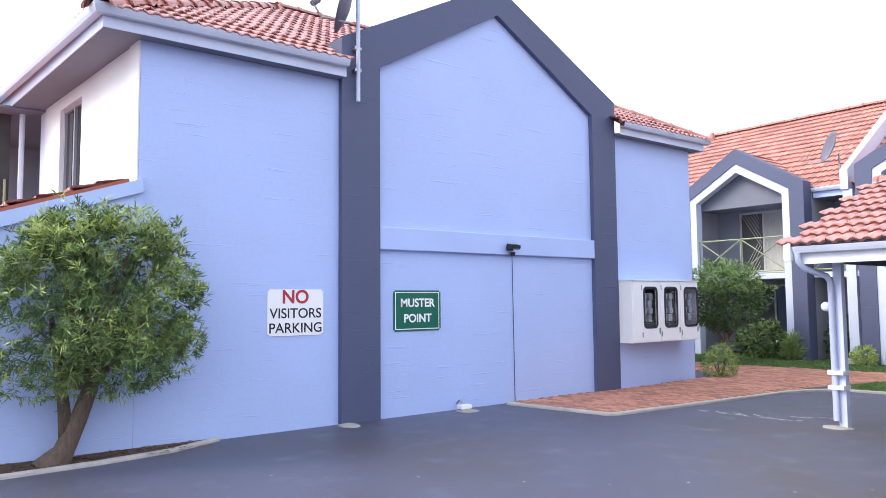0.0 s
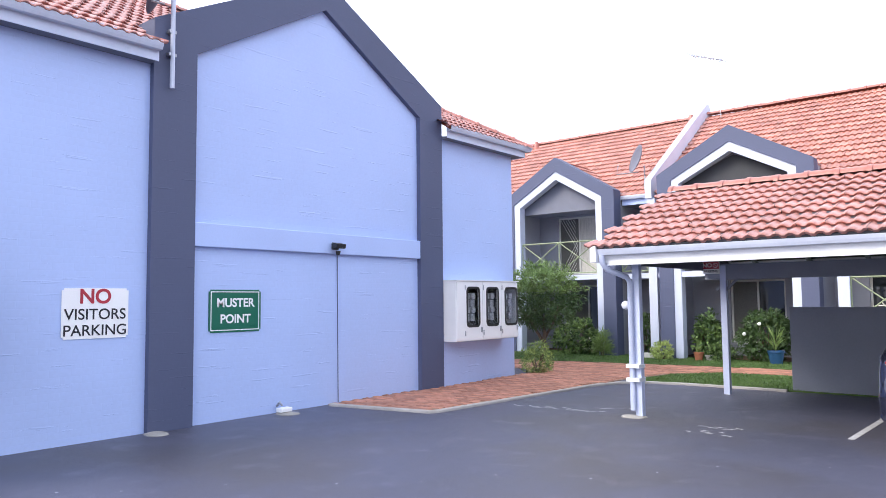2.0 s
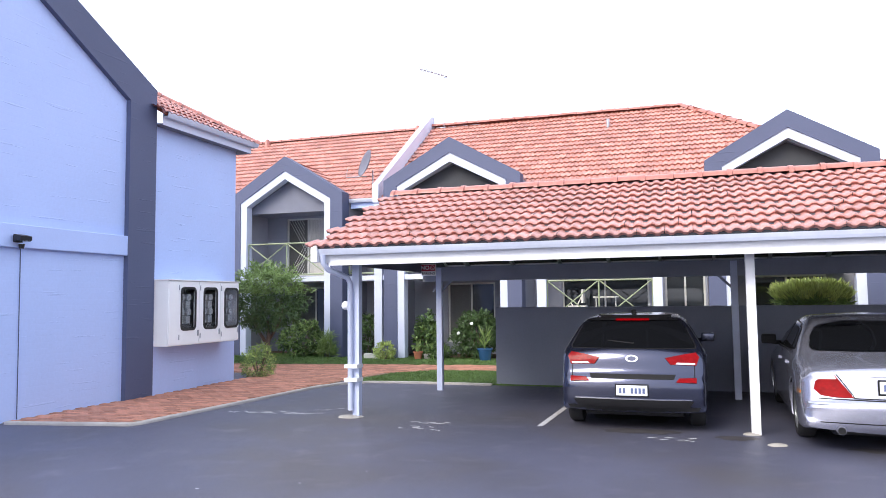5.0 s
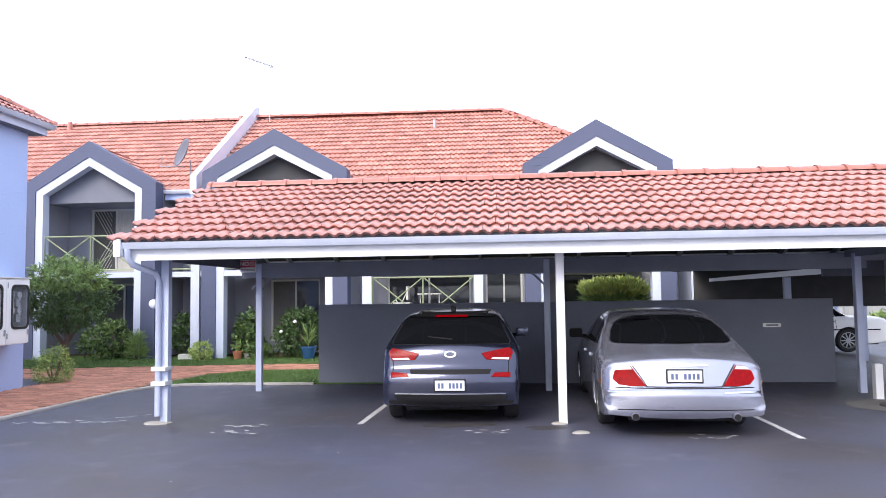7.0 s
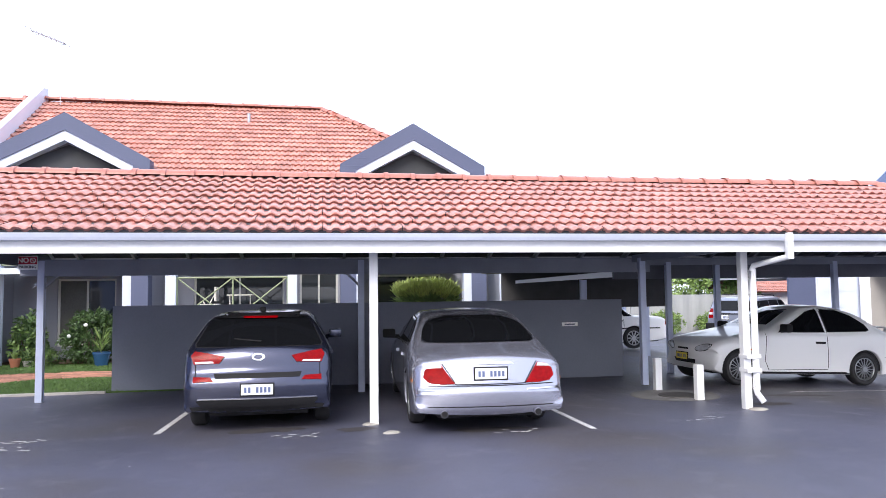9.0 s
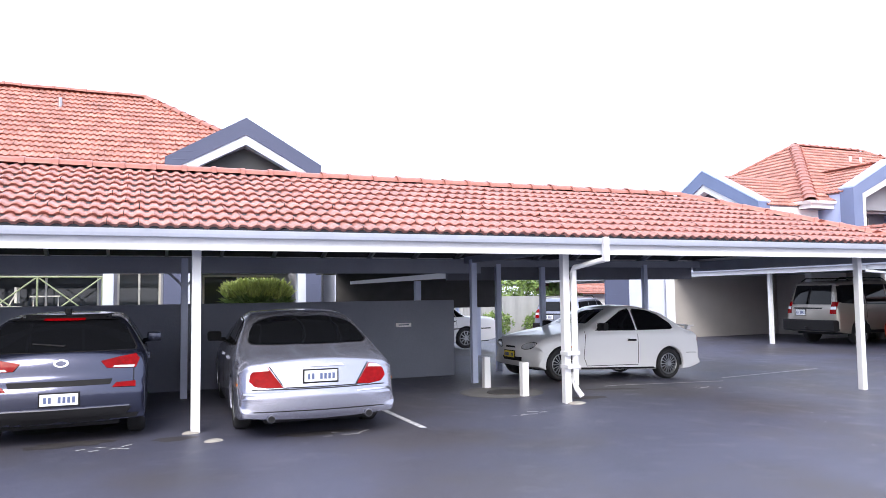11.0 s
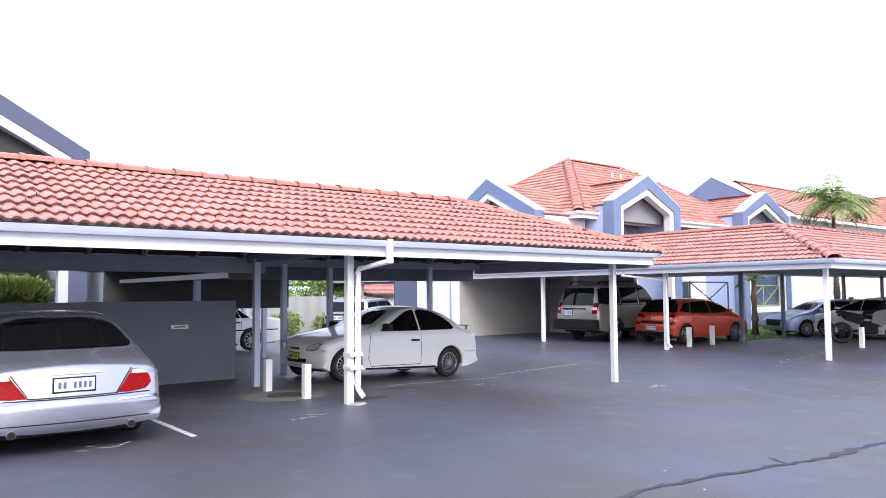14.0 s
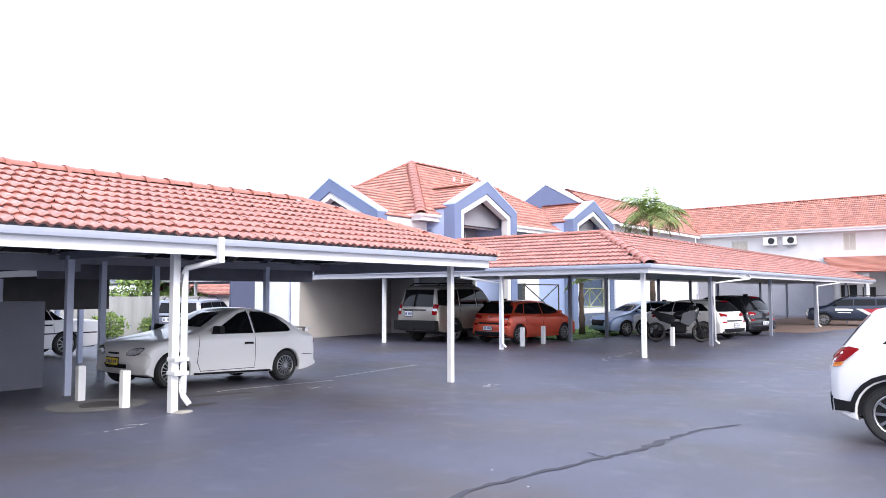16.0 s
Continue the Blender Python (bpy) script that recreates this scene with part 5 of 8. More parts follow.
ridge_caps(un, (FWX + 0.1, R_Y, R_Z + 0.10), (0.6, R_Y, R_Z + 0.05), M_ridge)
ridge_caps(un, (5.1, E_Y, E_Z + 0.05), (0.6, R_Y, R_Z + 0.05), M_ridge)
bm = B()
prism(bm, [(FWX - 0.09, E_Y - 0.25, 4.30), (FWX - 0.09, E_Y - 0.25, 4.80), (FWX - 0.09, R_Y - 0.2, 7.80), (FWX - 0.09, R_Y + 0.1, 7.86), (FWX - 0.09, R_Y + 0.3, 7.0), (FWX - 0.09, E_Y + 0.5, 4.3)], (0.18, 0, 0))
part("fire_wall", bm, M_trimblue, un, "pale blue party wall rising through the roof")
gutter(un, [(-17.5, E_Y - 0.12, E_Z), (-12.24, E_Y - 0.12, E_Z)], M_gutter)
gutter(un, [(-8.5, E_Y - 0.12, E_Z), (-7.72, E_Y - 0.12, E_Z)], M_gutter)
gutter(un, [(-3.43, E_Y - 0.12, E_Z), (1.01, E_Y - 0.12, E_Z)], M_gutter)
boxes('fascia', M_blue, un, [(-17.5, E_Y + 0.0, 4.2, -12.24, E_Y + 0.03, 4.42), (-8.5, E_Y + 0.0, 4.2, -7.72, E_Y + 0.03, 4.42), (-3.43, E_Y + 0.0, 4.2, 1.01, E_Y + 0.03, 4.42)])
bm = B()
box(bm, -17.4, E_Y + 0.03, 4.20, 5.0, WALL_Y, 4.22)
part("soffit", bm, M_soffit, un)
for x, z in ((-8.1, 1), (-14.0, 1)):
    part("roof_vent", tube(B(), [(x + 0.1, 22.7, 7.2), (x + 0.1, 22.7, 7.52)], [0.10, 0.07], 10), M_ridge, un)
part("roof_vent", tube(B(), [(-1.55, 21.9, 6.7), (-1.55, 21.9, 6.98)], 0.05, 8), M_steel, un)
# second satellite dish, by the fire wall
d2 = thing("satellite_dish", (-8.0, 18.7, 4.6), "grey satellite dish above the gutter", "satellite dish")
ob = part("reflector", dish_bowl(B(), (-7.98, 18.55, 5.45), (-0.66, -0.68, 0.30), 0.38), M_dishm, d2, smooth=True)
ob.modifiers.new("thick", "SOLIDIFY").thickness = 0.01
part("feed_arm", tube(B(), [(-8.0, 18.5, 5.1), (-8.5, 18.2, 5.05), (-8.45, 18.2, 5.3)], 0.018, 6), M_steel, d2)
part("pole", tube(B(), [(-7.9, 18.7, 4.6), (-7.9, 18.7, 5.3)], 0.025, 6), M_steel, d2)
# television aerial
an = thing("tv_aerial", (-6.9, 22.6, 7.4), "thin television aerial high on the roof", "aerial")
part("mast", tube(B(), [(-6.95, 22.4, 7.2), (-6.95, 22.4, 9.0)], 0.010, 6), M_steel, an)
bm = B()
a0, a1 = Vector((-7.75, 22.3, 9.35)), Vector((-6.85, 22.5, 9.05))
tube(bm, [a0, a1], 0.012, 5)
for i in range(9):
    q = a0.lerp(a1, i / 8)
    l = 0.30 - 0.02 * i
    tube(bm, [q + Vector((-0.05, -l, 0.02)), q + Vector((0.05, l, -0.02))], 0.008, 4)
part("boom", bm, M_steel, an)
tube_bm = B()
tube(tube_bm, [a1, (-6.95, 22.4, 9.0)], 0.012, 5)
part("clamp", tube_bm, M_steel, an)

# small roofed bay behind the end of the low wall
lean = thing("store_shed", (6.6, 15.5, 0), "dark open store with a white sloping fascia", "shed")
bm = B()
prism(bm, [(4.35, 13.88, 1.74), (4.35, 13.88, 1.80), (6.6, 13.88, 1.99), (6.6, 13.88, 1.86)], (0, 0.05, 0))
part("fascia", bm, M_white, lean)
# near-black band stands in for the shaded space under the store
part("wall", box(B(), 4.40, 15.2, 1.22, 8.3, 15.28, 2.0), M_nearblack, lean)
# roof added at this height to keep light off the wall
part("roof", box(B(), 4.35, 13.90, 2.02, 6.94, 17.0, 2.08), M_nearblack, lean)
part("post", box(B(), 8.55, 17.1, -0.05, 8.65, 17.2, 2.0), M_post, lean)
part("roof", box(B(), 6.95, 14.1, 2.0, 8.7, 17.3, 2.10), M_nearblack, lean)
# roof added to shade the white car parked below
part("roof", box(B(), 5.45, 17.31, 2.0, 10.2, 22.2, 2.12), M_nearblack, lean)
part("post", box(B(), 10.05, 21.9, -0.05, 10.15, 22.0, 2.0), M_post, lean)
part("post", box(B(), 5.75, 14.05, 0, 5.87, 14.15, 1.8), M_post, lean)

# ---- far apartments beyond the second carport ----
fa = thing("apartment_block", (27, 18.5, -0.2), "white two-storey apartments with a hipped red tiled roof", "building")
BX, BY, BZ, RUN = 20.74, 17.30, 4.46, 4.5
BX1 = 33.7
TOPZ = BZ + RUN * 0.667
FH = [(22.2, 23.3, 2.9, 4.1), (26.3, 27.4, 2.9, 4.1), (28.2, 29.6, 2.9, 4.1), (27.0, 29.6, 0.0, 2.0)]
wall_front = wall_cells(B(), "x", 18.5, 18.75, 22.0, 36.0, -0.3, BZ - 0.1, FH)
part("wall", wall_front, M_render, fa, "white rendered wall")
part("wall", wall_cells(B(), "y", 21.75, 22.0, 18.5, 26.0, 2.6, BZ - 0.1, [(18.9, 19.9, 2.9, 4.1)]), M_render, fa, "white rendered wall")
window(fa, "y", 18.9, 19.9, 2.9, 4.1, 21.8, -1, M_frame, M_glass, 2)
for h in FH:
    window(fa, "x", *h, 18.55, -1, M_frame, M_glass, 2)
apex_l, apex_r = (BX + RUN, BY + RUN, TOPZ), (BX1 - RUN, BY + RUN, TOPZ)
roof_plane(fa, [(BX, BY, BZ), (BX1, BY, BZ), apex_r, apex_l], M_slab, M_tile_old)
roof_plane(fa, [(BX, BY + 2 * RUN, BZ), (BX, BY, BZ), apex_l], M_slab, M_tile_old)
roof_plane(fa, [(BX1, BY, BZ), (BX1, BY + 2 * RUN, BZ), apex_r], M_slab, M_tile_old)
part("roof", slab_mesh(B(), [(BX1, BY + 2 * RUN, BZ), (BX, BY + 2 * RUN, BZ), apex_l, apex_r], 0.05), M_slab, fa)
ridge_caps(fa, (BX, BY, BZ + 0.06), (apex_l[0], apex_l[1], TOPZ + 0.05), M_ridge, 0.17)
ridge_caps(fa, (apex_l[0], apex_l[1], TOPZ + 0.05), (apex_r[0], apex_r[1], TOPZ + 0.05), M_ridge)
ridge_caps(fa, (BX1, BY, BZ + 0.06), (apex_r[0], apex_r[1], TOPZ + 0.05), M_ridge)
ridge_caps(fa, (BX, BY + 2 * RUN, BZ + 0.06), (apex_l[0], apex_l[1], TOPZ + 0.05), M_ridge)
boxes("fascia", M_white, fa, [(BX + 0.05, BY + 0.05, BZ - 0.25, BX1, BY + 0.09, BZ - 0.02), (BX + 0.05, BY + 0.09, BZ - 0.25, BX + 0.09, BY + 2 * RUN, BZ - 0.02)], "white painted fascia board")
gutter(fa, [(BX - 0.06, BY + 2 * RUN, BZ), (BX - 0.06, BY - 0.06, BZ), (BX1, BY - 0.06, BZ)], M_white)
boxes("soffit", M_soffit, fa, [(BX + 0.1, BY + 0.1, BZ - 0.25, BX1, 18.5, BZ - 0.23), (BX + 0.1, 18.5, BZ - 0.25, 21.75, BY + 2 * RUN, BZ - 0.23)])
for x in (26.9, 27.5):
    part("roof_vent", tube(B(), [(x, 20.6, TOPZ - 0.9), (x, 20.6, TOPZ - 0.58)], 0.05, 8), M_white, fa)
# open stair rail between the porches
x_rail(fa, (27.0, 16.9), (29.9, 16.9), 0.5, 1.9, 1, M_nearblack, 0.03)
part("pier", box(B(), 26.25, 17.0, -0.2, 26.6, 17.35, BZ - 0.25), M_trimblue, fa, "pale painted pier")

M_bluelit = mat("blue_gable_paint", (0.17, 0.22, 0.38), 0.6, var=0.08, scale=1.5)


def gable(along, c, half, d, back, apex, shoulder, z0, wide=0.42, label="blue and white gabled porch front", far_foot=None, rail=True):
    """A gabled porch front: a blue frame with a white inner edge; along 'x' faces -y, along 'y' faces -x."""
    g = thing("porch", ((c, d, z0) if along == "x" else (d, c, z0)), label, "porch", "far gabled porches")
    def pt(u, k, z):
        return (u, k, z) if along == "x" else (k, u, z)
    def way(k):
        return (0, k, 0) if along == "x" else (k, 0, 0)
    bm, bw = B(), B()
    for s in (-1, 1):
        foot = z0 if s < 0 or far_foot is None else far_foot
        o, i, w = c + s * half, c + s * (half - wide), c + s * (half - wide - 0.2)
        prism(bm, [pt(o, d, foot), pt(o, d, shoulder), pt(c, d, apex), pt(c, d, apex - 0.48), pt(i, d, shoulder - 0.18), pt(i, d, foot)], way(0.5))
        prism(bw, [pt(i, d + 0.05, foot), pt(i, d + 0.05, shoulder - 0.18), pt(c, d + 0.05, apex - 0.48), pt(c, d + 0.05, apex - 0.72), pt(w, d + 0.05, shoulder - 0.31), pt(w, d + 0.05, foot)], way(0.3))
        lo, hi = sorted((o - s * 0.03, o - s * 0.27))
        part("side_wall", box(B(), *pt(lo, d + 0.505, foot), *pt(hi, back, shoulder - 0.10)), M_blue if along == "x" else M_render, g)
        part("coping", prism(B(), [pt(o, d - 0.01, shoulder + 0.003), pt(c, d - 0.01, apex + 0.003), pt(c, d - 0.01, apex + 0.045), pt(o, d - 0.01, shoulder + 0.045)], way(0.55)), M_blue, g, "pale coping along the gable")
    bmesh.ops.remove_doubles(bm, verts=bm.verts, dist=0.0005)
    bmesh.ops.remove_doubles(bw, verts=bw.verts, dist=0.0005)
    part("outer_frame", bm, M_bluelit, g, "blue painted frame")
    part("inner_frame", bw, M_white, g, "white inner frame")
    part("back_wall", box(B(), *pt(c - half + 0.3, back - 0.06, max(z0, 2.4)), *pt(c + half - 0.3, back - 0.02, shoulder + 0.3)), M_greywall, g, "grey rendered back wall")
    window(g, along, c - half * 0.55, c + half * 0.45, 2.75, 4.1, back - 0.10, -1, M_frame, M_glass, 2)
    part("gable_back", prism(B(), [pt(c - half + 0.3, d + 0.62, 4.2), pt(c - half + 0.3, d + 0.62, shoulder - 0.2), pt(c, d + 0.62, apex - 0.62), pt(c + half - 0.3, d + 0.62, shoulder - 0.2), pt(c + half - 0.3, d + 0.62, 4.2)], way(0.03)), M_greywall, g, "grey lining behind the gable")
    part("beam", box(B(), *pt(c - half + 0.3, d + 1.0, 4.15), *pt(c + half - 0.3, d + 1.1, 4.35)), M_white, g)
    if rail:
        part("slab", box(B(), *pt(c - half + 0.62, d + 0.1, 2.2), *pt(c + half - 0.62, back - 0.07, 2.38)), M_white, g)
        part("slab", box(B(), *pt(c - half + 0.62, d + 0.1, 0.55), *pt(c + half - 0.62, d + 0.5, 0.80)), M_white, g)
        x_rail(g, (c - half + 0.62, d + 0.3), (c + half - 0.62, d + 0.3), 0.85, 1.75, 2, M_rail, 0.03)
    ztop, zsh = apex - 0.1, shoulder - 0.10
    for s in (-1, 1):
        roof_plane(g, [pt(c + s * half, d + 0.5, zsh), pt(c + s * half, back + 0.2, zsh), pt(c, back + 1.2, ztop), pt(c, d + 0.5, ztop)], M_soffit, M_tile_old)
    return g


gable("x", 23.93, 2.1, 16.6, 18.5, 5.91, 4.83, 2.9, far_foot=-0.2, rail=False)
gable("x", 32.9, 2.1, 16.6, 18.5, 6.02, 4.98, -0.2)
gable("y", 20.31, 2.5, 19.0, 21.7, 5.80, 4.42, 2.9, rail=False)
# party wall standing above the roof as a blue gable
pw = thing("party_wall", (34, 20, 4.4), "blue painted gable of a party wall above the roof", "wall")
part("wall", prism(B(), [(34.0, 17.0, 4.4), (34.0, 17.0, 5.55), (34.0, 20.0, 7.27), (34.0, 23.0, 5.55), (34.0, 23.0, 4.4)], (0.3, 0, 0)), M_bluelit, pw)
part("coping", prism(B(), [(33.98, 16.95, 5.57), (33.98, 20.0, 7.28), (33.98, 20.0, 7.33), (33.98, 16.95, 5.62)], (0.34, 0, 0)), M_trimblue, pw, "pale coping")
# wing behind, meeting the long building
bw = thing("apartment_wing", (48, 21, -0.2), "white apartment wing with a long red tiled roof", "building")
part("wall", box(B(), 44.0, 20.8, -0.3, 58.4, 21.1, 6.0), M_render, bw)
roof_plane(bw, [(43.5, 20.2, 6.0), (57.9, 20.2, 6.0), (61.7, 24.0, 8.42), (43.5, 24.0, 8.42)], M_slab, M_tile_old)
ridge_caps(bw, (43.5, 24.0, 8.46), (61.7, 24.0, 8.46), M_ridge)
part("fascia", box(B(), 43.5, 20.22, 5.78, 57.9, 20.26, 5.98), M_white, bw)

# long white building at the far side
fb = thing("apartment_block", (58, 8, -0.2), "long white two-storey building with air conditioners", "building")
bm = B()
BH = [(16.8, 18.0, 4.1, 5.5), (9.5, 10.3, 4.5, 5.75), (4.0, 6.0, 4.0, 5.4), (9.5, 10.6, -0.1, 2.1), (6.5, 7.6, -0.1, 2.1)]
wall_cells(bm, "y", 58.5, 58.8, -25, 20.75, -0.3, 6.0, BH)
part("wall", bm, M_render, fb, "white rendered wall")
# grey skin over the white wall paints the porch's shade
part("lower_wall", box(B(), 58.38, 11.0, -0.3, 58.48, 20.6, 2.9), M_greywall, fb, "grey panel added for shade on the lower wall")
for h in BH:
    window(fb, "y", *h, 58.55, -1, M_frame, M_curtain if h[2] > 3 else M_glass, 2)
roof_plane(fb, [(57.9, 20.2, 6.05), (57.9, -25, 6.05), (61.8, -25, 8.62), (61.8, 24.1, 8.62)], M_slab, M_tile_old)
ridge_caps(fb, (61.8, 24.1, 8.67), (61.8, -25, 8.67), M_ridge)
bm = B()
box(bm, 57.95, -25, 5.85, 58.0, 20.2, 6.03)
part("fascia", bm, M_white, fb)
gutter(fb, [(57.85, 20.2, 6.1), (57.85, -25, 6.1)], M_white)
roof_plane(fb, [(54.5, 10.2, 2.9), (54.5, -20, 2.9), (58.4, -20, 4.05), (58.4, 11.6, 4.05)], M_slab, M_tile_old)
for y in (8.4, 3.0, -4):
    part("pier", box(B(), 54.8, y - 0.15, -0.2, 55.1, y + 0.15, 2.8), M_white, fb)
for y in (15.1, 13.75):
    ac = thing("air_conditioner", (58.3, y, 5.1), "white wall-mounted air conditioner unit", "air conditioner", "air conditioners on the far wall")
    part("body", box(B(), 58.1, y - 0.46, 5.05, 58.48, y + 0.46, 5.68, 0.03), M_box, ac)
    bm = B()
    bmesh.ops.create_cone(bm, cap_ends=True, segments=24, radius1=0.24, radius2=0.24, depth=0.02, matrix=Matrix.Translation((58.09, y - 0.1, 5.37)) @ Matrix.Rotation(radians(90), 4, "Y"))
    part("fan_grille", bm, M_black, ac)
    part("bracket", box(B(), 58.1, y - 0.4, 5.0, 58.5, y + 0.4, 5.045), M_steel, ac)
# wall with signs and meters under the far eave
part("panel", box(B(), 58.44, 8.4, 0.8, 58.49, 9.2, 1.9), M_black, fb)

# fence, shelter and greenery beyond the end of the first carport
fence = thing("metal_fence", (12, 28, -0.1), "pale ribbed sheet-metal fence", "fence")
n = 120
bm = B()
rows = []
for i in range(n + 1):
    x = 2.0 + 17.0 * i / n
    y = 28.0 + (0.03 if i % 4 in (0, 1) else 0.0)
    rows.append((bm.verts.new((x, y, -0.15)), bm.verts.new((x, y, 1.42))))
for a, b in zip(rows, rows[1:]):
    bm.faces.new((a[0], b[0], b[1], a[1]))
M_fence = mat("fence_sheet", (0.36, 0.37, 0.38), 0.45, var=0.1, scale=1)
ob = part("sheet", bm, M_fence, fence)
ob.modifiers.new("thick", "SOLIDIFY").thickness = 0.01
for x in (5.0, 9.0, 13.0, 16.8):
    part("rail_post", box(B(), x, 27.9, -0.1, x + 0.08, 27.98, 1.45), M_fence, fence)
nb = thing("house", (20, 38, -0.1), "low house with a red roof beyond the fence", "house")
part("wall", box(B(), 22, 37, -0.2, 32, 37.3, 1.5), M_render, nb)
roof_plane(nb, [(21.6, 36.5, 1.5), (32, 36.5, 1.5), (32, 40, 2.5), (21.6, 40, 2.5)], M_slab, M_tile_old)

# ---- vehicles ----
from mathutils.bvhtree import BVHTree
from mathutils.geometry import delaunay_2d_cdt


def paint(name, base, metal=0.6, rough=0.32):
    return mat(name, base, rough, metal=metal, var=0.04, scale=0.8, fine=200, bump=0.0, coat=0.7)


M_carglass = glass("tinted_car_glass", (0.006, 0.0065, 0.008), 0.05)
M_carglass.node_tree.nodes["Principled BSDF"].inputs["Specular IOR Level"].default_value = 0.28
M_tyre = mat("tyre_rubber", (0.018, 0.018, 0.02), 0.75, var=0.2, scale=10)
M_rim = mat("alloy_rim", (0.34, 0.35, 0.37), 0.3, metal=0.85, var=0.06)
M_lamp_red = mat("red_lamp_lens", (0.22, 0.0012, 0.003), 0.15, var=0.35, scale=18, spec=0.12, bump=0.0)
M_lamp_clear = mat("clear_lamp_lens", (0.62, 0.64, 0.68), 0.1, var=0.2, scale=14, coat=1.0, metal=0.3)
M_lamp_amber = mat("amber_lamp_lens", (0.75, 0.22, 0.03), 0.15, var=0.1, coat=1.0)
M_chrome = mat("chrome", (0.72, 0.73, 0.76), 0.12, metal=1.0, var=0.02)
M_trim = mat("black_trim", (0.012, 0.012, 0.014), 0.6, var=0.1, spec=0.2)
M_plate = mat("number_plate", (0.72, 0.74, 0.78), 0.4, var=0.05)
M_platebar = mat("plate_marks", (0.10, 0.13, 0.26), 0.5)
M_plate_y = mat("yellow_plate", (0.75, 0.6, 0.05), 0.4, var=0.05)


def lerp_table(table, x):
    if x <= table[0][0]:
        return table[0][1]
    for (a, u), (b, v) in zip(table, table[1:]):
        if x <= b:
            t = (x - a) / (b - a)
            t = t * t * (3 - 2 * t) * 0.35 + t * 0.65
            return u + (v - u) * t
    return table[-1][1]


class Car:
    """A car about the origin, its nose along +x. top: the outline from tail to nose; all in metres."""

    def __init__(self, name, label, body_m, L, W, H, top, belt, base, front, wb, r, roofw=0.60, tail_taper=0.86, nose_taper=0.80, rnd=0.0, tail_lift=0.10, tail_len=0.45, bow=0.10, edge=0.10, spokes=10):
        self.t = thing("car", (0, 0, 0), label, "car")
        self.L, self.W, self.H, self.r = L, W, H, r
        self.xf = L / 2 - front
        self.xr = self.xf - wb
        self.arch = r + 0.045
        h = L / 2
        # side outline: tail, roof and nose, then back underneath round the wheel arches
        over = [(-h + 0.10, base + tail_lift * 0.5), (-h + 0.02, base + tail_lift + 0.06)] + list(top) + [(h - 0.02, base + 0.16), (h - 0.12, base + 0.03)]
        for _ in range(2):
            fine = [over[0]]
            for a, b in zip(over, over[1:]):
                fine += [(a[0] * 0.75 + b[0] * 0.25, a[1] * 0.75 + b[1] * 0.25), (a[0] * 0.25 + b[0] * 0.75, a[1] * 0.25 + b[1] * 0.75)]
            over = fine + [over[-1]]
        line = self.spaced(over, 0.05)
        n_over = len(line)
        dip = math.sqrt(self.arch ** 2 - (r - base) ** 2)
        a0 = math.asin((base - r) / self.arch)
        under = [line[-1]]
        for cx in (self.xf, self.xr):
            under.append((cx + dip, base))
            under += [(cx + self.arch * math.cos(a), r + self.arch * math.sin(a)) for a in [a0 + (math.pi - 2 * a0) * k / 18 for k in range(1, 18)]]
            under.append((cx - dip, base))
        under.append(line[0])
        line += self.spaced(under, 0.09)[1:-1]
        n = len(line)
        P = [Vector(p) for p in line]
        way = []
        for i in range(n):
            d = P[(i + 1) % n] - P[i - 1]
            way.append(Vector((-d.y, d.x)).normalized())      # outwards, as the outline runs clockwise
        blur = lambda v, k: [sum((v[(i + j) % n] for j in range(-k, k + 1)), v[0] * 0) / (2 * k + 1) for i in range(n)]
        soft = [v.normalized() for v in blur(way, 3)]
        R, C = [], []
        for i in range(n):
            if i >= n_over:
                R.append(0.018)
                C.append(0.0)
                continue
            up, out = max(soft[i].y, 0), abs(soft[i].x)
            R.append(edge * (0.6 * up + out))
            C.append(0.03 * up + bow * (out if soft[i].x < 0 else 1.2 * out ** 3))
        R = [max(v, 0.015) for v in blur(R, 2)]
        C = blur(C, 3)

        def half(x, z):
            e, f = min(max((x + h) / tail_len, 0), 1), min(max((h - x) / 0.6, 0), 1)
            pw = lambda q, lo: lo + (1 - lo) * math.sqrt(max(1 - (1 - q) ** 2, 0))
            w = W / 2 * pw(e, (1 + tail_taper) / 2) * pw(f, (1 + nose_taper) / 2)
            bl = lerp_table(belt, x)
            if z <= bl:
                u = (z - base) / max(bl - base, 0.1)
                return w * (0.955 + 0.045 * math.sin(min(max(u, 0), 1) * 2.2 + 0.35))
            u = min((z - bl) / max(H - bl, 0.1), 1)
            lo = w * 0.965
            return lo + (min(roofw, lo) - lo) * (0.80 * u + 0.20 * u * u)

        bm = B()
        rows = []
        steps = [0, 0.16, 0.33, 0.5, 0.66, 0.82, 1.0]
        turns = [math.radians(q) for q in (18, 36, 54, 72, 90)]
        for i in range(n):
            row = []
            w = half(P[i].x, P[i].y)
            for q in steps:
                y = q * (w - R[i])
                p = P[i] - soft[i] * C[i] * (y / w) ** 2
                row.append((p.x, y, p.y))
            for a in turns:
                y0 = w - R[i] + R[i] * math.sin(a)
                p = P[i] - soft[i] * (C[i] * (y0 / w) ** 2 + R[i] * (1 - math.cos(a)))
                row.append((p.x, half(p.x, p.y) - R[i] * (1 - math.sin(a)), p.y))
            rows.append(row)
        m = len(rows[0])
        rim2 = [Vector((row[-1][0], row[-1][2])) for row in rows]
        flat = [(p.x, p.y) for p in rim2]
        inner = []
        x = -h
        while x < h:
            z = base
            while z < H:
                if inside(flat, x, z) and min((q - Vector((x, z))).length for q in rim2) > 0.05:
                    inner.append(Vector((x, z)))
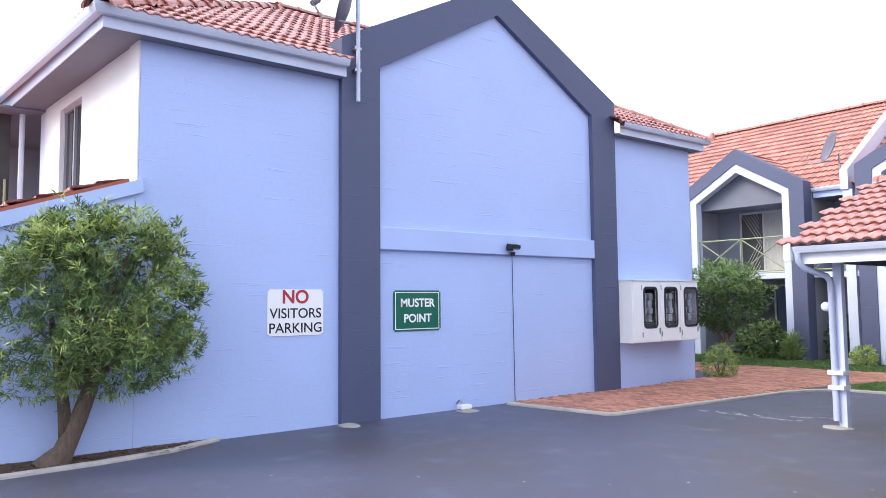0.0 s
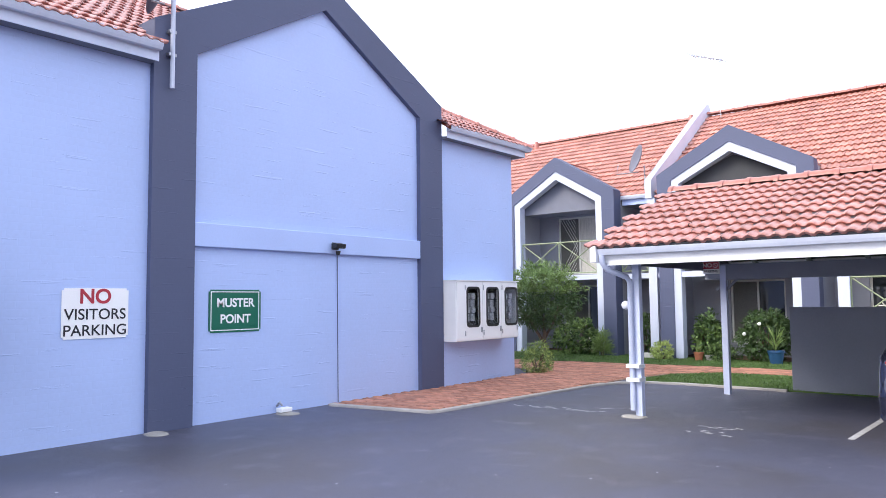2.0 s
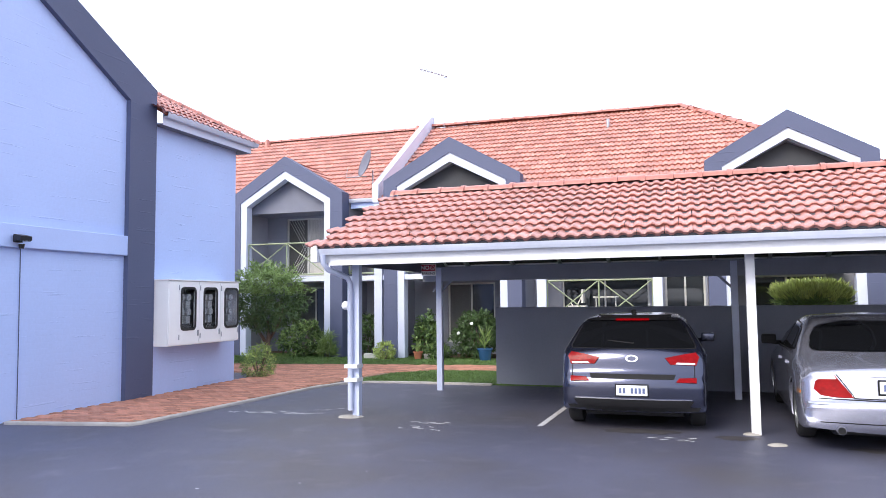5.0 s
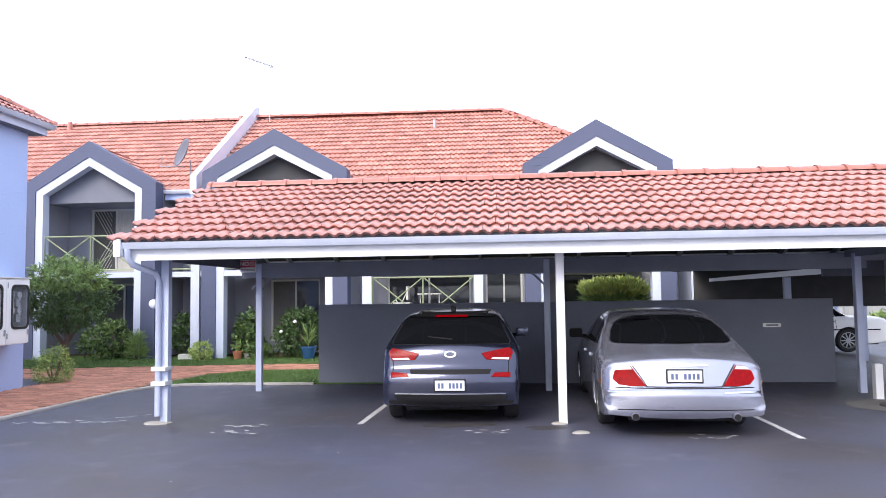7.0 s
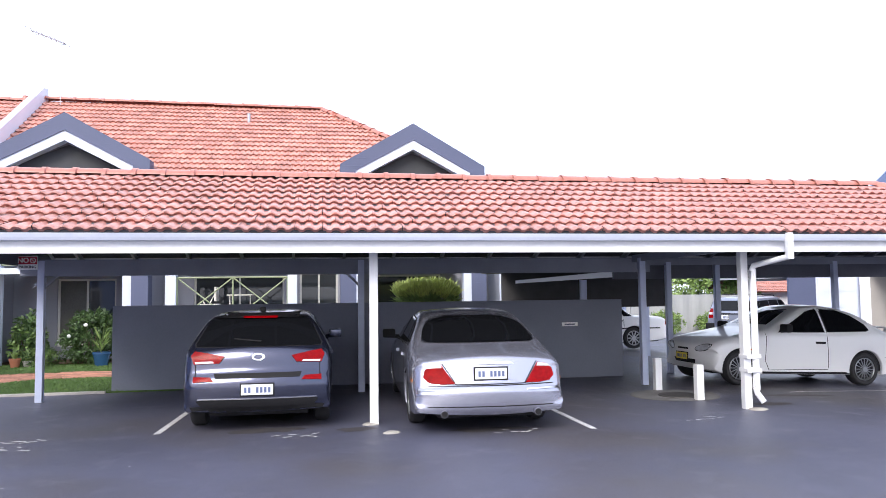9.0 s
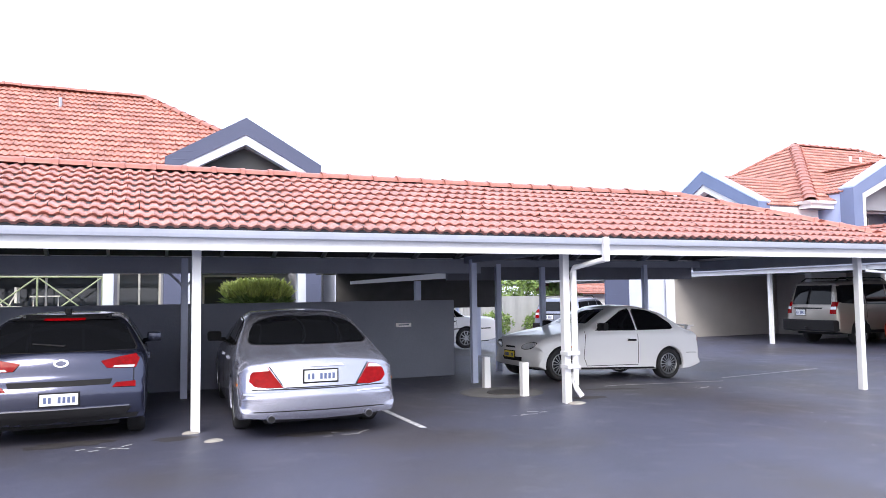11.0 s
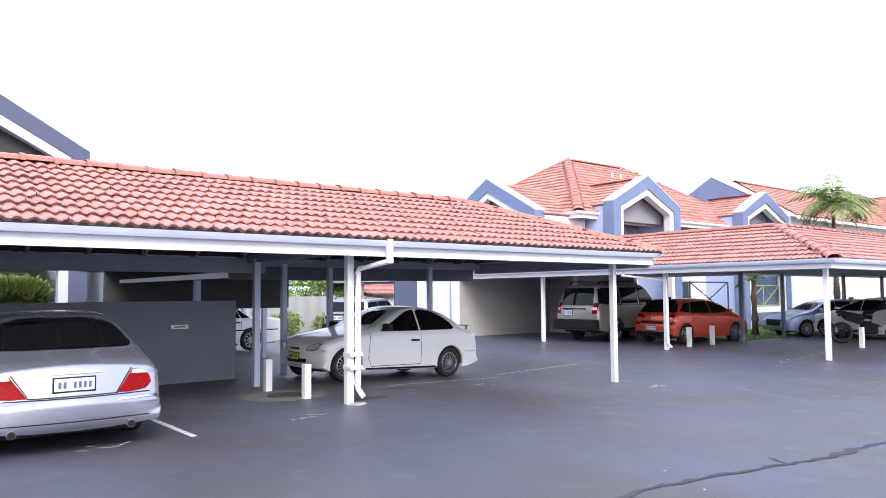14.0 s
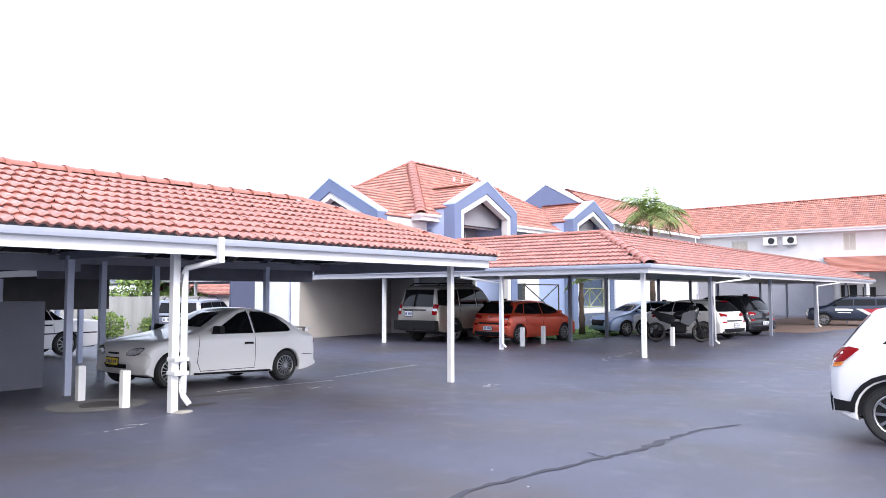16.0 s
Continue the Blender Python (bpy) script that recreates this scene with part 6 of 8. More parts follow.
                z += 0.11
            x += 0.14
        cv, ce, cf = delaunay_2d_cdt(rim2 + inner, [(i, (i + 1) % n) for i in range(n)], [], 1, 1e-5)[:3]
        for s in (1, -1):
            g = [[bm.verts.new((p[0], s * p[1], p[2])) for p in row] for row in rows]
            for i in range(n):
                for k in range(m - 1):
                    bm.faces.new((g[i][k], g[(i + 1) % n][k], g[(i + 1) % n][k + 1], g[i][k + 1]))
            sv = [bm.verts.new((p.x, s * half(p.x, p.y), p.y)) for p in cv]
            for f in cf:
                bm.faces.new([sv[k] for k in f])
        bmesh.ops.remove_doubles(bm, verts=bm.verts, dist=0.0015)
        bmesh.ops.recalc_face_normals(bm, faces=bm.faces)
        self.bvh = BVHTree.FromBMesh(bm)
        self.body = part("body", bm, body_m, self.t, smooth=42)
        self.body_m = body_m
        part("underbody", box(B(), -h + 0.25, -W / 2 + 0.30, base - 0.02, h - 0.25, W / 2 - 0.30, base + 0.30, 0.02), M_trim, self.t, "black underbody")
        self.wheels(spokes)

    @staticmethod
    def spaced(pts, step):
        """The same polyline with points at even steps."""
        out = [pts[0]]
        for a, b in zip(pts, pts[1:]):
            d = math.hypot(b[0] - a[0], b[1] - a[1])
            k = max(1, math.ceil(d / step))
            if d < step * 0.45 and math.hypot(b[0] - out[-1][0], b[1] - out[-1][1]) < step * 0.45 and b is not pts[-1]:
                continue
            out += [(a[0] + (b[0] - a[0]) * j / k, a[1] + (b[1] - a[1]) * j / k) for j in range(1, k + 1)] if k > 1 else [b]
        return out

    def patch(self, name, poly, face, material, off=0.004, cuts=4, parent=None, label="", mirror=True):
        """A panel that follows the body. face: 'rear', 'front' (poly in y, z) or 'side' (poly in x, z)."""
        made = []
        sides = (1, -1) if mirror else (1,)
        for s in sides:
            bm = B()
            if face == "side":
                pts = [Vector((u, 0, z)) for u, z in poly]
            else:
                pts = [Vector((0, u * s, z)) for u, z in poly]
            f = bm.faces.new([bm.verts.new(p) for p in pts])
            bmesh.ops.triangulate(bm, faces=[f])
            for _ in range(cuts):
                long = [e for e in bm.edges if e.calc_length() > 0.09]
                if not long:
                    break
                bmesh.ops.subdivide_edges(bm, edges=long, cuts=1, use_grid_fill=False)
                bmesh.ops.triangulate(bm, faces=bm.faces)
            way = {"rear": Vector((1, 0, 0)), "front": Vector((-1, 0, 0)), "side": Vector((0, -s, 0))}[face]
            for v in bm.verts:
                o = v.co - way * 5
                hit = self.bvh.ray_cast(o, way)[0]
                if hit is None:
                    near = self.bvh.find_nearest(v.co - way * (self.L / 2 if face != "side" else self.W / 2))[0]
                    hit = near
                v.co = hit - way * off
            bmesh.ops.recalc_face_normals(bm, faces=bm.faces)
            ext = bmesh.ops.extrude_face_region(bm, geom=bm.faces[:])
            for g in ext["geom"]:
                if isinstance(g, bmesh.types.BMVert):
                    g.co += way * (off + 0.012)
            made.append(part(name, bm, material, parent or self.t, label, smooth=30))
        return made

    def wheels(self, spokes=10, rim=None):
        r, w = self.r, 0.20
        for cx in (self.xr, self.xf):
            for s in (1, -1):
                yc = s * (self.W / 2 - 0.035)
                def lathe(prof, seg=32, shut=True):
                    bm = B()
                    rings = [[bm.verts.new((cx + q * math.cos(a), yc - s * d, r + q * math.sin(a))) for a in [2 * math.pi * i / seg for i in range(seg)]] for d, q in prof]
                    for a, b in zip(rings, rings[1:]):
                        for i in range(seg):
                            bm.faces.new((a[i], a[(i + 1) % seg], b[(i + 1) % seg], b[i]))
                    if shut:
                        bm.faces.new(rings[0])
                        bm.faces.new(rings[-1])
                    return bm
                wheel = part("wheel", lathe([(0.07, r * 0.05), (0.07, r * 0.66), (0.02, r * 0.68), (0.0, r * 0.75), (0.0, r * 0.90), (0.025, r * 0.985), (0.06, r), (w - 0.06, r), (w - 0.02, r * 0.97), (w, r * 0.8), (w, 0.05)]), M_tyre, self.t, "black rubber tyre", smooth=40)
                bm = lathe([(0.05, r * 0.61), (0.012, r * 0.63), (0.004, r * 0.66), (0.008, r * 0.69), (0.03, r * 0.685)], shut=False)
                for k in range(spokes):
                    a = 2 * math.pi * k / spokes
                    m = Matrix.Translation((cx, yc - s * 0.022, r)) @ Matrix.Rotation(-a, 4, "Y") @ Matrix.Translation((r * 0.34, 0, 0)) @ Matrix.Diagonal((r * 0.60, 0.022, r * (0.62 if spokes > 12 else 0.85) / spokes, 1))
                    bmesh.ops.create_cube(bm, size=1, matrix=m)
                bmesh.ops.create_cone(bm, cap_ends=True, segments=16, radius1=r * 0.16, radius2=r * 0.14, depth=0.04, matrix=Matrix.Translation((cx, yc - s * 0.02, r)) @ Matrix.Rotation(radians(90), 4, "X"))
                part("rim", bm, rim or M_rim, wheel, "spoked silver rim", smooth=35)
                bm = B()
                y0, y1 = sorted((s * (self.W / 2 - 0.32), s * (self.W / 2 - 0.06)))
                bmesh.ops.create_cone(bm, cap_ends=True, segments=32, radius1=self.arch * 1.0, radius2=self.arch * 1.0, depth=y1 - y0, matrix=Matrix.Translation((cx, (y0 + y1) / 2, r + 0.0)) @ Matrix.Rotation(radians(90), 4, "X"))
                for v in list(bm.verts):
                    if v.co.z < r * 0.9:
                        v.co.z = r * 0.9
                part("wheel_well", bm, M_trim, self.t)

    def plate(self, face, z, w=0.372, h=0.125, material=None, y=0.0):
        way = Vector((1, 0, 0)) if face == "rear" else Vector((-1, 0, 0))
        hit = self.bvh.ray_cast(Vector((0, y, z)) - way * 5, way)[0]
        x = hit.x - way.x * 0.02
        p = part("number_plate", box(B(), x - 0.008, y - w / 2, z - h / 2, x + 0.008, y + w / 2, z + h / 2, 0.004), material or M_plate, self.t, "pale number plate")
        f = part("plate_frame", box(B(), x - 0.006 + way.x * 0.006, y - w / 2 - 0.015, z - h / 2 - 0.015, x + 0.006 + way.x * 0.006, y + w / 2 + 0.015, z + h / 2 + 0.015, 0.003), M_trim, p)
        for i in range(7):
            if i == 4:
                continue
            a = y - w * 0.42 + i * w * 0.125
            part("plate_mark", box(B(), x - way.x * 0.011 - 0.002, a, z - h * 0.28, x - way.x * 0.011 + 0.002, a + w * 0.075, z + h * 0.24), M_platebar, p)

    def mirror(self, x, z, material):
        for s in (1, -1):
            y0, y1 = sorted((s * (self.W / 2 - 0.02), s * (self.W / 2 + 0.18)))
            part("wing_mirror", box(B(), x - 0.06, y0, z - 0.065, x + 0.06, y1, z + 0.075, 0.035), material, self.t, smooth=50)
            part("mirror_stalk", tube(B(), [(x, s * (self.W / 2 - 0.12), z - 0.05), (x, s * (self.W / 2 + 0.03), z - 0.04)], 0.03, 8), material, self.t)

    def side_windows(self, polys):
        for poly in polys:
            c = Vector((sum(p[0] for p in poly) / len(poly), sum(p[1] for p in poly) / len(poly)))
            self.patch("window_seal", [tuple(c + (Vector(p) - c) * 1.06) for p in poly], "side", M_trim, 0.002)
            self.patch("side_window", poly, "side", M_carglass, 0.008)

    def lines(self, segs, w=0.010):
        """Door and panel gaps on the sides: narrow dark strips."""
        for (x0, z0), (x1, z1) in segs:
            d = Vector((x1 - x0, z1 - z0)).normalized() * w / 2
            nx, nz = -d.y, d.x
            self.patch("panel_gap", [(x0 - nx, z0 - nz), (x1 - nx, z1 - nz), (x1 + nx, z1 + nz), (x0 + nx, z0 + nz)], "side", M_trim, 0.0012, cuts=5)

    def handles(self, spots, material):
        for x, z in spots:
            self.patch("door_handle", [(x - 0.09, z - 0.018), (x + 0.09, z - 0.018), (x + 0.09, z + 0.018), (x - 0.09, z + 0.018)], "side", material, 0.025)

    def place(self, x, y, heading, z=0.0, scale=(1, 1, 1), pitch=0.0):
        self.t.matrix_basis = Matrix.Translation((x, y, z)) @ Matrix.Rotation(radians(heading), 4, "Z") @ Matrix.Rotation(radians(pitch), 4, "Y") @ Matrix.Diagonal((*scale, 1))


# nearest hatchback, dark blue-grey
def hatch(label, body_m, L=4.34, W=1.795, H=1.455, wb=2.65, front=0.90, r=0.315, detail=True):
    h = L / 2
    top = [(-h, 0.56), (-h + 0.03, 0.66), (-h + 0.07, 0.715), (-h + 0.10, 0.76), (-h + 0.12, 0.90), (-h + 0.17, 1.00), (-h + 0.24, 1.07), (-h + 0.50, H - 0.07), (-h + 0.62, H - 0.035), (-h + 1.4, H), (-h + 2.0, H - 0.01), (-h + 2.45, H - 0.10), (-h + 3.15, 1.02), (-h + 3.3, 0.97), (h - 0.35, 0.84), (h - 0.08, 0.70), (h, 0.58)]
    belt = [(-h, 0.98), (-h + 0.6, 1.0), (0, 0.94), (h - 1.2, 0.92), (h, 0.74)]
    c = Car("car", label, body_m, L, W, H, top, belt, 0.20, front, wb, r, roofw=0.57, rnd=0.5, tail_lift=0.08, tail_taper=0.86, tail_len=0.6, bow=0.09, edge=0.08)
    c.patch("window_seal", [(-0.76, 1.015), (0.76, 1.015), (0.775, 1.05), (0.63, H - 0.11), (0.56, H - 0.075), (-0.56, H - 0.075), (-0.63, H - 0.11), (-0.775, 1.05)], "rear", M_trim, 0.004, mirror=False)
    c.patch("rear_window", [(-0.745, 1.025), (0.745, 1.025), (0.755, 1.055), (0.615, H - 0.115), (0.55, H - 0.09), (-0.55, H - 0.09), (-0.615, H - 0.115), (-0.755, 1.055)], "rear", M_carglass, 0.010, mirror=False)
    c.patch("windscreen", [(-0.64, 1.03), (0.64, 1.03), (0.50, H - 0.12), (-0.50, H - 0.12)], "front", M_carglass, 0.006, mirror=False)
    c.side_windows([[(-0.02, 0.99), (0.95, 0.99), (0.42, H - 0.13), (-0.02, H - 0.11)], [(-1.05, 1.01), (-0.10, 0.99), (-0.10, H - 0.11), (-0.85, H - 0.13)], [(-1.55, 1.06), (-1.12, 1.02), (-0.95, H - 0.14), (-1.2, H - 0.16)]])
    c.patch("spoiler", [(-0.56, H - 0.085), (0.56, H - 0.085), (0.52, H - 0.030), (-0.52, H - 0.030)], "rear", M_trim, 0.05, mirror=False, label="black roof spoiler")
    c.patch("brake_light", [(-0.21, H - 0.092), (0.21, H - 0.092), (0.21, H - 0.066), (-0.21, H - 0.066)], "rear", M_lamp_red, 0.054, mirror=False, label="high red brake light")
    c.patch("tail_light", [(0.46, 0.83), (0.76, 0.82), (0.80, 0.92), (0.76, 0.975), (0.60, 0.95), (0.40, 0.91)], "rear", M_lamp_red, 0.016)
    c.patch("light_strip", [(0.52, 0.835), (0.74, 0.826), (0.75, 0.85), (0.54, 0.855)], "rear", M_lamp_clear, 0.021)
    c.patch("reflector", [(0.52, 0.625), (0.76, 0.615), (0.76, 0.675), (0.56, 0.67)], "rear", M_lamp_red, 0.014)
    c.patch("bumper_trim", [(-0.66, 0.31), (0.66, 0.31), (0.72, 0.39), (0.60, 0.41), (-0.60, 0.41), (-0.72, 0.39)], "rear", M_trim, 0.012, mirror=False)
    c.patch("chrome_strip", [(-0.70, 0.405), (0.70, 0.405), (0.70, 0.417), (-0.70, 0.417)], "rear", M_chrome, 0.016, mirror=False)
    # no recess is modelled; a flat black patch stands for its shade
    c.patch("lid_grip", [(-0.50, 0.655), (0.50, 0.655), (0.52, 0.712), (-0.52, 0.712)], "rear", M_trim, 0.004, mirror=False, label="flat dark band for the shaded recess below the tailgate")
    c.patch("tailgate_gap", [(0.735, 0.66), (0.745, 0.66), (0.745, 0.82), (0.735, 0.82)], "rear", M_trim, 0.002)
    c.patch("lower_bumper", [(-0.74, 0.22), (0.74, 0.22), (0.80, 0.32), (-0.80, 0.32)], "rear", M_trim, 0.006, mirror=False, label="black plastic lower bumper")
    c.patch("plate_recess", [(-0.48, 0.44), (0.48, 0.44), (0.58, 0.60), (-0.58, 0.60)], "rear", body_m, 0.006, mirror=False)
    bd = [(0.075 * math.cos(a), 0.90 + 0.042 * math.sin(a)) for a in [2 * math.pi * i / 18 for i in range(18)]]
    c.patch("badge", bd, "rear", M_chrome, 0.014, mirror=False)
    c.patch("badge_field", [(u * 0.72, 0.90 + (z - 0.90) * 0.68) for u, z in bd], "rear", body_m, 0.017, mirror=False)
    c.plate("rear", 0.52)
    c.patch("wiper", [(-0.02, 1.075), (0.30, 1.11), (0.30, 1.122), (-0.03, 1.09)], "rear", M_trim, 0.022, mirror=False)
    part("aerial", box(B(), -h + 0.75, -0.03, H - 0.025, -h + 0.95, 0.03, H + 0.04, 0.012), M_trim, c.t)
    c.patch("headlight", [(0.48, 0.68), (0.78, 0.70), (0.82, 0.79), (0.52, 0.77)], "front", M_lamp_clear, 0.012)
    c.patch("grille", [(-0.42, 0.42), (0.42, 0.42), (0.48, 0.66), (-0.48, 0.66)], "front", M_trim, 0.012, mirror=False)
    c.mirror(0.72, 1.03, body_m if detail else M_trim)
    c.lines([((0.98, 0.35), (0.98, 0.95)), ((-0.06, 0.30), (-0.06, 0.96)), ((-0.95, 0.62), (-1.02, 0.97)), ((-0.80, 0.30), (0.98, 0.30))])
    c.handles([(0.10, 0.83), (-0.88, 0.86)], body_m)
    return c


P_dark = paint("dark_blue_grey_car_paint", (0.045, 0.051, 0.090), 0.8, 0.20)
P_white = paint("white_car_paint", (0.80, 0.80, 0.81), 0.0, 0.35)
P_black = paint("black_car_paint", (0.015, 0.016, 0.02), 0.3, 0.25)
P_red = paint("orange_red_car_paint", (0.62, 0.075, 0.03), 0.4, 0.3)
P_silver = paint("silver_car_paint", (0.40, 0.41, 0.50), 0.75, 0.27)
P_navy = paint("navy_car_paint", (0.02, 0.03, 0.06), 0.3, 0.25)
P_grey = paint("silver_blue_car_paint", (0.28, 0.31, 0.40), 0.5, 0.3)
P_blue = paint("light_blue_car_paint", (0.30, 0.40, 0.62), 0.4, 0.3)
c = hatch("dark blue-grey hatchback parked under the carport", P_dark)
c.place(-0.14, 10.66, 90, 0, (0.94, 0.945, 0.945))
c = hatch("white hatchback under the far carport", P_white)
c.place(28.5, 10.6, 78, -0.17)
c = hatch("light blue hatchback at the edge of the far lawn", P_blue)
c.place(29.2, 12.7, 150, -0.17, (0.95, 0.95, 0.95))
c = hatch("black hatchback under the far carport", P_black, L=4.5, H=1.6)
c.place(31.6, 10.4, 72, -0.17)


# silver saloon with rounded tail
def saloon(label, body_m):
    L, W, H = 4.88, 1.82, 1.43
    h = L / 2
    top = [(-h, 0.50), (-h + 0.015, 0.54), (-h + 0.05, 0.575), (-h + 0.085, 0.60), (-h + 0.10, 0.70), (-h + 0.125, 0.80), (-h + 0.15, 0.875), (-h + 0.20, 0.905), (-h + 0.42, 0.965), (-h + 0.68, 1.02), (-h + 1.02, 1.17), (-h + 1.38, H - 0.085), (-h + 1.75, H - 0.01), (-h + 2.3, H), (-h + 2.7, H - 0.05), (-h + 3.35, 1.02), (-h + 3.5, 0.97), (h - 0.5, 0.82), (h - 0.1, 0.66), (h, 0.52)]
    belt = [(-h, 0.48), (-h + 0.08, 0.56), (-h + 0.12, 0.66), (-h + 0.35, 0.80), (-h + 0.9, 0.91), (0, 0.93), (h - 1.3, 0.90), (h, 0.62)]
    c = Car("car", label, body_m, L, W, H, top, belt, 0.20, 0.86, 2.91, 0.32, roofw=0.60, tail_taper=0.80, nose_taper=0.72, rnd=1.0, tail_lift=0.05, tail_len=0.7, bow=0.13, edge=0.10)
    def arched(w, z0, z1):
        """A wide window shape with a round top and soft lower corners."""
        pts = [(-w * 0.94, z0), (w * 0.94, z0)]
        for k in range(13):
            a = math.pi * k / 12
            u = math.cos(a)
            pts.append((w * math.copysign(abs(u) ** 0.62, u), z0 + 0.03 + (z1 - z0 - 0.03) * math.sin(a) ** 0.8))
        return pts
    c.patch("window_seal", arched(0.725, 1.022, H - 0.072), "rear", M_chrome, 0.003, mirror=False)
    c.patch("rear_window", arched(0.705, 1.034, H - 0.085), "rear", M_carglass, 0.008, mirror=False)
    c.patch("windscreen", [(-0.66, 1.03), (0.66, 1.03), (0.46, H - 0.12), (-0.46, H - 0.12)], "front", M_carglass, 0.006, mirror=False)
    c.side_windows([[(0.06, 0.98), (1.0, 0.97), (0.45, H - 0.14), (0.06, H - 0.11)], [(-0.85, 0.99), (-0.02, 0.98), (-0.02, H - 0.11), (-0.6, H - 0.14)], [(-1.15, 1.01), (-0.92, 1.0), (-0.68, H - 0.16), (-0.85, H - 0.2)]])
    c.patch("tail_light", [(0.42, 0.59), (0.58, 0.585), (0.72, 0.60), (0.78, 0.66), (0.76, 0.74), (0.68, 0.80), (0.58, 0.815)], "rear", M_lamp_red, 0.012)
    c.patch("light_segment", [(0.565, 0.77), (0.74, 0.762), (0.68, 0.797), (0.585, 0.81)], "rear", M_lamp_clear, 0.016)
    c.patch("bumper_strip", [(0.42, 0.512), (0.84, 0.512), (0.84, 0.53), (0.42, 0.53)], "rear", M_chrome, 0.010)
    # dark strip paints the shadow line of the bumper's crease
    c.patch("bumper_crease", [(-0.76, 0.562), (0.76, 0.562), (0.76, 0.572), (-0.76, 0.572)], "rear", M_trim, 0.003, mirror=False)
    c.patch("plate_recess", [(-0.31, 0.625), (0.31, 0.625), (0.34, 0.66), (0.33, 0.775), (0.26, 0.81), (-0.26, 0.81), (-0.33, 0.775), (-0.34, 0.66)], "rear", body_m, 0.006, mirror=False)
    c.patch("boot_handle", [(-0.28, 0.805), (0.28, 0.805), (0.24, 0.832), (-0.24, 0.832)], "rear", M_chrome, 0.02, mirror=False)
    c.patch("badge_bar", [(0.36, 0.73), (0.50, 0.735), (0.50, 0.748), (0.36, 0.743)], "rear", M_chrome, 0.010, mirror=False)
    c.patch("lid_gap", [(-0.42, 0.577), (0.42, 0.577), (0.42, 0.586), (-0.42, 0.586)], "rear", M_trim, 0.003, mirror=False)
    c.patch("lid_gap", [(0.40, 0.585), (0.412, 0.582), (0.575, 0.825), (0.563, 0.83)], "rear", M_trim, 0.003)
    c.patch("bumper_gap", [(-0.74, 0.325), (0.74, 0.325), (0.74, 0.335), (-0.74, 0.335)], "rear", M_trim, 0.003, mirror=False)
    c.plate("rear", 0.70)
    for s in (1, -1):
        part("exhaust_pipe", tube(B(), [(-h + 0.40, s * 0.55, 0.250), (-h + 0.06, s * 0.55, 0.250)], 0.042, 14), M_dishm, c.t, smooth=40)
        part("exhaust_bore", tube(B(), [(-h + 0.07, s * 0.55, 0.250), (-h + 0.056, s * 0.55, 0.250)], 0.037, 14), M_trim, c.t)
    c.patch("side_marker", [(-h + 0.33, 0.60), (-h + 0.48, 0.60), (-h + 0.48, 0.63), (-h + 0.33, 0.63)], "side", M_lamp_amber, 0.008)
    c.patch("headlight", [(0.40, 0.60), (0.56, 0.58), (0.60, 0.72), (0.44, 0.74)], "front", M_lamp_clear, 0.012)
    c.mirror(0.82, 1.02, M_trim)
    c.lines([((1.0, 0.30), (1.0, 0.95)), ((0.02, 0.28), (0.02, 0.96)), ((-0.95, 0.55), (-0.88, 0.96)), ((-0.75, 0.28), (1.0, 0.28)), ((-h + 0.5, 0.56), (-0.95, 0.56))])
    c.handles([(0.18, 0.82), (-0.72, 0.83)], body_m)
    return c


c = saloon("silver saloon with round red tail lights under the carport", P_silver)
c.place(2.49, 10.17, 88.2, 0, (0.945, 0.95, 0.95))


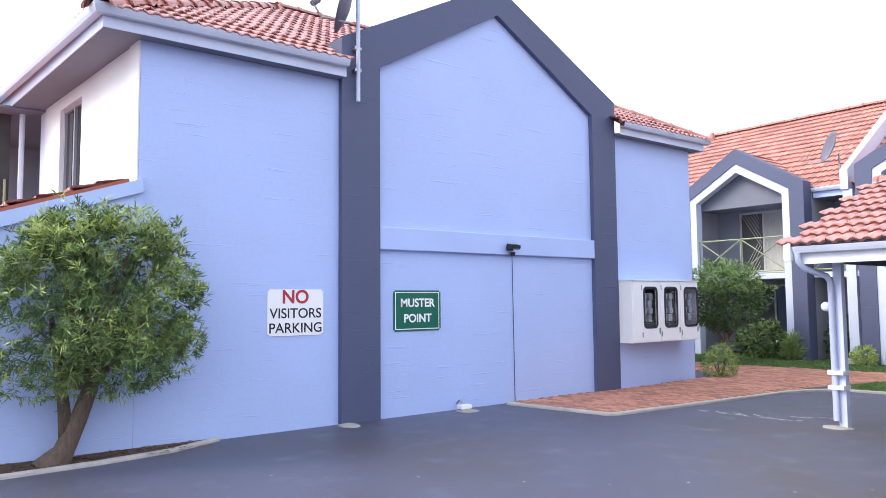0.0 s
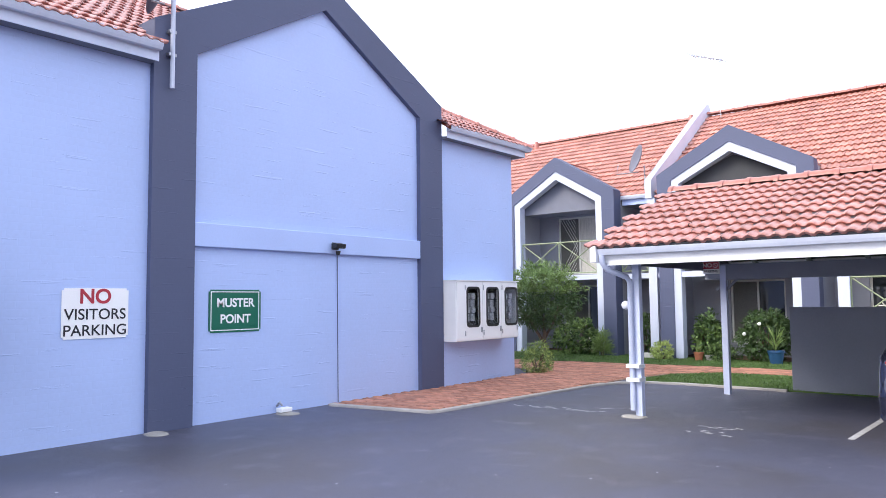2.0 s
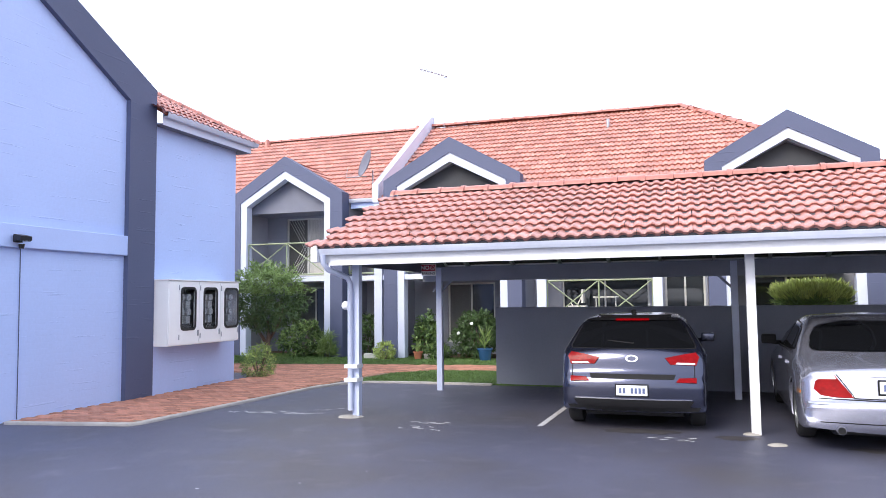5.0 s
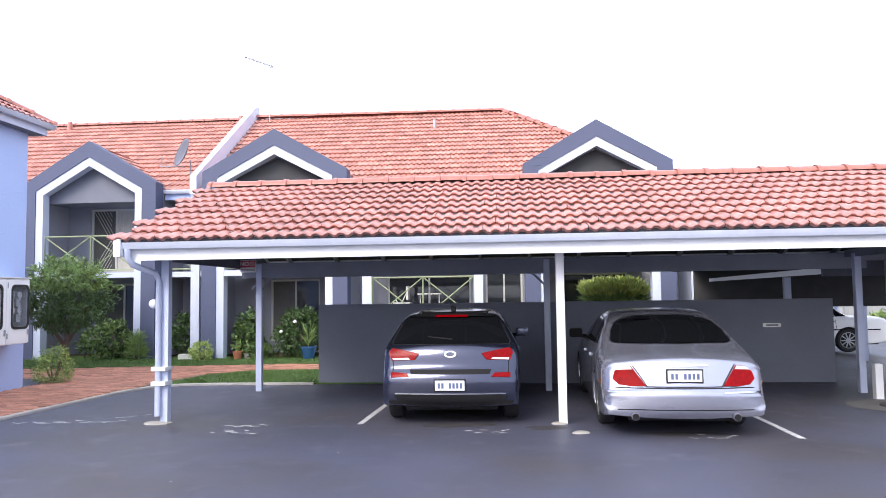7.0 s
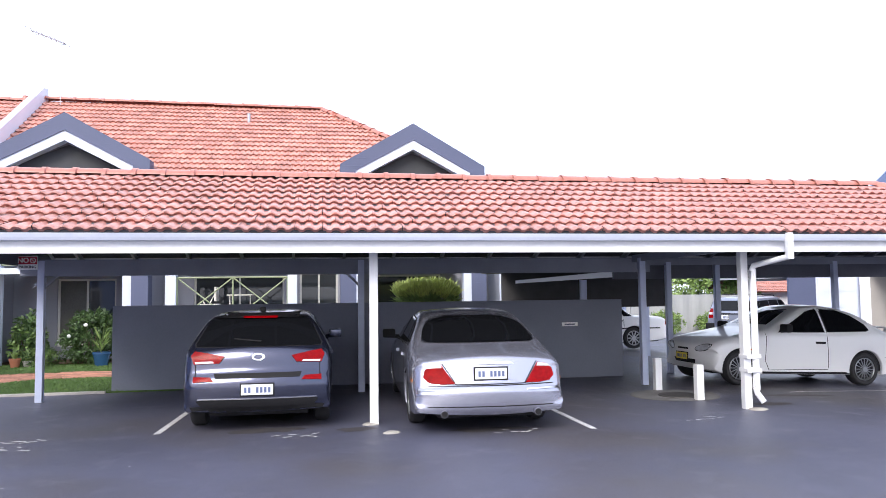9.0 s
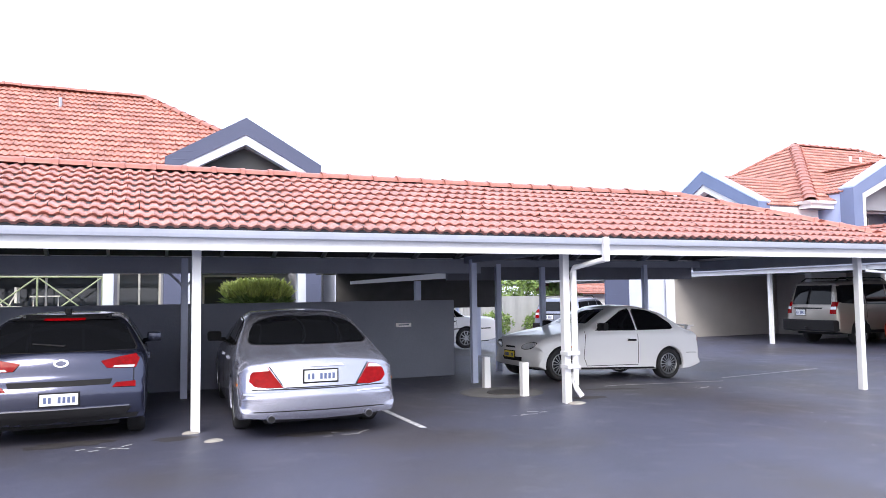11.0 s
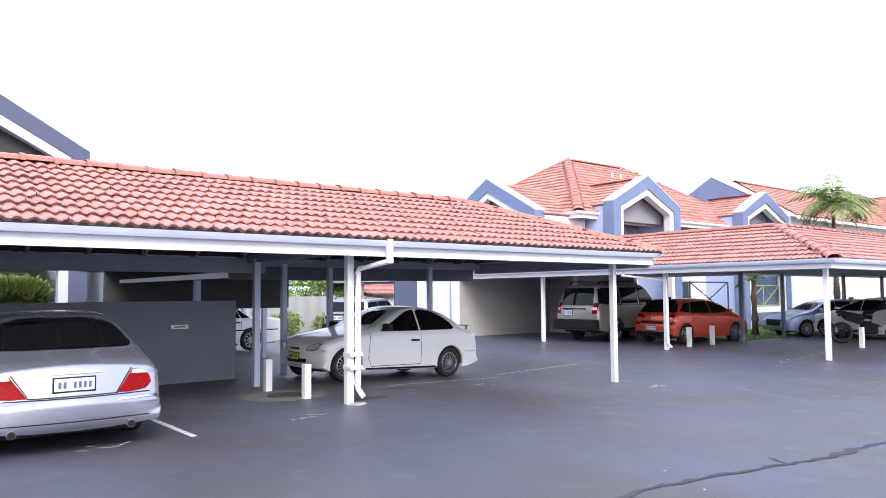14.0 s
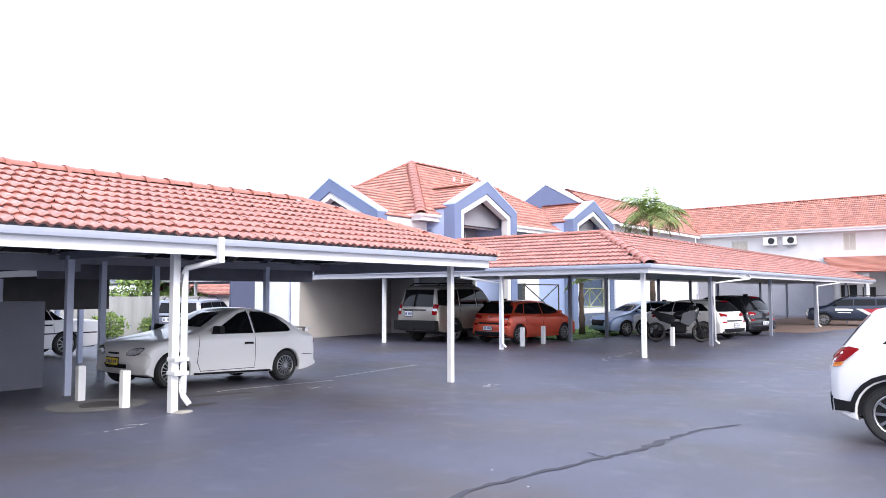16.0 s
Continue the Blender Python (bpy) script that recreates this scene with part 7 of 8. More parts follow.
# white three-door coupe-hatch
def coupe(label, body_m):
    L, W, H = 3.92, 1.62, 1.39
    h = L / 2
    top = [(-h, 0.60), (-h + 0.05, 0.86), (-h + 0.14, 0.95), (-h + 0.34, 0.975), (-h + 0.58, 1.12), (-h + 0.88, 1.28), (-h + 1.25, H - 0.03), (-h + 1.65, H), (-h + 2.05, H - 0.045), (-h + 2.70, 0.985), (-h + 2.86, 0.935), (h - 0.34, 0.79), (h - 0.10, 0.69), (h - 0.03, 0.63), (h, 0.54)]
    belt = [(-h, 0.82), (-h + 0.6, 0.87), (0, 0.86), (h - 1.1, 0.83), (h, 0.65)]
    c = Car("car", label, body_m, L, W, H, top, belt, 0.19, 0.60, 2.42, 0.285, roofw=0.55, nose_taper=0.72, bow=0.15, spokes=16)
    c.patch("rear_window", [(-0.55, 1.0), (0.55, 1.0), (0.46, H - 0.10), (-0.46, H - 0.10)], "rear", M_carglass, 0.008, mirror=False)
    c.patch("windscreen", [(-0.48, 1.01), (0.48, 1.01), (0.34, H - 0.10), (-0.34, H - 0.10)], "front", M_carglass, 0.006, mirror=False)
    c.side_windows([[(-0.245, 0.915), (0.62, 0.90), (0.00, H - 0.14), (-0.205, H - 0.085)], [(-1.145, 0.97), (-1.085, 0.945), (-0.325, 0.918), (-0.285, H - 0.085), (-0.605, H - 0.10), (-0.865, H - 0.19), (-1.085, H - 0.33)]])
    c.lines([((-0.305, 0.30), (-0.285, 0.91)), ((0.92, 0.40), (0.88, 0.88)), ((-0.305, 0.28), (0.84, 0.26)), ((0.84, 0.26), (0.92, 0.42)), ((-1.785, 0.50), (-1.435, 0.50))])
    c.patch("sill_trim", [(-0.735, 0.20), (0.965, 0.20), (0.965, 0.235), (-0.735, 0.235)], "side", M_trim, 0.006)
    c.handles([(-0.145, 0.73)], M_trim)
    c.patch("side_repeater", [(1.175, 0.585), (1.235, 0.585), (1.235, 0.61), (1.175, 0.61)], "side", M_lamp_amber, 0.008)
    lens = [(0.50 + 0.16 * math.cos(a), 0.60 + 0.052 * math.sin(a) + 0.03 * math.cos(a)) for a in [2 * math.pi * k / 16 for k in range(16)]]
    c.patch("headlight_bezel", [(0.50 + (u - 0.50) * 1.12, 0.60 + (z - 0.60) * 1.2) for u, z in lens], "front", M_trim, 0.006)
    c.patch("headlight", lens, "front", M_lamp_clear, 0.012)
    c.patch("grille", [(-0.16, 0.55), (0.16, 0.55), (0.14, 0.58), (-0.14, 0.58)], "front", M_trim, 0.012, mirror=False)
    c.patch("air_intake", [(-0.30, 0.32), (0.30, 0.32), (0.33, 0.39), (-0.33, 0.39)], "front", M_trim, 0.006, mirror=False)
    c.patch("tail_light", [(0.48, 0.74), (0.74, 0.72), (0.74, 0.90), (0.50, 0.88)], "rear", M_lamp_red, 0.012)
    c.patch("tail_light", [(-h + 0.03, 0.72), (-h + 0.17, 0.73), (-h + 0.15, 0.87), (-h + 0.06, 0.88)], "side", M_lamp_red, 0.006)
    bm = B()
    box(bm, -h + 0.04, -0.54, 0.995, -h + 0.20, 0.54, 1.022, 0.012)
    box(bm, -h + 0.10, -0.50, 0.93, -h + 0.18, -0.42, 1.0)
    box(bm, -h + 0.10, 0.42, 0.93, -h + 0.18, 0.50, 1.0)
    part("spoiler", bm, body_m, c.t, "raised boot spoiler")
    c.plate("front", 0.43, 0.34, 0.11, M_plate_y)
    c.plate("rear", 0.55)
    c.mirror(0.58, 0.96, M_trim)
    return c


c = coupe("white three-door hatchback parked beside the drain", P_white)
c.place(8.69, 11.98, 183, -0.068, (1.0, 1.0, 0.99), -2.4)


# tall off-roader
def offroader(label, body_m, L=4.75, W=1.9, H=1.87, r=0.37, rails=True):
    h = L / 2
    top = [(-h, 0.70), (-h + 0.03, 1.05), (-h + 0.10, 1.22), (-h + 0.22, H - 0.10), (-h + 0.35, H - 0.02), (0.0, H), (0.35, H - 0.03), (0.62, H - 0.12), (1.15, 1.22), (1.28, 1.16), (h - 0.2, 1.02), (h - 0.05, 0.86), (h, 0.66)]
    belt = [(-h, 1.12), (0, 1.10), (1.1, 1.08), (h, 0.92)]
    c = Car("car", label, body_m, L, W, H, top, belt, 0.32, 0.85, 2.80, r, roofw=0.74, tail_taper=0.93, nose_taper=0.86)
    c.patch("rear_window", [(-0.70, 1.16), (0.70, 1.16), (0.64, H - 0.16), (-0.64, H - 0.16)], "rear", M_carglass, 0.01, mirror=False)
    c.patch("windscreen", [(-0.72, 1.24), (0.72, 1.24), (0.66, H - 0.15), (-0.66, H - 0.15)], "front", M_carglass, 0.008, mirror=False)
    c.side_windows([[(0.05, 1.16), (0.98, 1.14), (0.55, H - 0.18), (0.05, H - 0.16)], [(-0.95, 1.17), (-0.05, 1.16), (-0.05, H - 0.16), (-0.95, H - 0.16)], [(-2.15, 1.22), (-1.05, 1.17), (-1.05, H - 0.16), (-2.05, H - 0.18)]])
    c.patch("tail_light", [(0.70, 0.90), (0.88, 0.89), (0.88, 1.24), (0.72, 1.24)], "rear", M_lamp_red, 0.014)
    c.patch("light_segment", [(0.72, 1.02), (0.87, 1.02), (0.87, 1.10), (0.72, 1.10)], "rear", M_lamp_clear, 0.02)
    part("rear_bumper", box(B(), -h - 0.07, -0.93, 0.40, -h + 0.22, 0.93, 0.72, 0.04), M_trim, c.t, "black plastic bumper")
    c.patch("tailgate_strip", [(-0.45, 1.03), (0.62, 1.03), (0.62, 1.07), (-0.45, 1.07)], "rear", M_trim, 0.012, mirror=False)
    c.plate("rear", 0.93, 0.36, 0.16, None, 0.30)
    c.patch("wheel_arch_trim", [(-1.7, 0.33), (0.95, 0.33), (0.95, 0.42), (-1.7, 0.42)], "side", M_trim, 0.006)
    c.mirror(0.85, 1.25, M_trim)
    c.lines([((0.0, 0.45), (0.0, 1.14)), ((1.0, 0.45), (1.0, 1.12)), ((-1.0, 0.75), (-1.0, 1.15))])
    c.handles([(0.12, 0.98), (-0.85, 0.98)], body_m)
    if rails:
        for s in (1, -1):
            part("roof_rail", tube(B(), [(-1.9, s * 0.62, H - 0.04), (-1.7, s * 0.62, H + 0.05), (0.1, s * 0.62, H + 0.05), (0.3, s * 0.62, H - 0.04)], 0.018, 6), M_trim, c.t)
    part("tow_bar", tube(B(), [(-h + 0.1, 0, 0.45), (-h - 0.12, 0, 0.45), (-h - 0.14, 0, 0.52)], 0.03, 8), M_trim, c.t)
    return c


P_gold = paint("pale_gold_car_paint", (0.30, 0.28, 0.25), 0.5, 0.35)
c = offroader("pale gold off-roader parked against the garage wall", P_gold)
c.place(22.15, 16.75, 0, -0.17, (1.0, 1.0, 1.07))
c = offroader("silver-blue wagon parked by the garage door", P_grey, H=1.68, r=0.34)
c.place(15.55, 23.3, 38, -0.17, (0.92, 0.92, 0.92))
c = hatch("orange-red hatchback parked under the far carport", P_red, L=3.97, W=1.72, H=1.47, wb=2.49, front=0.78, r=0.31)
c.place(22.85, 14.2, -7, -0.17)
c = offroader("navy estate car with red and white side panels", P_navy, L=4.5, W=1.85, H=1.66, r=0.35)
c.patch("wing_panel", [(-2.0, 0.62), (-1.1, 0.62), (-0.3, 0.95), (-1.9, 1.10)], "side", M_red, 0.004)
c.patch("wing_stripe", [(-1.3, 0.40), (-1.0, 0.40), (-0.1, 0.98), (-0.35, 0.98)], "side", M_signw, 0.006)
c.patch("text_bar", [(0.05, 0.86), (0.85, 0.86), (0.85, 0.98), (0.05, 0.98)], "side", M_signw, 0.006)
c.patch("text_bar", [(0.15, 0.74), (0.75, 0.74), (0.75, 0.77), (0.15, 0.77)], "side", M_signw, 0.006)
c.place(43.2, 7.3, 104, -0.17, (0.98, 0.92, 0.90))


def suv(label, body_m):
    L, W, H, r = 4.4, 1.80, 1.62, 0.35
    h = L / 2
    top = [(-h, 0.80), (-h + 0.05, 1.0), (-h + 0.12, 1.06), (-h + 0.42, H - 0.13), (-h + 0.55, H - 0.05), (-h + 1.3, H), (0.1, H - 0.02), (0.5, H - 0.10), (1.12, 1.10), (1.25, 1.05), (h - 0.3, 0.95), (h - 0.06, 0.78), (h, 0.6)]
    belt = [(-h, 1.02), (-h + 0.5, 1.08), (0, 1.02), (1.1, 1.0), (h, 0.85)]
    c = Car("car", label, body_m, L, W, H, top, belt, 0.26, 0.92, 2.72, r, roofw=0.62, tail_taper=0.84)
    c.patch("rear_window", [(-0.58, 1.10), (0.58, 1.10), (0.50, H - 0.15), (-0.50, H - 0.15)], "rear", M_carglass, 0.008, mirror=False)
    c.patch("windscreen", [(-0.62, 1.12), (0.62, 1.12), (0.54, H - 0.12), (-0.54, H - 0.12)], "front", M_carglass, 0.006, mirror=False)
    c.side_windows([[(0.02, 1.08), (0.98, 1.06), (0.45, H - 0.14), (0.02, H - 0.12)], [(-0.98, 1.10), (-0.06, 1.08), (-0.06, H - 0.12), (-0.85, H - 0.14)], [(-1.55, 1.16), (-1.06, 1.12), (-0.94, H - 0.15), (-1.25, H - 0.18)]])
    c.patch("tail_light", [(0.46, 0.98), (0.80, 0.96), (0.80, 1.09), (0.50, 1.06)], "rear", M_lamp_red, 0.012)
    c.patch("tail_light", [(-h + 0.05, 0.90), (-h + 0.26, 0.94), (-h + 0.42, 1.09), (-h + 0.30, 1.11), (-h + 0.12, 1.06)], "side", M_lamp_red, 0.02)
    c.patch("indicator", [(-h + 0.04, 0.85), (-h + 0.22, 0.885), (-h + 0.26, 0.935), (-h + 0.05, 0.895)], "side", M_lamp_amber, 0.022)
    c.patch("bumper", [(-0.78, 0.34), (0.78, 0.34), (0.82, 0.52), (-0.82, 0.52)], "rear", M_trim, 0.02, mirror=False)
    ring = [(c.xr + (c.arch + q) * math.cos(a), r + (c.arch + q) * math.sin(a)) for q, rng in ((0.075, range(0, 13)), (0.022, range(12, -1, -1))) for a in [math.pi * k / 12 for k in rng]]
    for cx in (c.xr, c.xf):
        c.patch("arch_trim", [(x - c.xr + cx, z) for x, z in ring], "side", M_trim, 0.016, cuts=3)
    c.patch("bumper_corner", [(-h + 0.08, 0.36), (c.xr - c.arch - 0.03, 0.36), (c.xr - c.arch - 0.04, 0.47), (-h + 0.06, 0.50)], "side", M_trim, 0.018)
    c.patch("sill_trim", [(-0.75, 0.27), (0.85, 0.27), (0.85, 0.36), (-0.75, 0.36)], "side", M_trim, 0.008)
    c.plate("rear", 0.75)
    c.mirror(0.85, 1.12, body_m)
    return c


c = suv("white compact sports utility car with black arch trims", P_white)
c.place(10.95, -0.06, -90, -0.12, (0.98, 0.98, 0.95))


def old_saloon(label, body_m):
    L, W, H = 4.4, 1.68, 1.36
    h = L / 2
    top = [(-h, 0.55), (-h + 0.02, 0.62), (-h + 0.05, 0.86), (-h + 0.12, 0.90), (-h + 0.95, 0.93), (-h + 1.02, 0.95), (-h + 1.50, H - 0.06), (-h + 1.7, H), (0.15, H), (0.4, H - 0.05), (1.0, 0.94), (1.1, 0.91), (h - 0.1, 0.78), (h - 0.03, 0.70), (h, 0.55)]
    belt = [(-h, 0.80), (-h + 0.6, 0.86), (0, 0.87), (h, 0.70)]
    c = Car("car", label, body_m, L, W, H, top, belt, 0.20, 0.75, 2.55, 0.30, roofw=0.56, tail_taper=0.9, nose_taper=0.85)
    c.patch("rear_window", [(-0.58, 0.98), (0.58, 0.98), (0.48, H - 0.09), (-0.48, H - 0.09)], "rear", M_carglass, 0.008, mirror=False)
    c.side_windows([[(0.05, 0.92), (0.95, 0.92), (0.40, H - 0.10), (0.05, H - 0.08)], [(-0.75, 0.92), (-0.03, 0.92), (-0.03, H - 0.08), (-0.60, H - 0.09)], [(-1.14, 0.93), (-0.80, 0.92), (-0.64, H - 0.09), (-0.76, H - 0.12)]])
    c.patch("tail_light", [(0.42, 0.66), (0.78, 0.66), (0.78, 0.82), (0.42, 0.82)], "rear", M_lamp_red, 0.012)
    c.patch("side_tail_light", [(-h + 0.03, 0.66), (-h + 0.16, 0.66), (-h + 0.15, 0.82), (-h + 0.05, 0.82)], "side", M_lamp_red, 0.006)
    c.patch("bumper", [(-0.80, 0.42), (0.80, 0.42), (0.80, 0.58), (-0.80, 0.58)], "rear", body_m, 0.03, mirror=False)
    c.patch("rubbing_strip", [(-2.1, 0.56), (1.9, 0.56), (1.9, 0.59), (-2.1, 0.59)], "side", M_trim, 0.008)
    c.lines([((-0.02, 0.28), (-0.02, 0.90)), ((0.95, 0.30), (0.98, 0.90)), ((-0.80, 0.60), (-0.78, 0.90))])
    c.handles([(-0.66, 0.79), (0.10, 0.79)], M_trim)
    c.plate("rear", 0.72)
    c.mirror(0.85, 0.95, M_trim)
    return c


c = old_saloon("old white saloon parked beyond the grey wall", P_white)
c.place(8.12, 20.1, 180, -0.04)


# motorcycle under the far carport
M_matt = mat("matt_black_casting", (0.010, 0.010, 0.012), 0.85, var=0.3, scale=20, spec=0.2)


def motorcycle():
    t = thing("motorcycle", (0, 0, 0), "black motorcycle parked beside a bollard", "motorcycle")
    for x in (-0.72, 0.74):
        bm = B()
        seg = 28
        rings = []
        for rr, y in ((0.22, 0.05), (0.28, 0.065), (0.31, 0.035), (0.315, 0), (0.31, -0.035), (0.28, -0.065), (0.22, -0.05)):
            rings.append([bm.verts.new((x + rr * math.cos(a), y, 0.315 + rr * math.sin(a))) for a in [2 * math.pi * i / seg for i in range(seg)]])
        for a, b in zip(rings, rings[1:] + rings[:1]):
            for i in range(seg):
                bm.faces.new((a[i], a[(i + 1) % seg], b[(i + 1) % seg], b[i]))
        w = part("wheel", bm, M_tyre, t, smooth=40)
        bm = B()
        for k in range(6):
            a = math.pi * k / 3
            tube(bm, [(x, 0, 0.315), (x + 0.23 * math.cos(a), 0, 0.315 + 0.23 * math.sin(a))], 0.014, 5)
        tube(bm, [(x, -0.05, 0.315), (x, 0.05, 0.315)], 0.05, 12)
        part("rim", bm, M_trim, w)
        part("brake_disc", tube(B(), [(x, 0.06, 0.315), (x, 0.068, 0.315)], 0.11, 20), M_trim, w)
    for s in (1, -1):
        part("fork", tube(B(), [(0.74, s * 0.09, 0.32), (0.48, s * 0.09, 1.0)], 0.026, 8), M_trim, t)
    part("handlebar", tube(B(), [(0.34, -0.38, 1.08), (0.44, -0.2, 1.05), (0.44, 0.2, 1.05), (0.34, 0.38, 1.08)], 0.016, 8), M_trim, t)
    bm = B()
    bmesh.ops.create_icosphere(bm, subdivisions=3, radius=1, matrix=Matrix.Translation((0.14, 0, 0.86)) @ Matrix.Diagonal((0.30, 0.14, 0.15, 1)))
    part("fuel_tank", bm, P_black, t, smooth=True)
    bm = B()
    prism(bm, [(-0.86, -0.11, 0.92), (-0.80, -0.11, 0.99), (-0.12, -0.11, 0.84), (-0.06, -0.11, 0.74), (-0.45, -0.11, 0.74)], (0, 0.22, 0))
    part("seat", bm, M_trim, t)
    bm = B()
    bmesh.ops.create_icosphere(bm, subdivisions=3, radius=1, matrix=Matrix.Translation((0.50, 0, 0.92)) @ Matrix.Rotation(0.5, 4, "Y") @ Matrix.Diagonal((0.15, 0.13, 0.27, 1)))
    part("fairing", bm, P_black, t, smooth=True)
    bm = B()
    box(bm, -0.22, -0.13, 0.28, 0.26, 0.13, 0.66, 0.09)
    part("engine", bm, M_matt, t)
    part("windscreen", prism(B(), [(0.55, -0.13, 1.12), (0.42, -0.10, 1.36), (0.42, 0.10, 1.36), (0.55, 0.13, 1.12)], (0.006, 0, 0)), M_carglass, t)
    part("exhaust_pipe", tube(B(), [(0.25, 0.13, 0.30), (-0.25, 0.16, 0.30), (-0.8, 0.2, 0.52)], [0.03, 0.035, 0.06], 10), M_steel, t)
    for sd in (1, -1):
        part("side_panel", prism(B(), [(0.52, sd * 0.17, 1.02), (0.62, sd * 0.17, 0.80), (0.34, sd * 0.17, 0.50), (0.06, sd * 0.17, 0.62), (0.16, sd * 0.17, 0.92)], (0, -sd * 0.05, 0)), P_black, t, "glossy black fairing panel")
        part("hand_guard", prism(B(), [(0.36, sd * 0.26, 1.03), (0.48, sd * 0.30, 1.05), (0.46, sd * 0.42, 1.09), (0.34, sd * 0.42, 1.10)], (0, 0, 0.06)), M_trim, t)
        part("tail_panel", prism(B(), [(-0.10, sd * 0.13, 0.74), (-0.82, sd * 0.09, 0.92), (-0.60, sd * 0.12, 0.70), (-0.16, sd * 0.15, 0.56)], (0, -sd * 0.03, 0)), P_black, t)
    part("luggage_rack", tube(B(), [(-0.62, 0.10, 0.98), (-0.98, 0.08, 1.02), (-0.98, -0.08, 1.02), (-0.62, -0.10, 0.98)], 0.014, 6), M_trim, t)
    part("swing_arm", tube(B(), [(-0.1, 0.08, 0.42), (-0.72, 0.08, 0.32)], 0.03, 6), M_trim, t)
    part("mudguard", prism(B(), [(0.50, -0.06, 0.60), (0.74, -0.06, 0.66), (0.98, -0.06, 0.56), (0.74, -0.06, 0.64)], (0, 0.12, 0)), P_black, t)
    part("tail_light", box(B(), -0.82, -0.06, 0.80, -0.74, 0.06, 0.86), M_lamp_red, t)
    part("headlight", tube(B(), [(0.70, 0, 0.95), (0.74, 0, 0.94)], 0.06, 14), M_lamp_clear, t)
    t.matrix_basis = Matrix.Translation((25.55, 9.68, -0.17)) @ Matrix.Rotation(radians(-64), 4, "Z") @ Matrix.Rotation(radians(-8), 4, "X") @ Matrix.Diagonal((1.04, 1.04, 1.08, 1))
    return t


motorcycle()

# ---- plants ----
def leaf_mat(name, base, hue=0.35):
    m = mat(name, base, 0.55, var=0.2, scale=3, fine=40, bump=0, random_hue=hue, island=True)
    b = m.node_tree.nodes["Principled BSDF"]
    b.inputs["Subsurface Weight"].default_value = 0.0
    return m


M_leaf = leaf_mat("green_leaf", (0.17, 0.26, 0.075))
M_leaf_y = leaf_mat("yellow_green_leaf", (0.38, 0.47, 0.13))
M_leaf_d = leaf_mat("dark_green_leaf", (0.06, 0.11, 0.032))
M_leaf_l = leaf_mat("light_green_leaf", (0.20, 0.29, 0.08))
M_leaf_tip = leaf_mat("pale_conifer_tip", (0.46, 0.52, 0.16))
M_palm = leaf_mat("palm_frond", (0.20, 0.28, 0.085), 0.25)


def sprigs(spots, rng, n, length, width, spread=0.9):
    """Bunches of narrow leaves at spots (place, way)."""
    vs, fs = [], []
    for p, d in spots:
        d = Vector(d).normalized()
        q = d.to_track_quat("Z", "Y").to_matrix()
        for i in range(n):
            a = rng.uniform(0, 6.283)
            tip = q @ Vector((math.cos(a) * spread, math.sin(a) * spread, rng.uniform(0.2, 1.1)))
            tip.normalize()
            l = length * rng.uniform(0.6, 1.15)
            s = tip.cross(Vector((rng.uniform(-1, 1), rng.uniform(-1, 1), rng.uniform(-1, 1)))).normalized() * width * 0.5
            o = Vector(p) + d * (length * 0.6 * i / n)
            k = len(vs)
            vs += [o, o + tip * l * 0.45 + s, o + tip * l, o + tip * l * 0.45 - s]
            fs.append((k, k + 1, k + 2, k + 3))
    return vs, fs


def leaf_part(name, groups, parent, smooth=False):
    for vs, fs, m, label in groups:
        me = bpy.data.meshes.new(name)
        me.from_pydata([tuple(v) for v in vs], [], fs)
        me.materials.append(m)
        ob = new(name, me)
        adopt(ob, parent)
        tagged(ob, label, kind="stuff")


def crown_spots(rng, c, r, n, rough=0.35, inner=0.45, floor=None, seed=0.0):
    """Places in an uneven ball, mostly near its skin, with gaps."""
    out = []
    while len(out) < n:
        d = Vector((rng.gauss(0, 1), rng.gauss(0, 1), rng.gauss(0, 1))).normalized()
        bump = 1 + rough * noise.noise(d * 1.7 + Vector((seed, 0, 0))) + rough * 0.6 * noise.noise(d * 4.5 + Vector((0, seed, 0)))
        t = (inner + (1 - inner) * rng.random() ** 0.5) * bump
        if noise.noise(d * 3.2 * t + Vector((seed, seed, 3))) < -0.32:
            continue
        p = Vector(c) + Vector((d.x * r[0], d.y * r[1], d.z * r[2])) * t
        if floor is not None and p.z < floor:
            continue
        out.append((p, (d + Vector((0, 0, 0.35)) + Vector((rng.uniform(-.4, .4), rng.uniform(-.4, .4), rng.uniform(-.3, .3)))), d.z * t))
    return out


def shrub(at, r, h, leaf, n, size, label, mats, category="shrub", seed=1.0, up=0.0, lift=0.5, name="shrub"):
    rng = random.Random(int(seed * 100))
    x, y, z = at
    t = thing(name, at, label, category)
    bm = B()
    for i in range(6):
        a = rng.uniform(0, 6.28)
        tube(bm, [(x, y, z - 0.02), (x + math.cos(a) * r * 0.3, y + math.sin(a) * r * 0.3, z + h * 0.35), (x + math.cos(a) * r * 0.6, y + math.sin(a) * r * 0.6, z + h * 0.7)], [0.02, 0.014, 0.006], 5)
    part("stem", bm, M_bark, t)
    sp = crown_spots(rng, (x, y, z + h * lift), (r, r, h * (1 - lift)), n, floor=z + 0.02, seed=seed)
    groups = []
    for k, m in enumerate(mats):
        mine = [(p, d + Vector((0, 0, up))) for i, (p, d, e) in enumerate(sp) if (i % len(mats)) == k]
        vs, fs = sprigs(mine, rng, 6, size, leaf)
        groups.append((vs, fs, m, ""))
    leaf_part("leaves", groups, t)
    return t


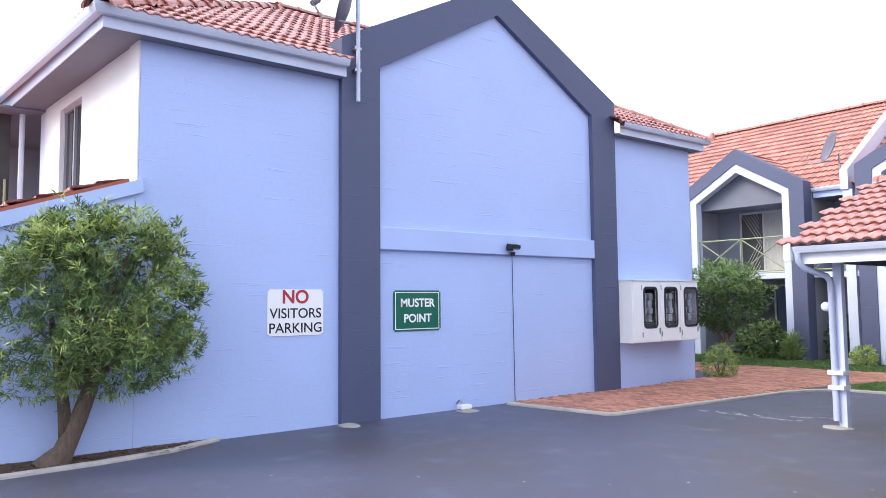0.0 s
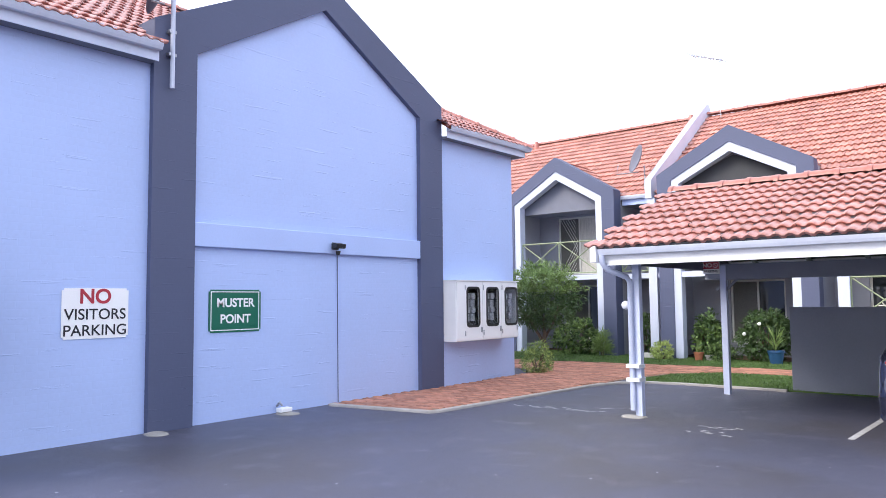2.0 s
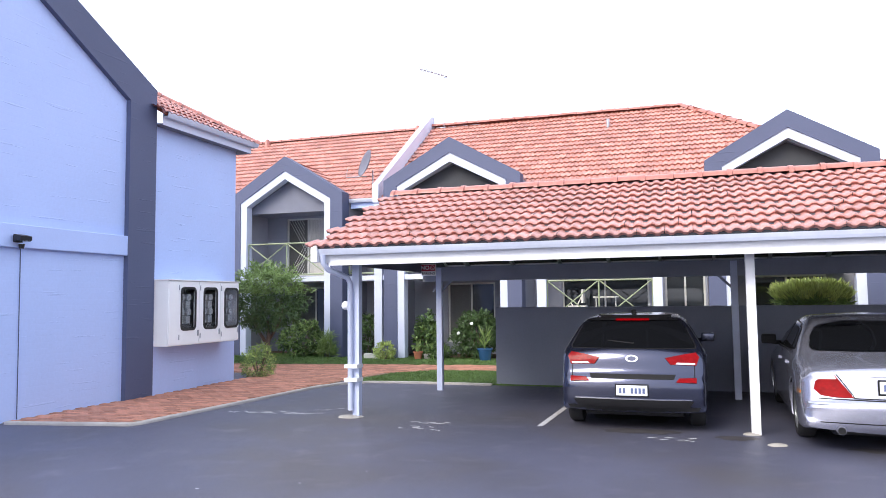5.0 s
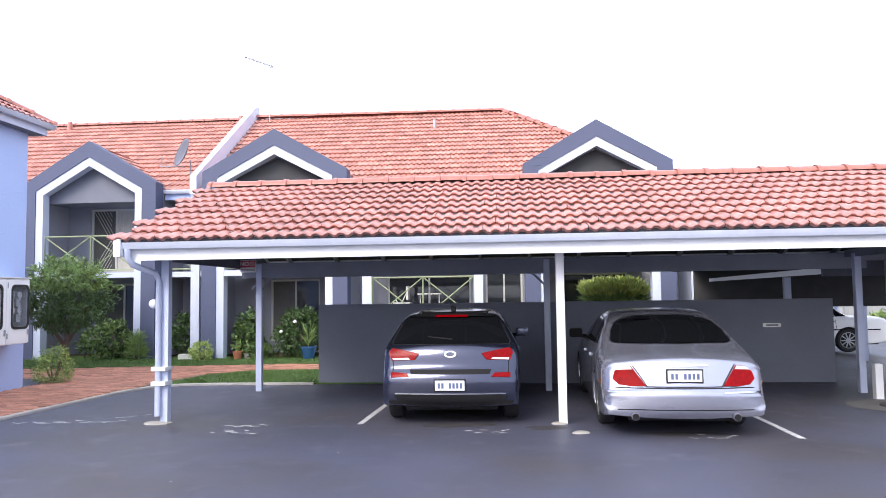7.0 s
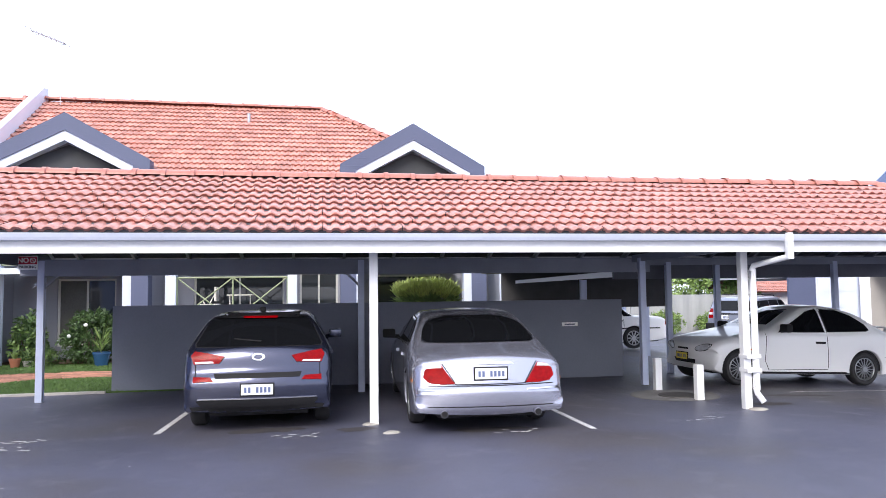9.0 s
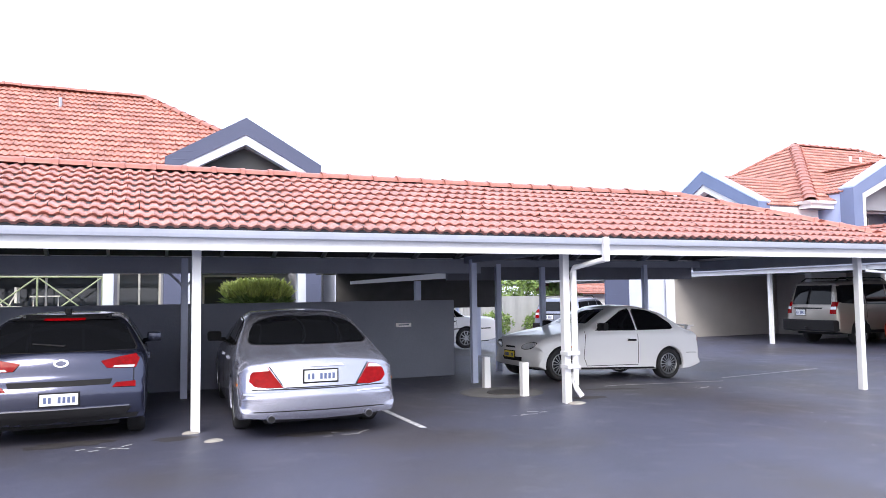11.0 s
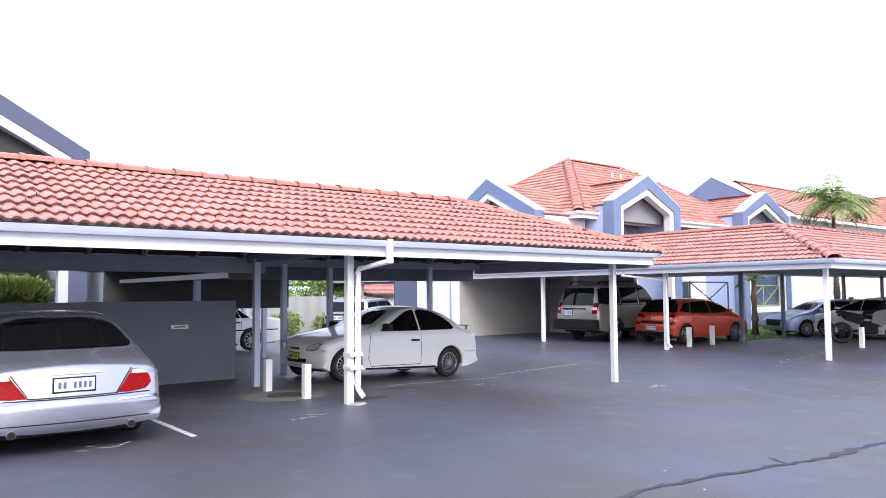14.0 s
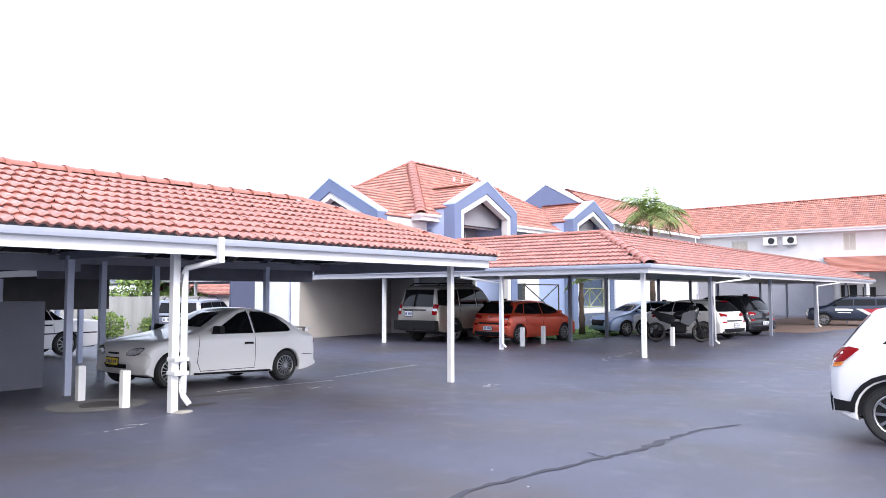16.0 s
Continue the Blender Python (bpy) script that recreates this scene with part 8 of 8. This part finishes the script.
# leaning tree in the bed by the blue wall
rt = random.Random(44)
tree = thing("tree", (-7.83, 0.88, 0.03), "small leaning tree with narrow green leaves by the blue wall", "tree")
bm = B()
tube(bm, [(-7.83, 0.82, -0.03), (-7.82, 0.86, 0.05), (-7.80, 0.93, 0.15), (-7.78, 1.05, 0.45), (-7.76, 1.15, 0.75), (-7.74, 1.2, 1.0)], [0.19, 0.14, 0.10, 0.085, 0.075, 0.055], 12)
tube(bm, [(-7.80, 0.95, 0.25), (-7.84, 0.92, 0.6), (-7.82, 0.86, 1.0), (-7.8, 0.78, 1.5)], [0.07, 0.06, 0.045, 0.02], 10)
for v in bm.verts:
    v.co += 0.012 * Vector((noise.noise(v.co * 14), noise.noise(v.co * 14 + Vector((5, 0, 0))), 0))
part("trunk", bm, M_bark, tree, "rough grey-brown forked trunk", smooth=True)
bm = B()
tips = []
for i in range(26):
    a, e = rt.uniform(0, 6.28), rt.uniform(-0.1, 1.3)
    s = Vector((-7.76, 1.1 + rt.uniform(-0.15, 0.15), rt.uniform(0.75, 1.25)))
    tip = Vector((-7.70 + 0.40 * math.cos(a) * math.cos(e), 1.28 + 0.85 * math.sin(a) * math.cos(e), 1.45 + 0.85 * math.sin(e)))
    mid = s.lerp(tip, 0.5) + Vector((0, 0, 0.1))
    tube(bm, [s, mid, tip], [0.03, 0.018, 0.006], 5)
    tips.append(tip)
part("branch", bm, M_bark, tree, kind="stuff")
sp = crown_spots(rt, (-7.62, 1.22, 1.55), (0.40, 0.80, 0.74), 1000, rough=0.6, inner=0.30, seed=2.4)
for i in range(34):
    a, e = rt.uniform(0, 6.28), rt.uniform(-0.65, 1.5)
    c = Vector((-7.62 + 0.36 * math.cos(a) * math.cos(e), 1.22 + 0.88 * math.sin(a) * math.cos(e), 1.55 + 0.85 * math.sin(e)))
    q = rt.uniform(0.13, 0.24)
    lobe = crown_spots(rt, c, (q, q, q * rt.uniform(0.8, 1.6)), 62, seed=float(i))
    sp += [(p, d + Vector((0, 0, 0.4)) + (c - Vector((-7.62, 1.22, 1.4))) * 0.8, (p.z - 1.55) / 0.8) for p, d, k in lobe]
sp += crown_spots(rt, (-7.62, 1.45, 0.92), (0.32, 0.50, 0.22), 230, seed=5.0)
for i in range(16):
    c = Vector((-7.62 + rt.uniform(-0.2, 0.2), rt.uniform(0.55, 1.95), 2.05 + rt.uniform(-0.25, 0.22)))
    sp += [(c + Vector((rt.gauss(0, 0.025), rt.gauss(0, 0.025), 0.03 * k)), Vector((0, rt.gauss(0, 0.25), 1)), 1.0) for k in range(9)]
sp += crown_spots(rt, (-7.62, 0.55, 0.84), (0.25, 0.40, 0.12), 90, seed=7.0)
sp = [(Vector((max(p.x, -8.07), p.y, p.z)), d, e) for p, d, e in sp]
g1, g2, g3 = [], [], []
for p, d, e in sp:
    u = rt.random() + 0.55 * noise.noise(p * 3.0)
    # paler leaves get likelier towards the top
    (g3 if u < 0.10 + 0.45 * max(e, 0) else (g2 if u > 0.72 else g1)).append((p, d))
leaf_part("leaves", [(*sprigs(g1, rt, 9, 0.095, 0.013), M_leaf, "narrow green leaves"), (*sprigs(g2, rt, 9, 0.095, 0.013), M_leaf_d, ""), (*sprigs(g3, rt, 9, 0.105, 0.013), M_leaf_y, "pale young leaves")], tree)
# loose bark and litter under the tree
lit_v, lit_f = [], []
for i in range(500):
    x, y = rt.uniform(-8.1, -7.65), rt.uniform(-1.5, 2.3)
    a, l = rt.uniform(0, 3.14), rt.uniform(0.02, 0.06)
    k = len(lit_v)
    c_, s_ = math.cos(a) * l, math.sin(a) * l
    z = 0.028 + rt.uniform(0, 0.012)
    lit_v += [(x - c_, y - s_, z), (x + s_ * 0.25, y - c_ * 0.25, z + 0.008), (x + c_, y + s_, z), (x - s_ * 0.25, y + c_ * 0.25, z + 0.004)]
    lit_f.append((k, k + 1, k + 2, k + 3))
me = bpy.data.meshes.new("leaf_litter")
me.from_pydata(lit_v, [], lit_f)
me.materials.append(mat("dry_litter", (0.22, 0.13, 0.075), 0.9, var=0.4, random_hue=0.5, island=True, bump=0))
tagged(new("leaf_litter", me), "dry bark and leaf litter on the bed", "leaf litter", kind="stuff")

# round clipped tree at the end of the blue building
rk = random.Random(8)
t2 = thing("tree", (-9.75, 16.1, 0.02), "small round-crowned tree on the lawn", "tree")
bm = B()
tube(bm, [(-9.75, 16.1, -0.02), (-9.72, 16.1, 0.3), (-9.65, 16.08, 0.7), (-9.7, 16.1, 1.1)], [0.09, 0.065, 0.055, 0.04], 10)
tube(bm, [(-9.70, 16.1, 0.45), (-9.95, 16.0, 0.9), (-10.1, 16.0, 1.3)], [0.045, 0.035, 0.02], 8)
tube(bm, [(-9.68, 16.1, 0.55), (-9.4, 16.15, 1.0), (-9.25, 16.1, 1.4)], [0.04, 0.03, 0.015], 8)
part("trunk", bm, M_bark, t2, smooth=True)
sp = crown_spots(rk, (-9.72, 16.1, 1.62), (0.95, 0.92, 0.82), 1500, rough=0.36, inner=0.45, floor=0.86, seed=4.0)
# lighter green above, darker below: top light is put into leaf colours
hi = [(p, d + Vector((0, 0, 0.8))) for p, d, e in sp if e > 0.1]
lo = [(p, d) for p, d, e in sp if e <= 0.1]
leaf_part("leaves", [(*sprigs(hi, rk, 6, 0.15, 0.028), M_leaf, "green leaves"), (*sprigs(lo, rk, 6, 0.15, 0.028), M_leaf_d, "")], t2)

shrub((-8.02, 13.1, 0.0), 0.32, 0.62, 0.014, 420, 0.09, "low feathery green shrub at the wall's corner", [M_leaf, M_leaf_y], seed=3.3, lift=0.45)
shrub((-9.9, 18.2, 0.0), 0.58, 0.98, 0.05, 420, 0.12, "dense dark green shrub beside the porch", [M_leaf_d, M_leaf], seed=5.1)
shrub((-8.9, 17.85, 0.0), 0.20, 0.62, 0.012, 200, 0.22, "upright tuft of light green grass-like leaves", [M_leaf_l], seed=6.1, up=2.5, lift=0.35)
shrub((-7.95, 18.6, 0.0), 0.32, 1.12, 0.045, 240, 0.12, "dark green shrub between the piers", [M_leaf_d], seed=6.6)
shrub((-7.08, 17.6, 0.0), 0.24, 0.42, 0.02, 220, 0.10, "small yellow-green shrub by the pier", [M_leaf_y], seed=7.7)
shrub((-6.2, 18.5, 0.0), 0.32, 1.10, 0.06, 260, 0.15, "open leafy green shrub under the window", [M_leaf_d, M_leaf_d, M_leaf], seed=8.2)
shrub((-4.75, 18.4, 0.0), 0.62, 1.25, 0.04, 760, 0.12, "large dark green shrub with white flowers", [M_leaf_d], seed=9.4)
shrub((-5.75, 18.0, 0.0), 0.30, 0.42, 0.03, 180, 0.12, "low green shrub in the garden bed", [M_leaf, M_leaf_d], seed=9.9)
# clipped conifer with many upright tips
con = thing("conifer", (2.63, 14.3, 0), "clipped yellow-green conifer with upright tips behind the grey wall", "shrub")
rc = random.Random(91)
part("stem", tube(B(), [(2.63, 14.3, -0.02), (2.63, 14.3, 1.3)], [0.05, 0.02], 8), M_bark, con)
deep, tips = [], []
for i in range(2600):
    a, q = rc.uniform(0, 6.283), rc.random() ** 0.4
    ux, uy = math.cos(a) * q, math.sin(a) * q
    edge = 1 - q ** 5
    zt = 1.48 + 0.16 * edge + 0.10 * noise.noise(Vector((ux * 5, uy * 5, 2.0)))
    wide = 0.60 + 0.05 * noise.noise(Vector((a, 0, 4)))
    z = zt - (0.0 if i % 2 else rc.uniform(0.05, 1.1))
    spot = (Vector((2.63 + wide * ux, 14.3 + wide * uy, z)), Vector((0.35 * ux, 0.35 * uy, 1)))
    (tips if i % 2 else deep).append(spot)
leaf_part("leaves", [(*sprigs(tips, rc, 5, 0.17, 0.026, 0.25), M_leaf_tip, "yellow-green upright tips"), (*sprigs(deep, rc, 6, 0.17, 0.024), M_leaf_l, "")], con)
for i, (x, y, z) in enumerate(((-4.72, 17.72, 0.95), (-5.1, 17.8, 0.7))):
    fl = thing("flower", (x, y, z), "white flower on the dark shrub", "flower")
    bm = B()
    bmesh.ops.create_icosphere(bm, subdivisions=2, radius=0.045, matrix=Matrix.Translation((x, y, z)))
    for v in bm.verts:
        v.co += 0.015 * Vector((noise.noise(v.co * 40), 0, noise.noise(v.co * 40 + Vector((3, 0, 0)))))
    part("petals", bm, M_signw, fl)


def pot(x, y, r, h, material, label, plant=None):
    t = thing("plant_pot", (x, y, 0.02), label, "plant pot")
    bm = B()
    rings = []
    for q, z in ((r * 0.72, 0.02), (r * 0.95, h * 0.85), (r * 1.06, h * 0.86), (r * 1.06, h), (r * 0.92, h), (r * 0.85, h * 0.8)):
        rings.append([bm.verts.new((x + q * math.cos(a), y + q * math.sin(a), z)) for a in [2 * math.pi * k / 20 for k in range(20)]])
    for a, b in zip(rings, rings[1:]):
        for k in range(20):
            bm.faces.new((a[k], a[(k + 1) % 20], b[(k + 1) % 20], b[k]))
    bm.faces.new(rings[-1])
    bm.faces.new(rings[0][::-1])
    part("pot", bm, material, t, smooth=40)
    if plant:
        rng = random.Random(int(x * 10))
        vs, fs = sprigs([(Vector((x, y, h * 0.9)), Vector((0, 0, 1)))] * 4, rng, 8, plant, 0.03, 0.35)
        leaf_part("leaves", [(vs, fs, M_leaf_l, "")], t)
    return t


pot(-4.38, 17.75, 0.19, 0.33, mat("blue_glaze", (0.03, 0.09, 0.20), 0.2, var=0.15), "glazed blue pot with an upright green plant", 0.5)
pot(-6.22, 17.8, 0.12, 0.22, mat("terracotta_pot", (0.42, 0.15, 0.08), 0.8, var=0.2), "small terracotta pot in the garden bed", 0.15)
pot(-5.98, 17.85, 0.10, 0.16, M_concrete, "small grey pot in the garden bed", 0.12)
pl = thing("planter_box", (-7.5, 17.85, 0.02), "cream planter box with dark contents", "planter box")
part("box", box(B(), -7.75, 17.72, 0.02, -7.25, 17.98, 0.15, 0.01), M_cream, pl)
bm = B()
bmesh.ops.create_icosphere(bm, subdivisions=3, radius=0.13, matrix=Matrix.Translation((-7.42, 17.85, 0.2)) @ Matrix.Diagonal((1.3, 0.8, 0.8, 1)))
for v in bm.verts:
    v.co += 0.03 * Vector((noise.noise(v.co * 11), noise.noise(v.co * 11 + Vector((2, 0, 0))), noise.noise(v.co * 11 + Vector((0, 4, 0)))))
part("bundle", bm, M_blackp, pl, smooth=True)


def palm(x, y, z0, h, r, n, label, seed):
    rng = random.Random(seed)
    t = thing("palm_tree", (x, y, z0), label, "palm tree")
    bm = B()
    tube(bm, [(x, y, z0 - 0.1), (x + 0.03, y, z0 + h * 0.3), (x, y + 0.02, z0 + h * 0.7), (x, y, z0 + h)], [0.19, 0.14, 0.12, 0.10], 12)
    for v in bm.verts:
        v.co.x += 0.01 * math.sin(v.co.z * 40)
    part("trunk", bm, M_bark, t, smooth=True)
    vs, fs = [], []
    bs = B()
    for i in range(n):
        a = 2 * math.pi * (i + rng.uniform(-0.3, 0.3)) / n
        e = rng.uniform(0.0, 1.45)
        l = r * rng.uniform(0.85, 1.15)
        pts = []
        p = Vector((x, y, z0 + h))
        d = Vector((math.cos(a) * math.cos(e), math.sin(a) * math.cos(e), math.sin(e)))
        for k in range(13):
            pts.append(p.copy())
            p = p + d * l / 12
            d = (d + Vector((0, 0, -0.20))).normalized()
        tube(bs, pts, [0.022 - 0.0015 * k for k in range(13)], 4)
        for k in range(2, 13):
            ax = (pts[k] - pts[k - 1]).normalized()
            side = ax.cross(Vector((0, 0, 1))).normalized()
            for s in (-1, 1):
                for sub_ in (0.0, 0.33, 0.66):
                    o = pts[k - 1].lerp(pts[k], sub_)
                    ll = r * 0.30 * math.sin(math.pi * min(k / 13 + 0.12, 0.97)) * rng.uniform(0.8, 1.1)
                    tip = o + side * s * ll * 0.85 + ax * ll * 0.45 + Vector((0, 0, -ll * rng.uniform(0.15, 0.6)))
                    w = ax * 0.03
                    q = len(vs)
                    m = o.lerp(tip, 0.5) + Vector((0, 0, 0.03))
                    vs += [o, m + w, tip, m - w]
                    fs.append((q, q + 1, q + 2, q + 3))
    part("frond_stalk", bs, M_palm, t, kind="stuff")
    leaf_part("fronds", [(vs, fs, M_palm, "arching feather fronds")], t)
    return t


palm(33.4, 13.9, -0.17, 5.3, 2.25, 22, "palm tree with arching fronds above the far carport", 5)
palm(27.4, 14.4, -0.17, 2.1, 0.95, 7, "young palm on the far lawn", 12)
shrub((14.2, 27.3, -0.1), 0.6, 0.85, 0.05, 260, 0.16, "green shrub in front of the pale fence", [M_leaf, M_leaf_l], seed=11.0)
shrub((16.4, 27.3, -0.1), 0.7, 0.8, 0.05, 260, 0.16, "green shrub in front of the pale fence", [M_leaf, M_leaf_l], seed=12.0)
shrub((12.5, 31.5, -0.1), 1.8, 2.6, 0.12, 500, 0.3, "leafy green tree beyond the fence", [M_leaf, M_leaf_l], "tree", seed=13.0, name="tree")
shrub((19.0, 32.5, -0.1), 2.0, 2.4, 0.12, 500, 0.3, "leafy green tree beyond the fence", [M_leaf, M_leaf_l], "tree", seed=14.0, name="tree")
grass([[(23.95, 13.15), (40, 13.15), (40, 16.5), (23.95, 16.5)]], 160, -0.15, seed=8)

# ---- roof tiles and pavers, laid last ----
lay_tiles()


def lay_pavers():
    rng = random.Random(21)
    L, W = 0.23, 0.115
    bm = B()
    box(bm, -L / 2 + 0.004, -W / 2 + 0.004, -0.03, L / 2 - 0.004, W / 2 - 0.004, 0)
    for v in bm.verts:
        if v.co.z > -0.01:
            v.co.x *= 0.975
            v.co.y *= 0.96
    me = bpy.data.meshes.new("paver")
    bm.to_mesh(me)
    bm.free()
    me.materials.append(M_brick)
    base = np.array([v.co[:] for v in me.vertices])
    faces = [tuple(p.vertices) for p in me.polygons]
    spots = []
    for r in range(int(9.6 / W)):
        for c in range(int(18 / L)):
            x, y = -12.5 + (c + 0.5 * (r % 2)) * L, 7.2 + r * W
            if inside(PAVE, x, y) and inside(PAVE, x + 0.1, y) and inside(PAVE, x - 0.1, y) and inside(PAVE, x, y + 0.05) and inside(PAVE, x, y - 0.05):
                spots.append((x, y))
    spots.sort(key=lambda s: s[1])
    vs, fs = [], []
    for i, (x, y) in enumerate(spots):
        z, a = 0.021 + rng.uniform(-0.003, 0.003), rng.uniform(-0.02, 0.02)
        if i < 300:
            ob = new("paver", me)
            adopt(ob, pavement)
            ob.matrix_basis = Matrix.Translation((x, y, z)) @ Matrix.Rotation(a, 4, "Z")
        else:
            k = len(vs) * len(base)
            vs.append(base + np.array((x, y, z)))
            fs += [tuple(q + k for q in f) for f in faces]
    m2 = bpy.data.meshes.new("pavers")
    m2.from_pydata(np.concatenate(vs).tolist(), [], fs)
    m2.materials.append(M_bricks)
    ob = new("pavers", m2)
    adopt(ob, pavement)
    tagged(ob, kind="stuff")


lay_pavers()
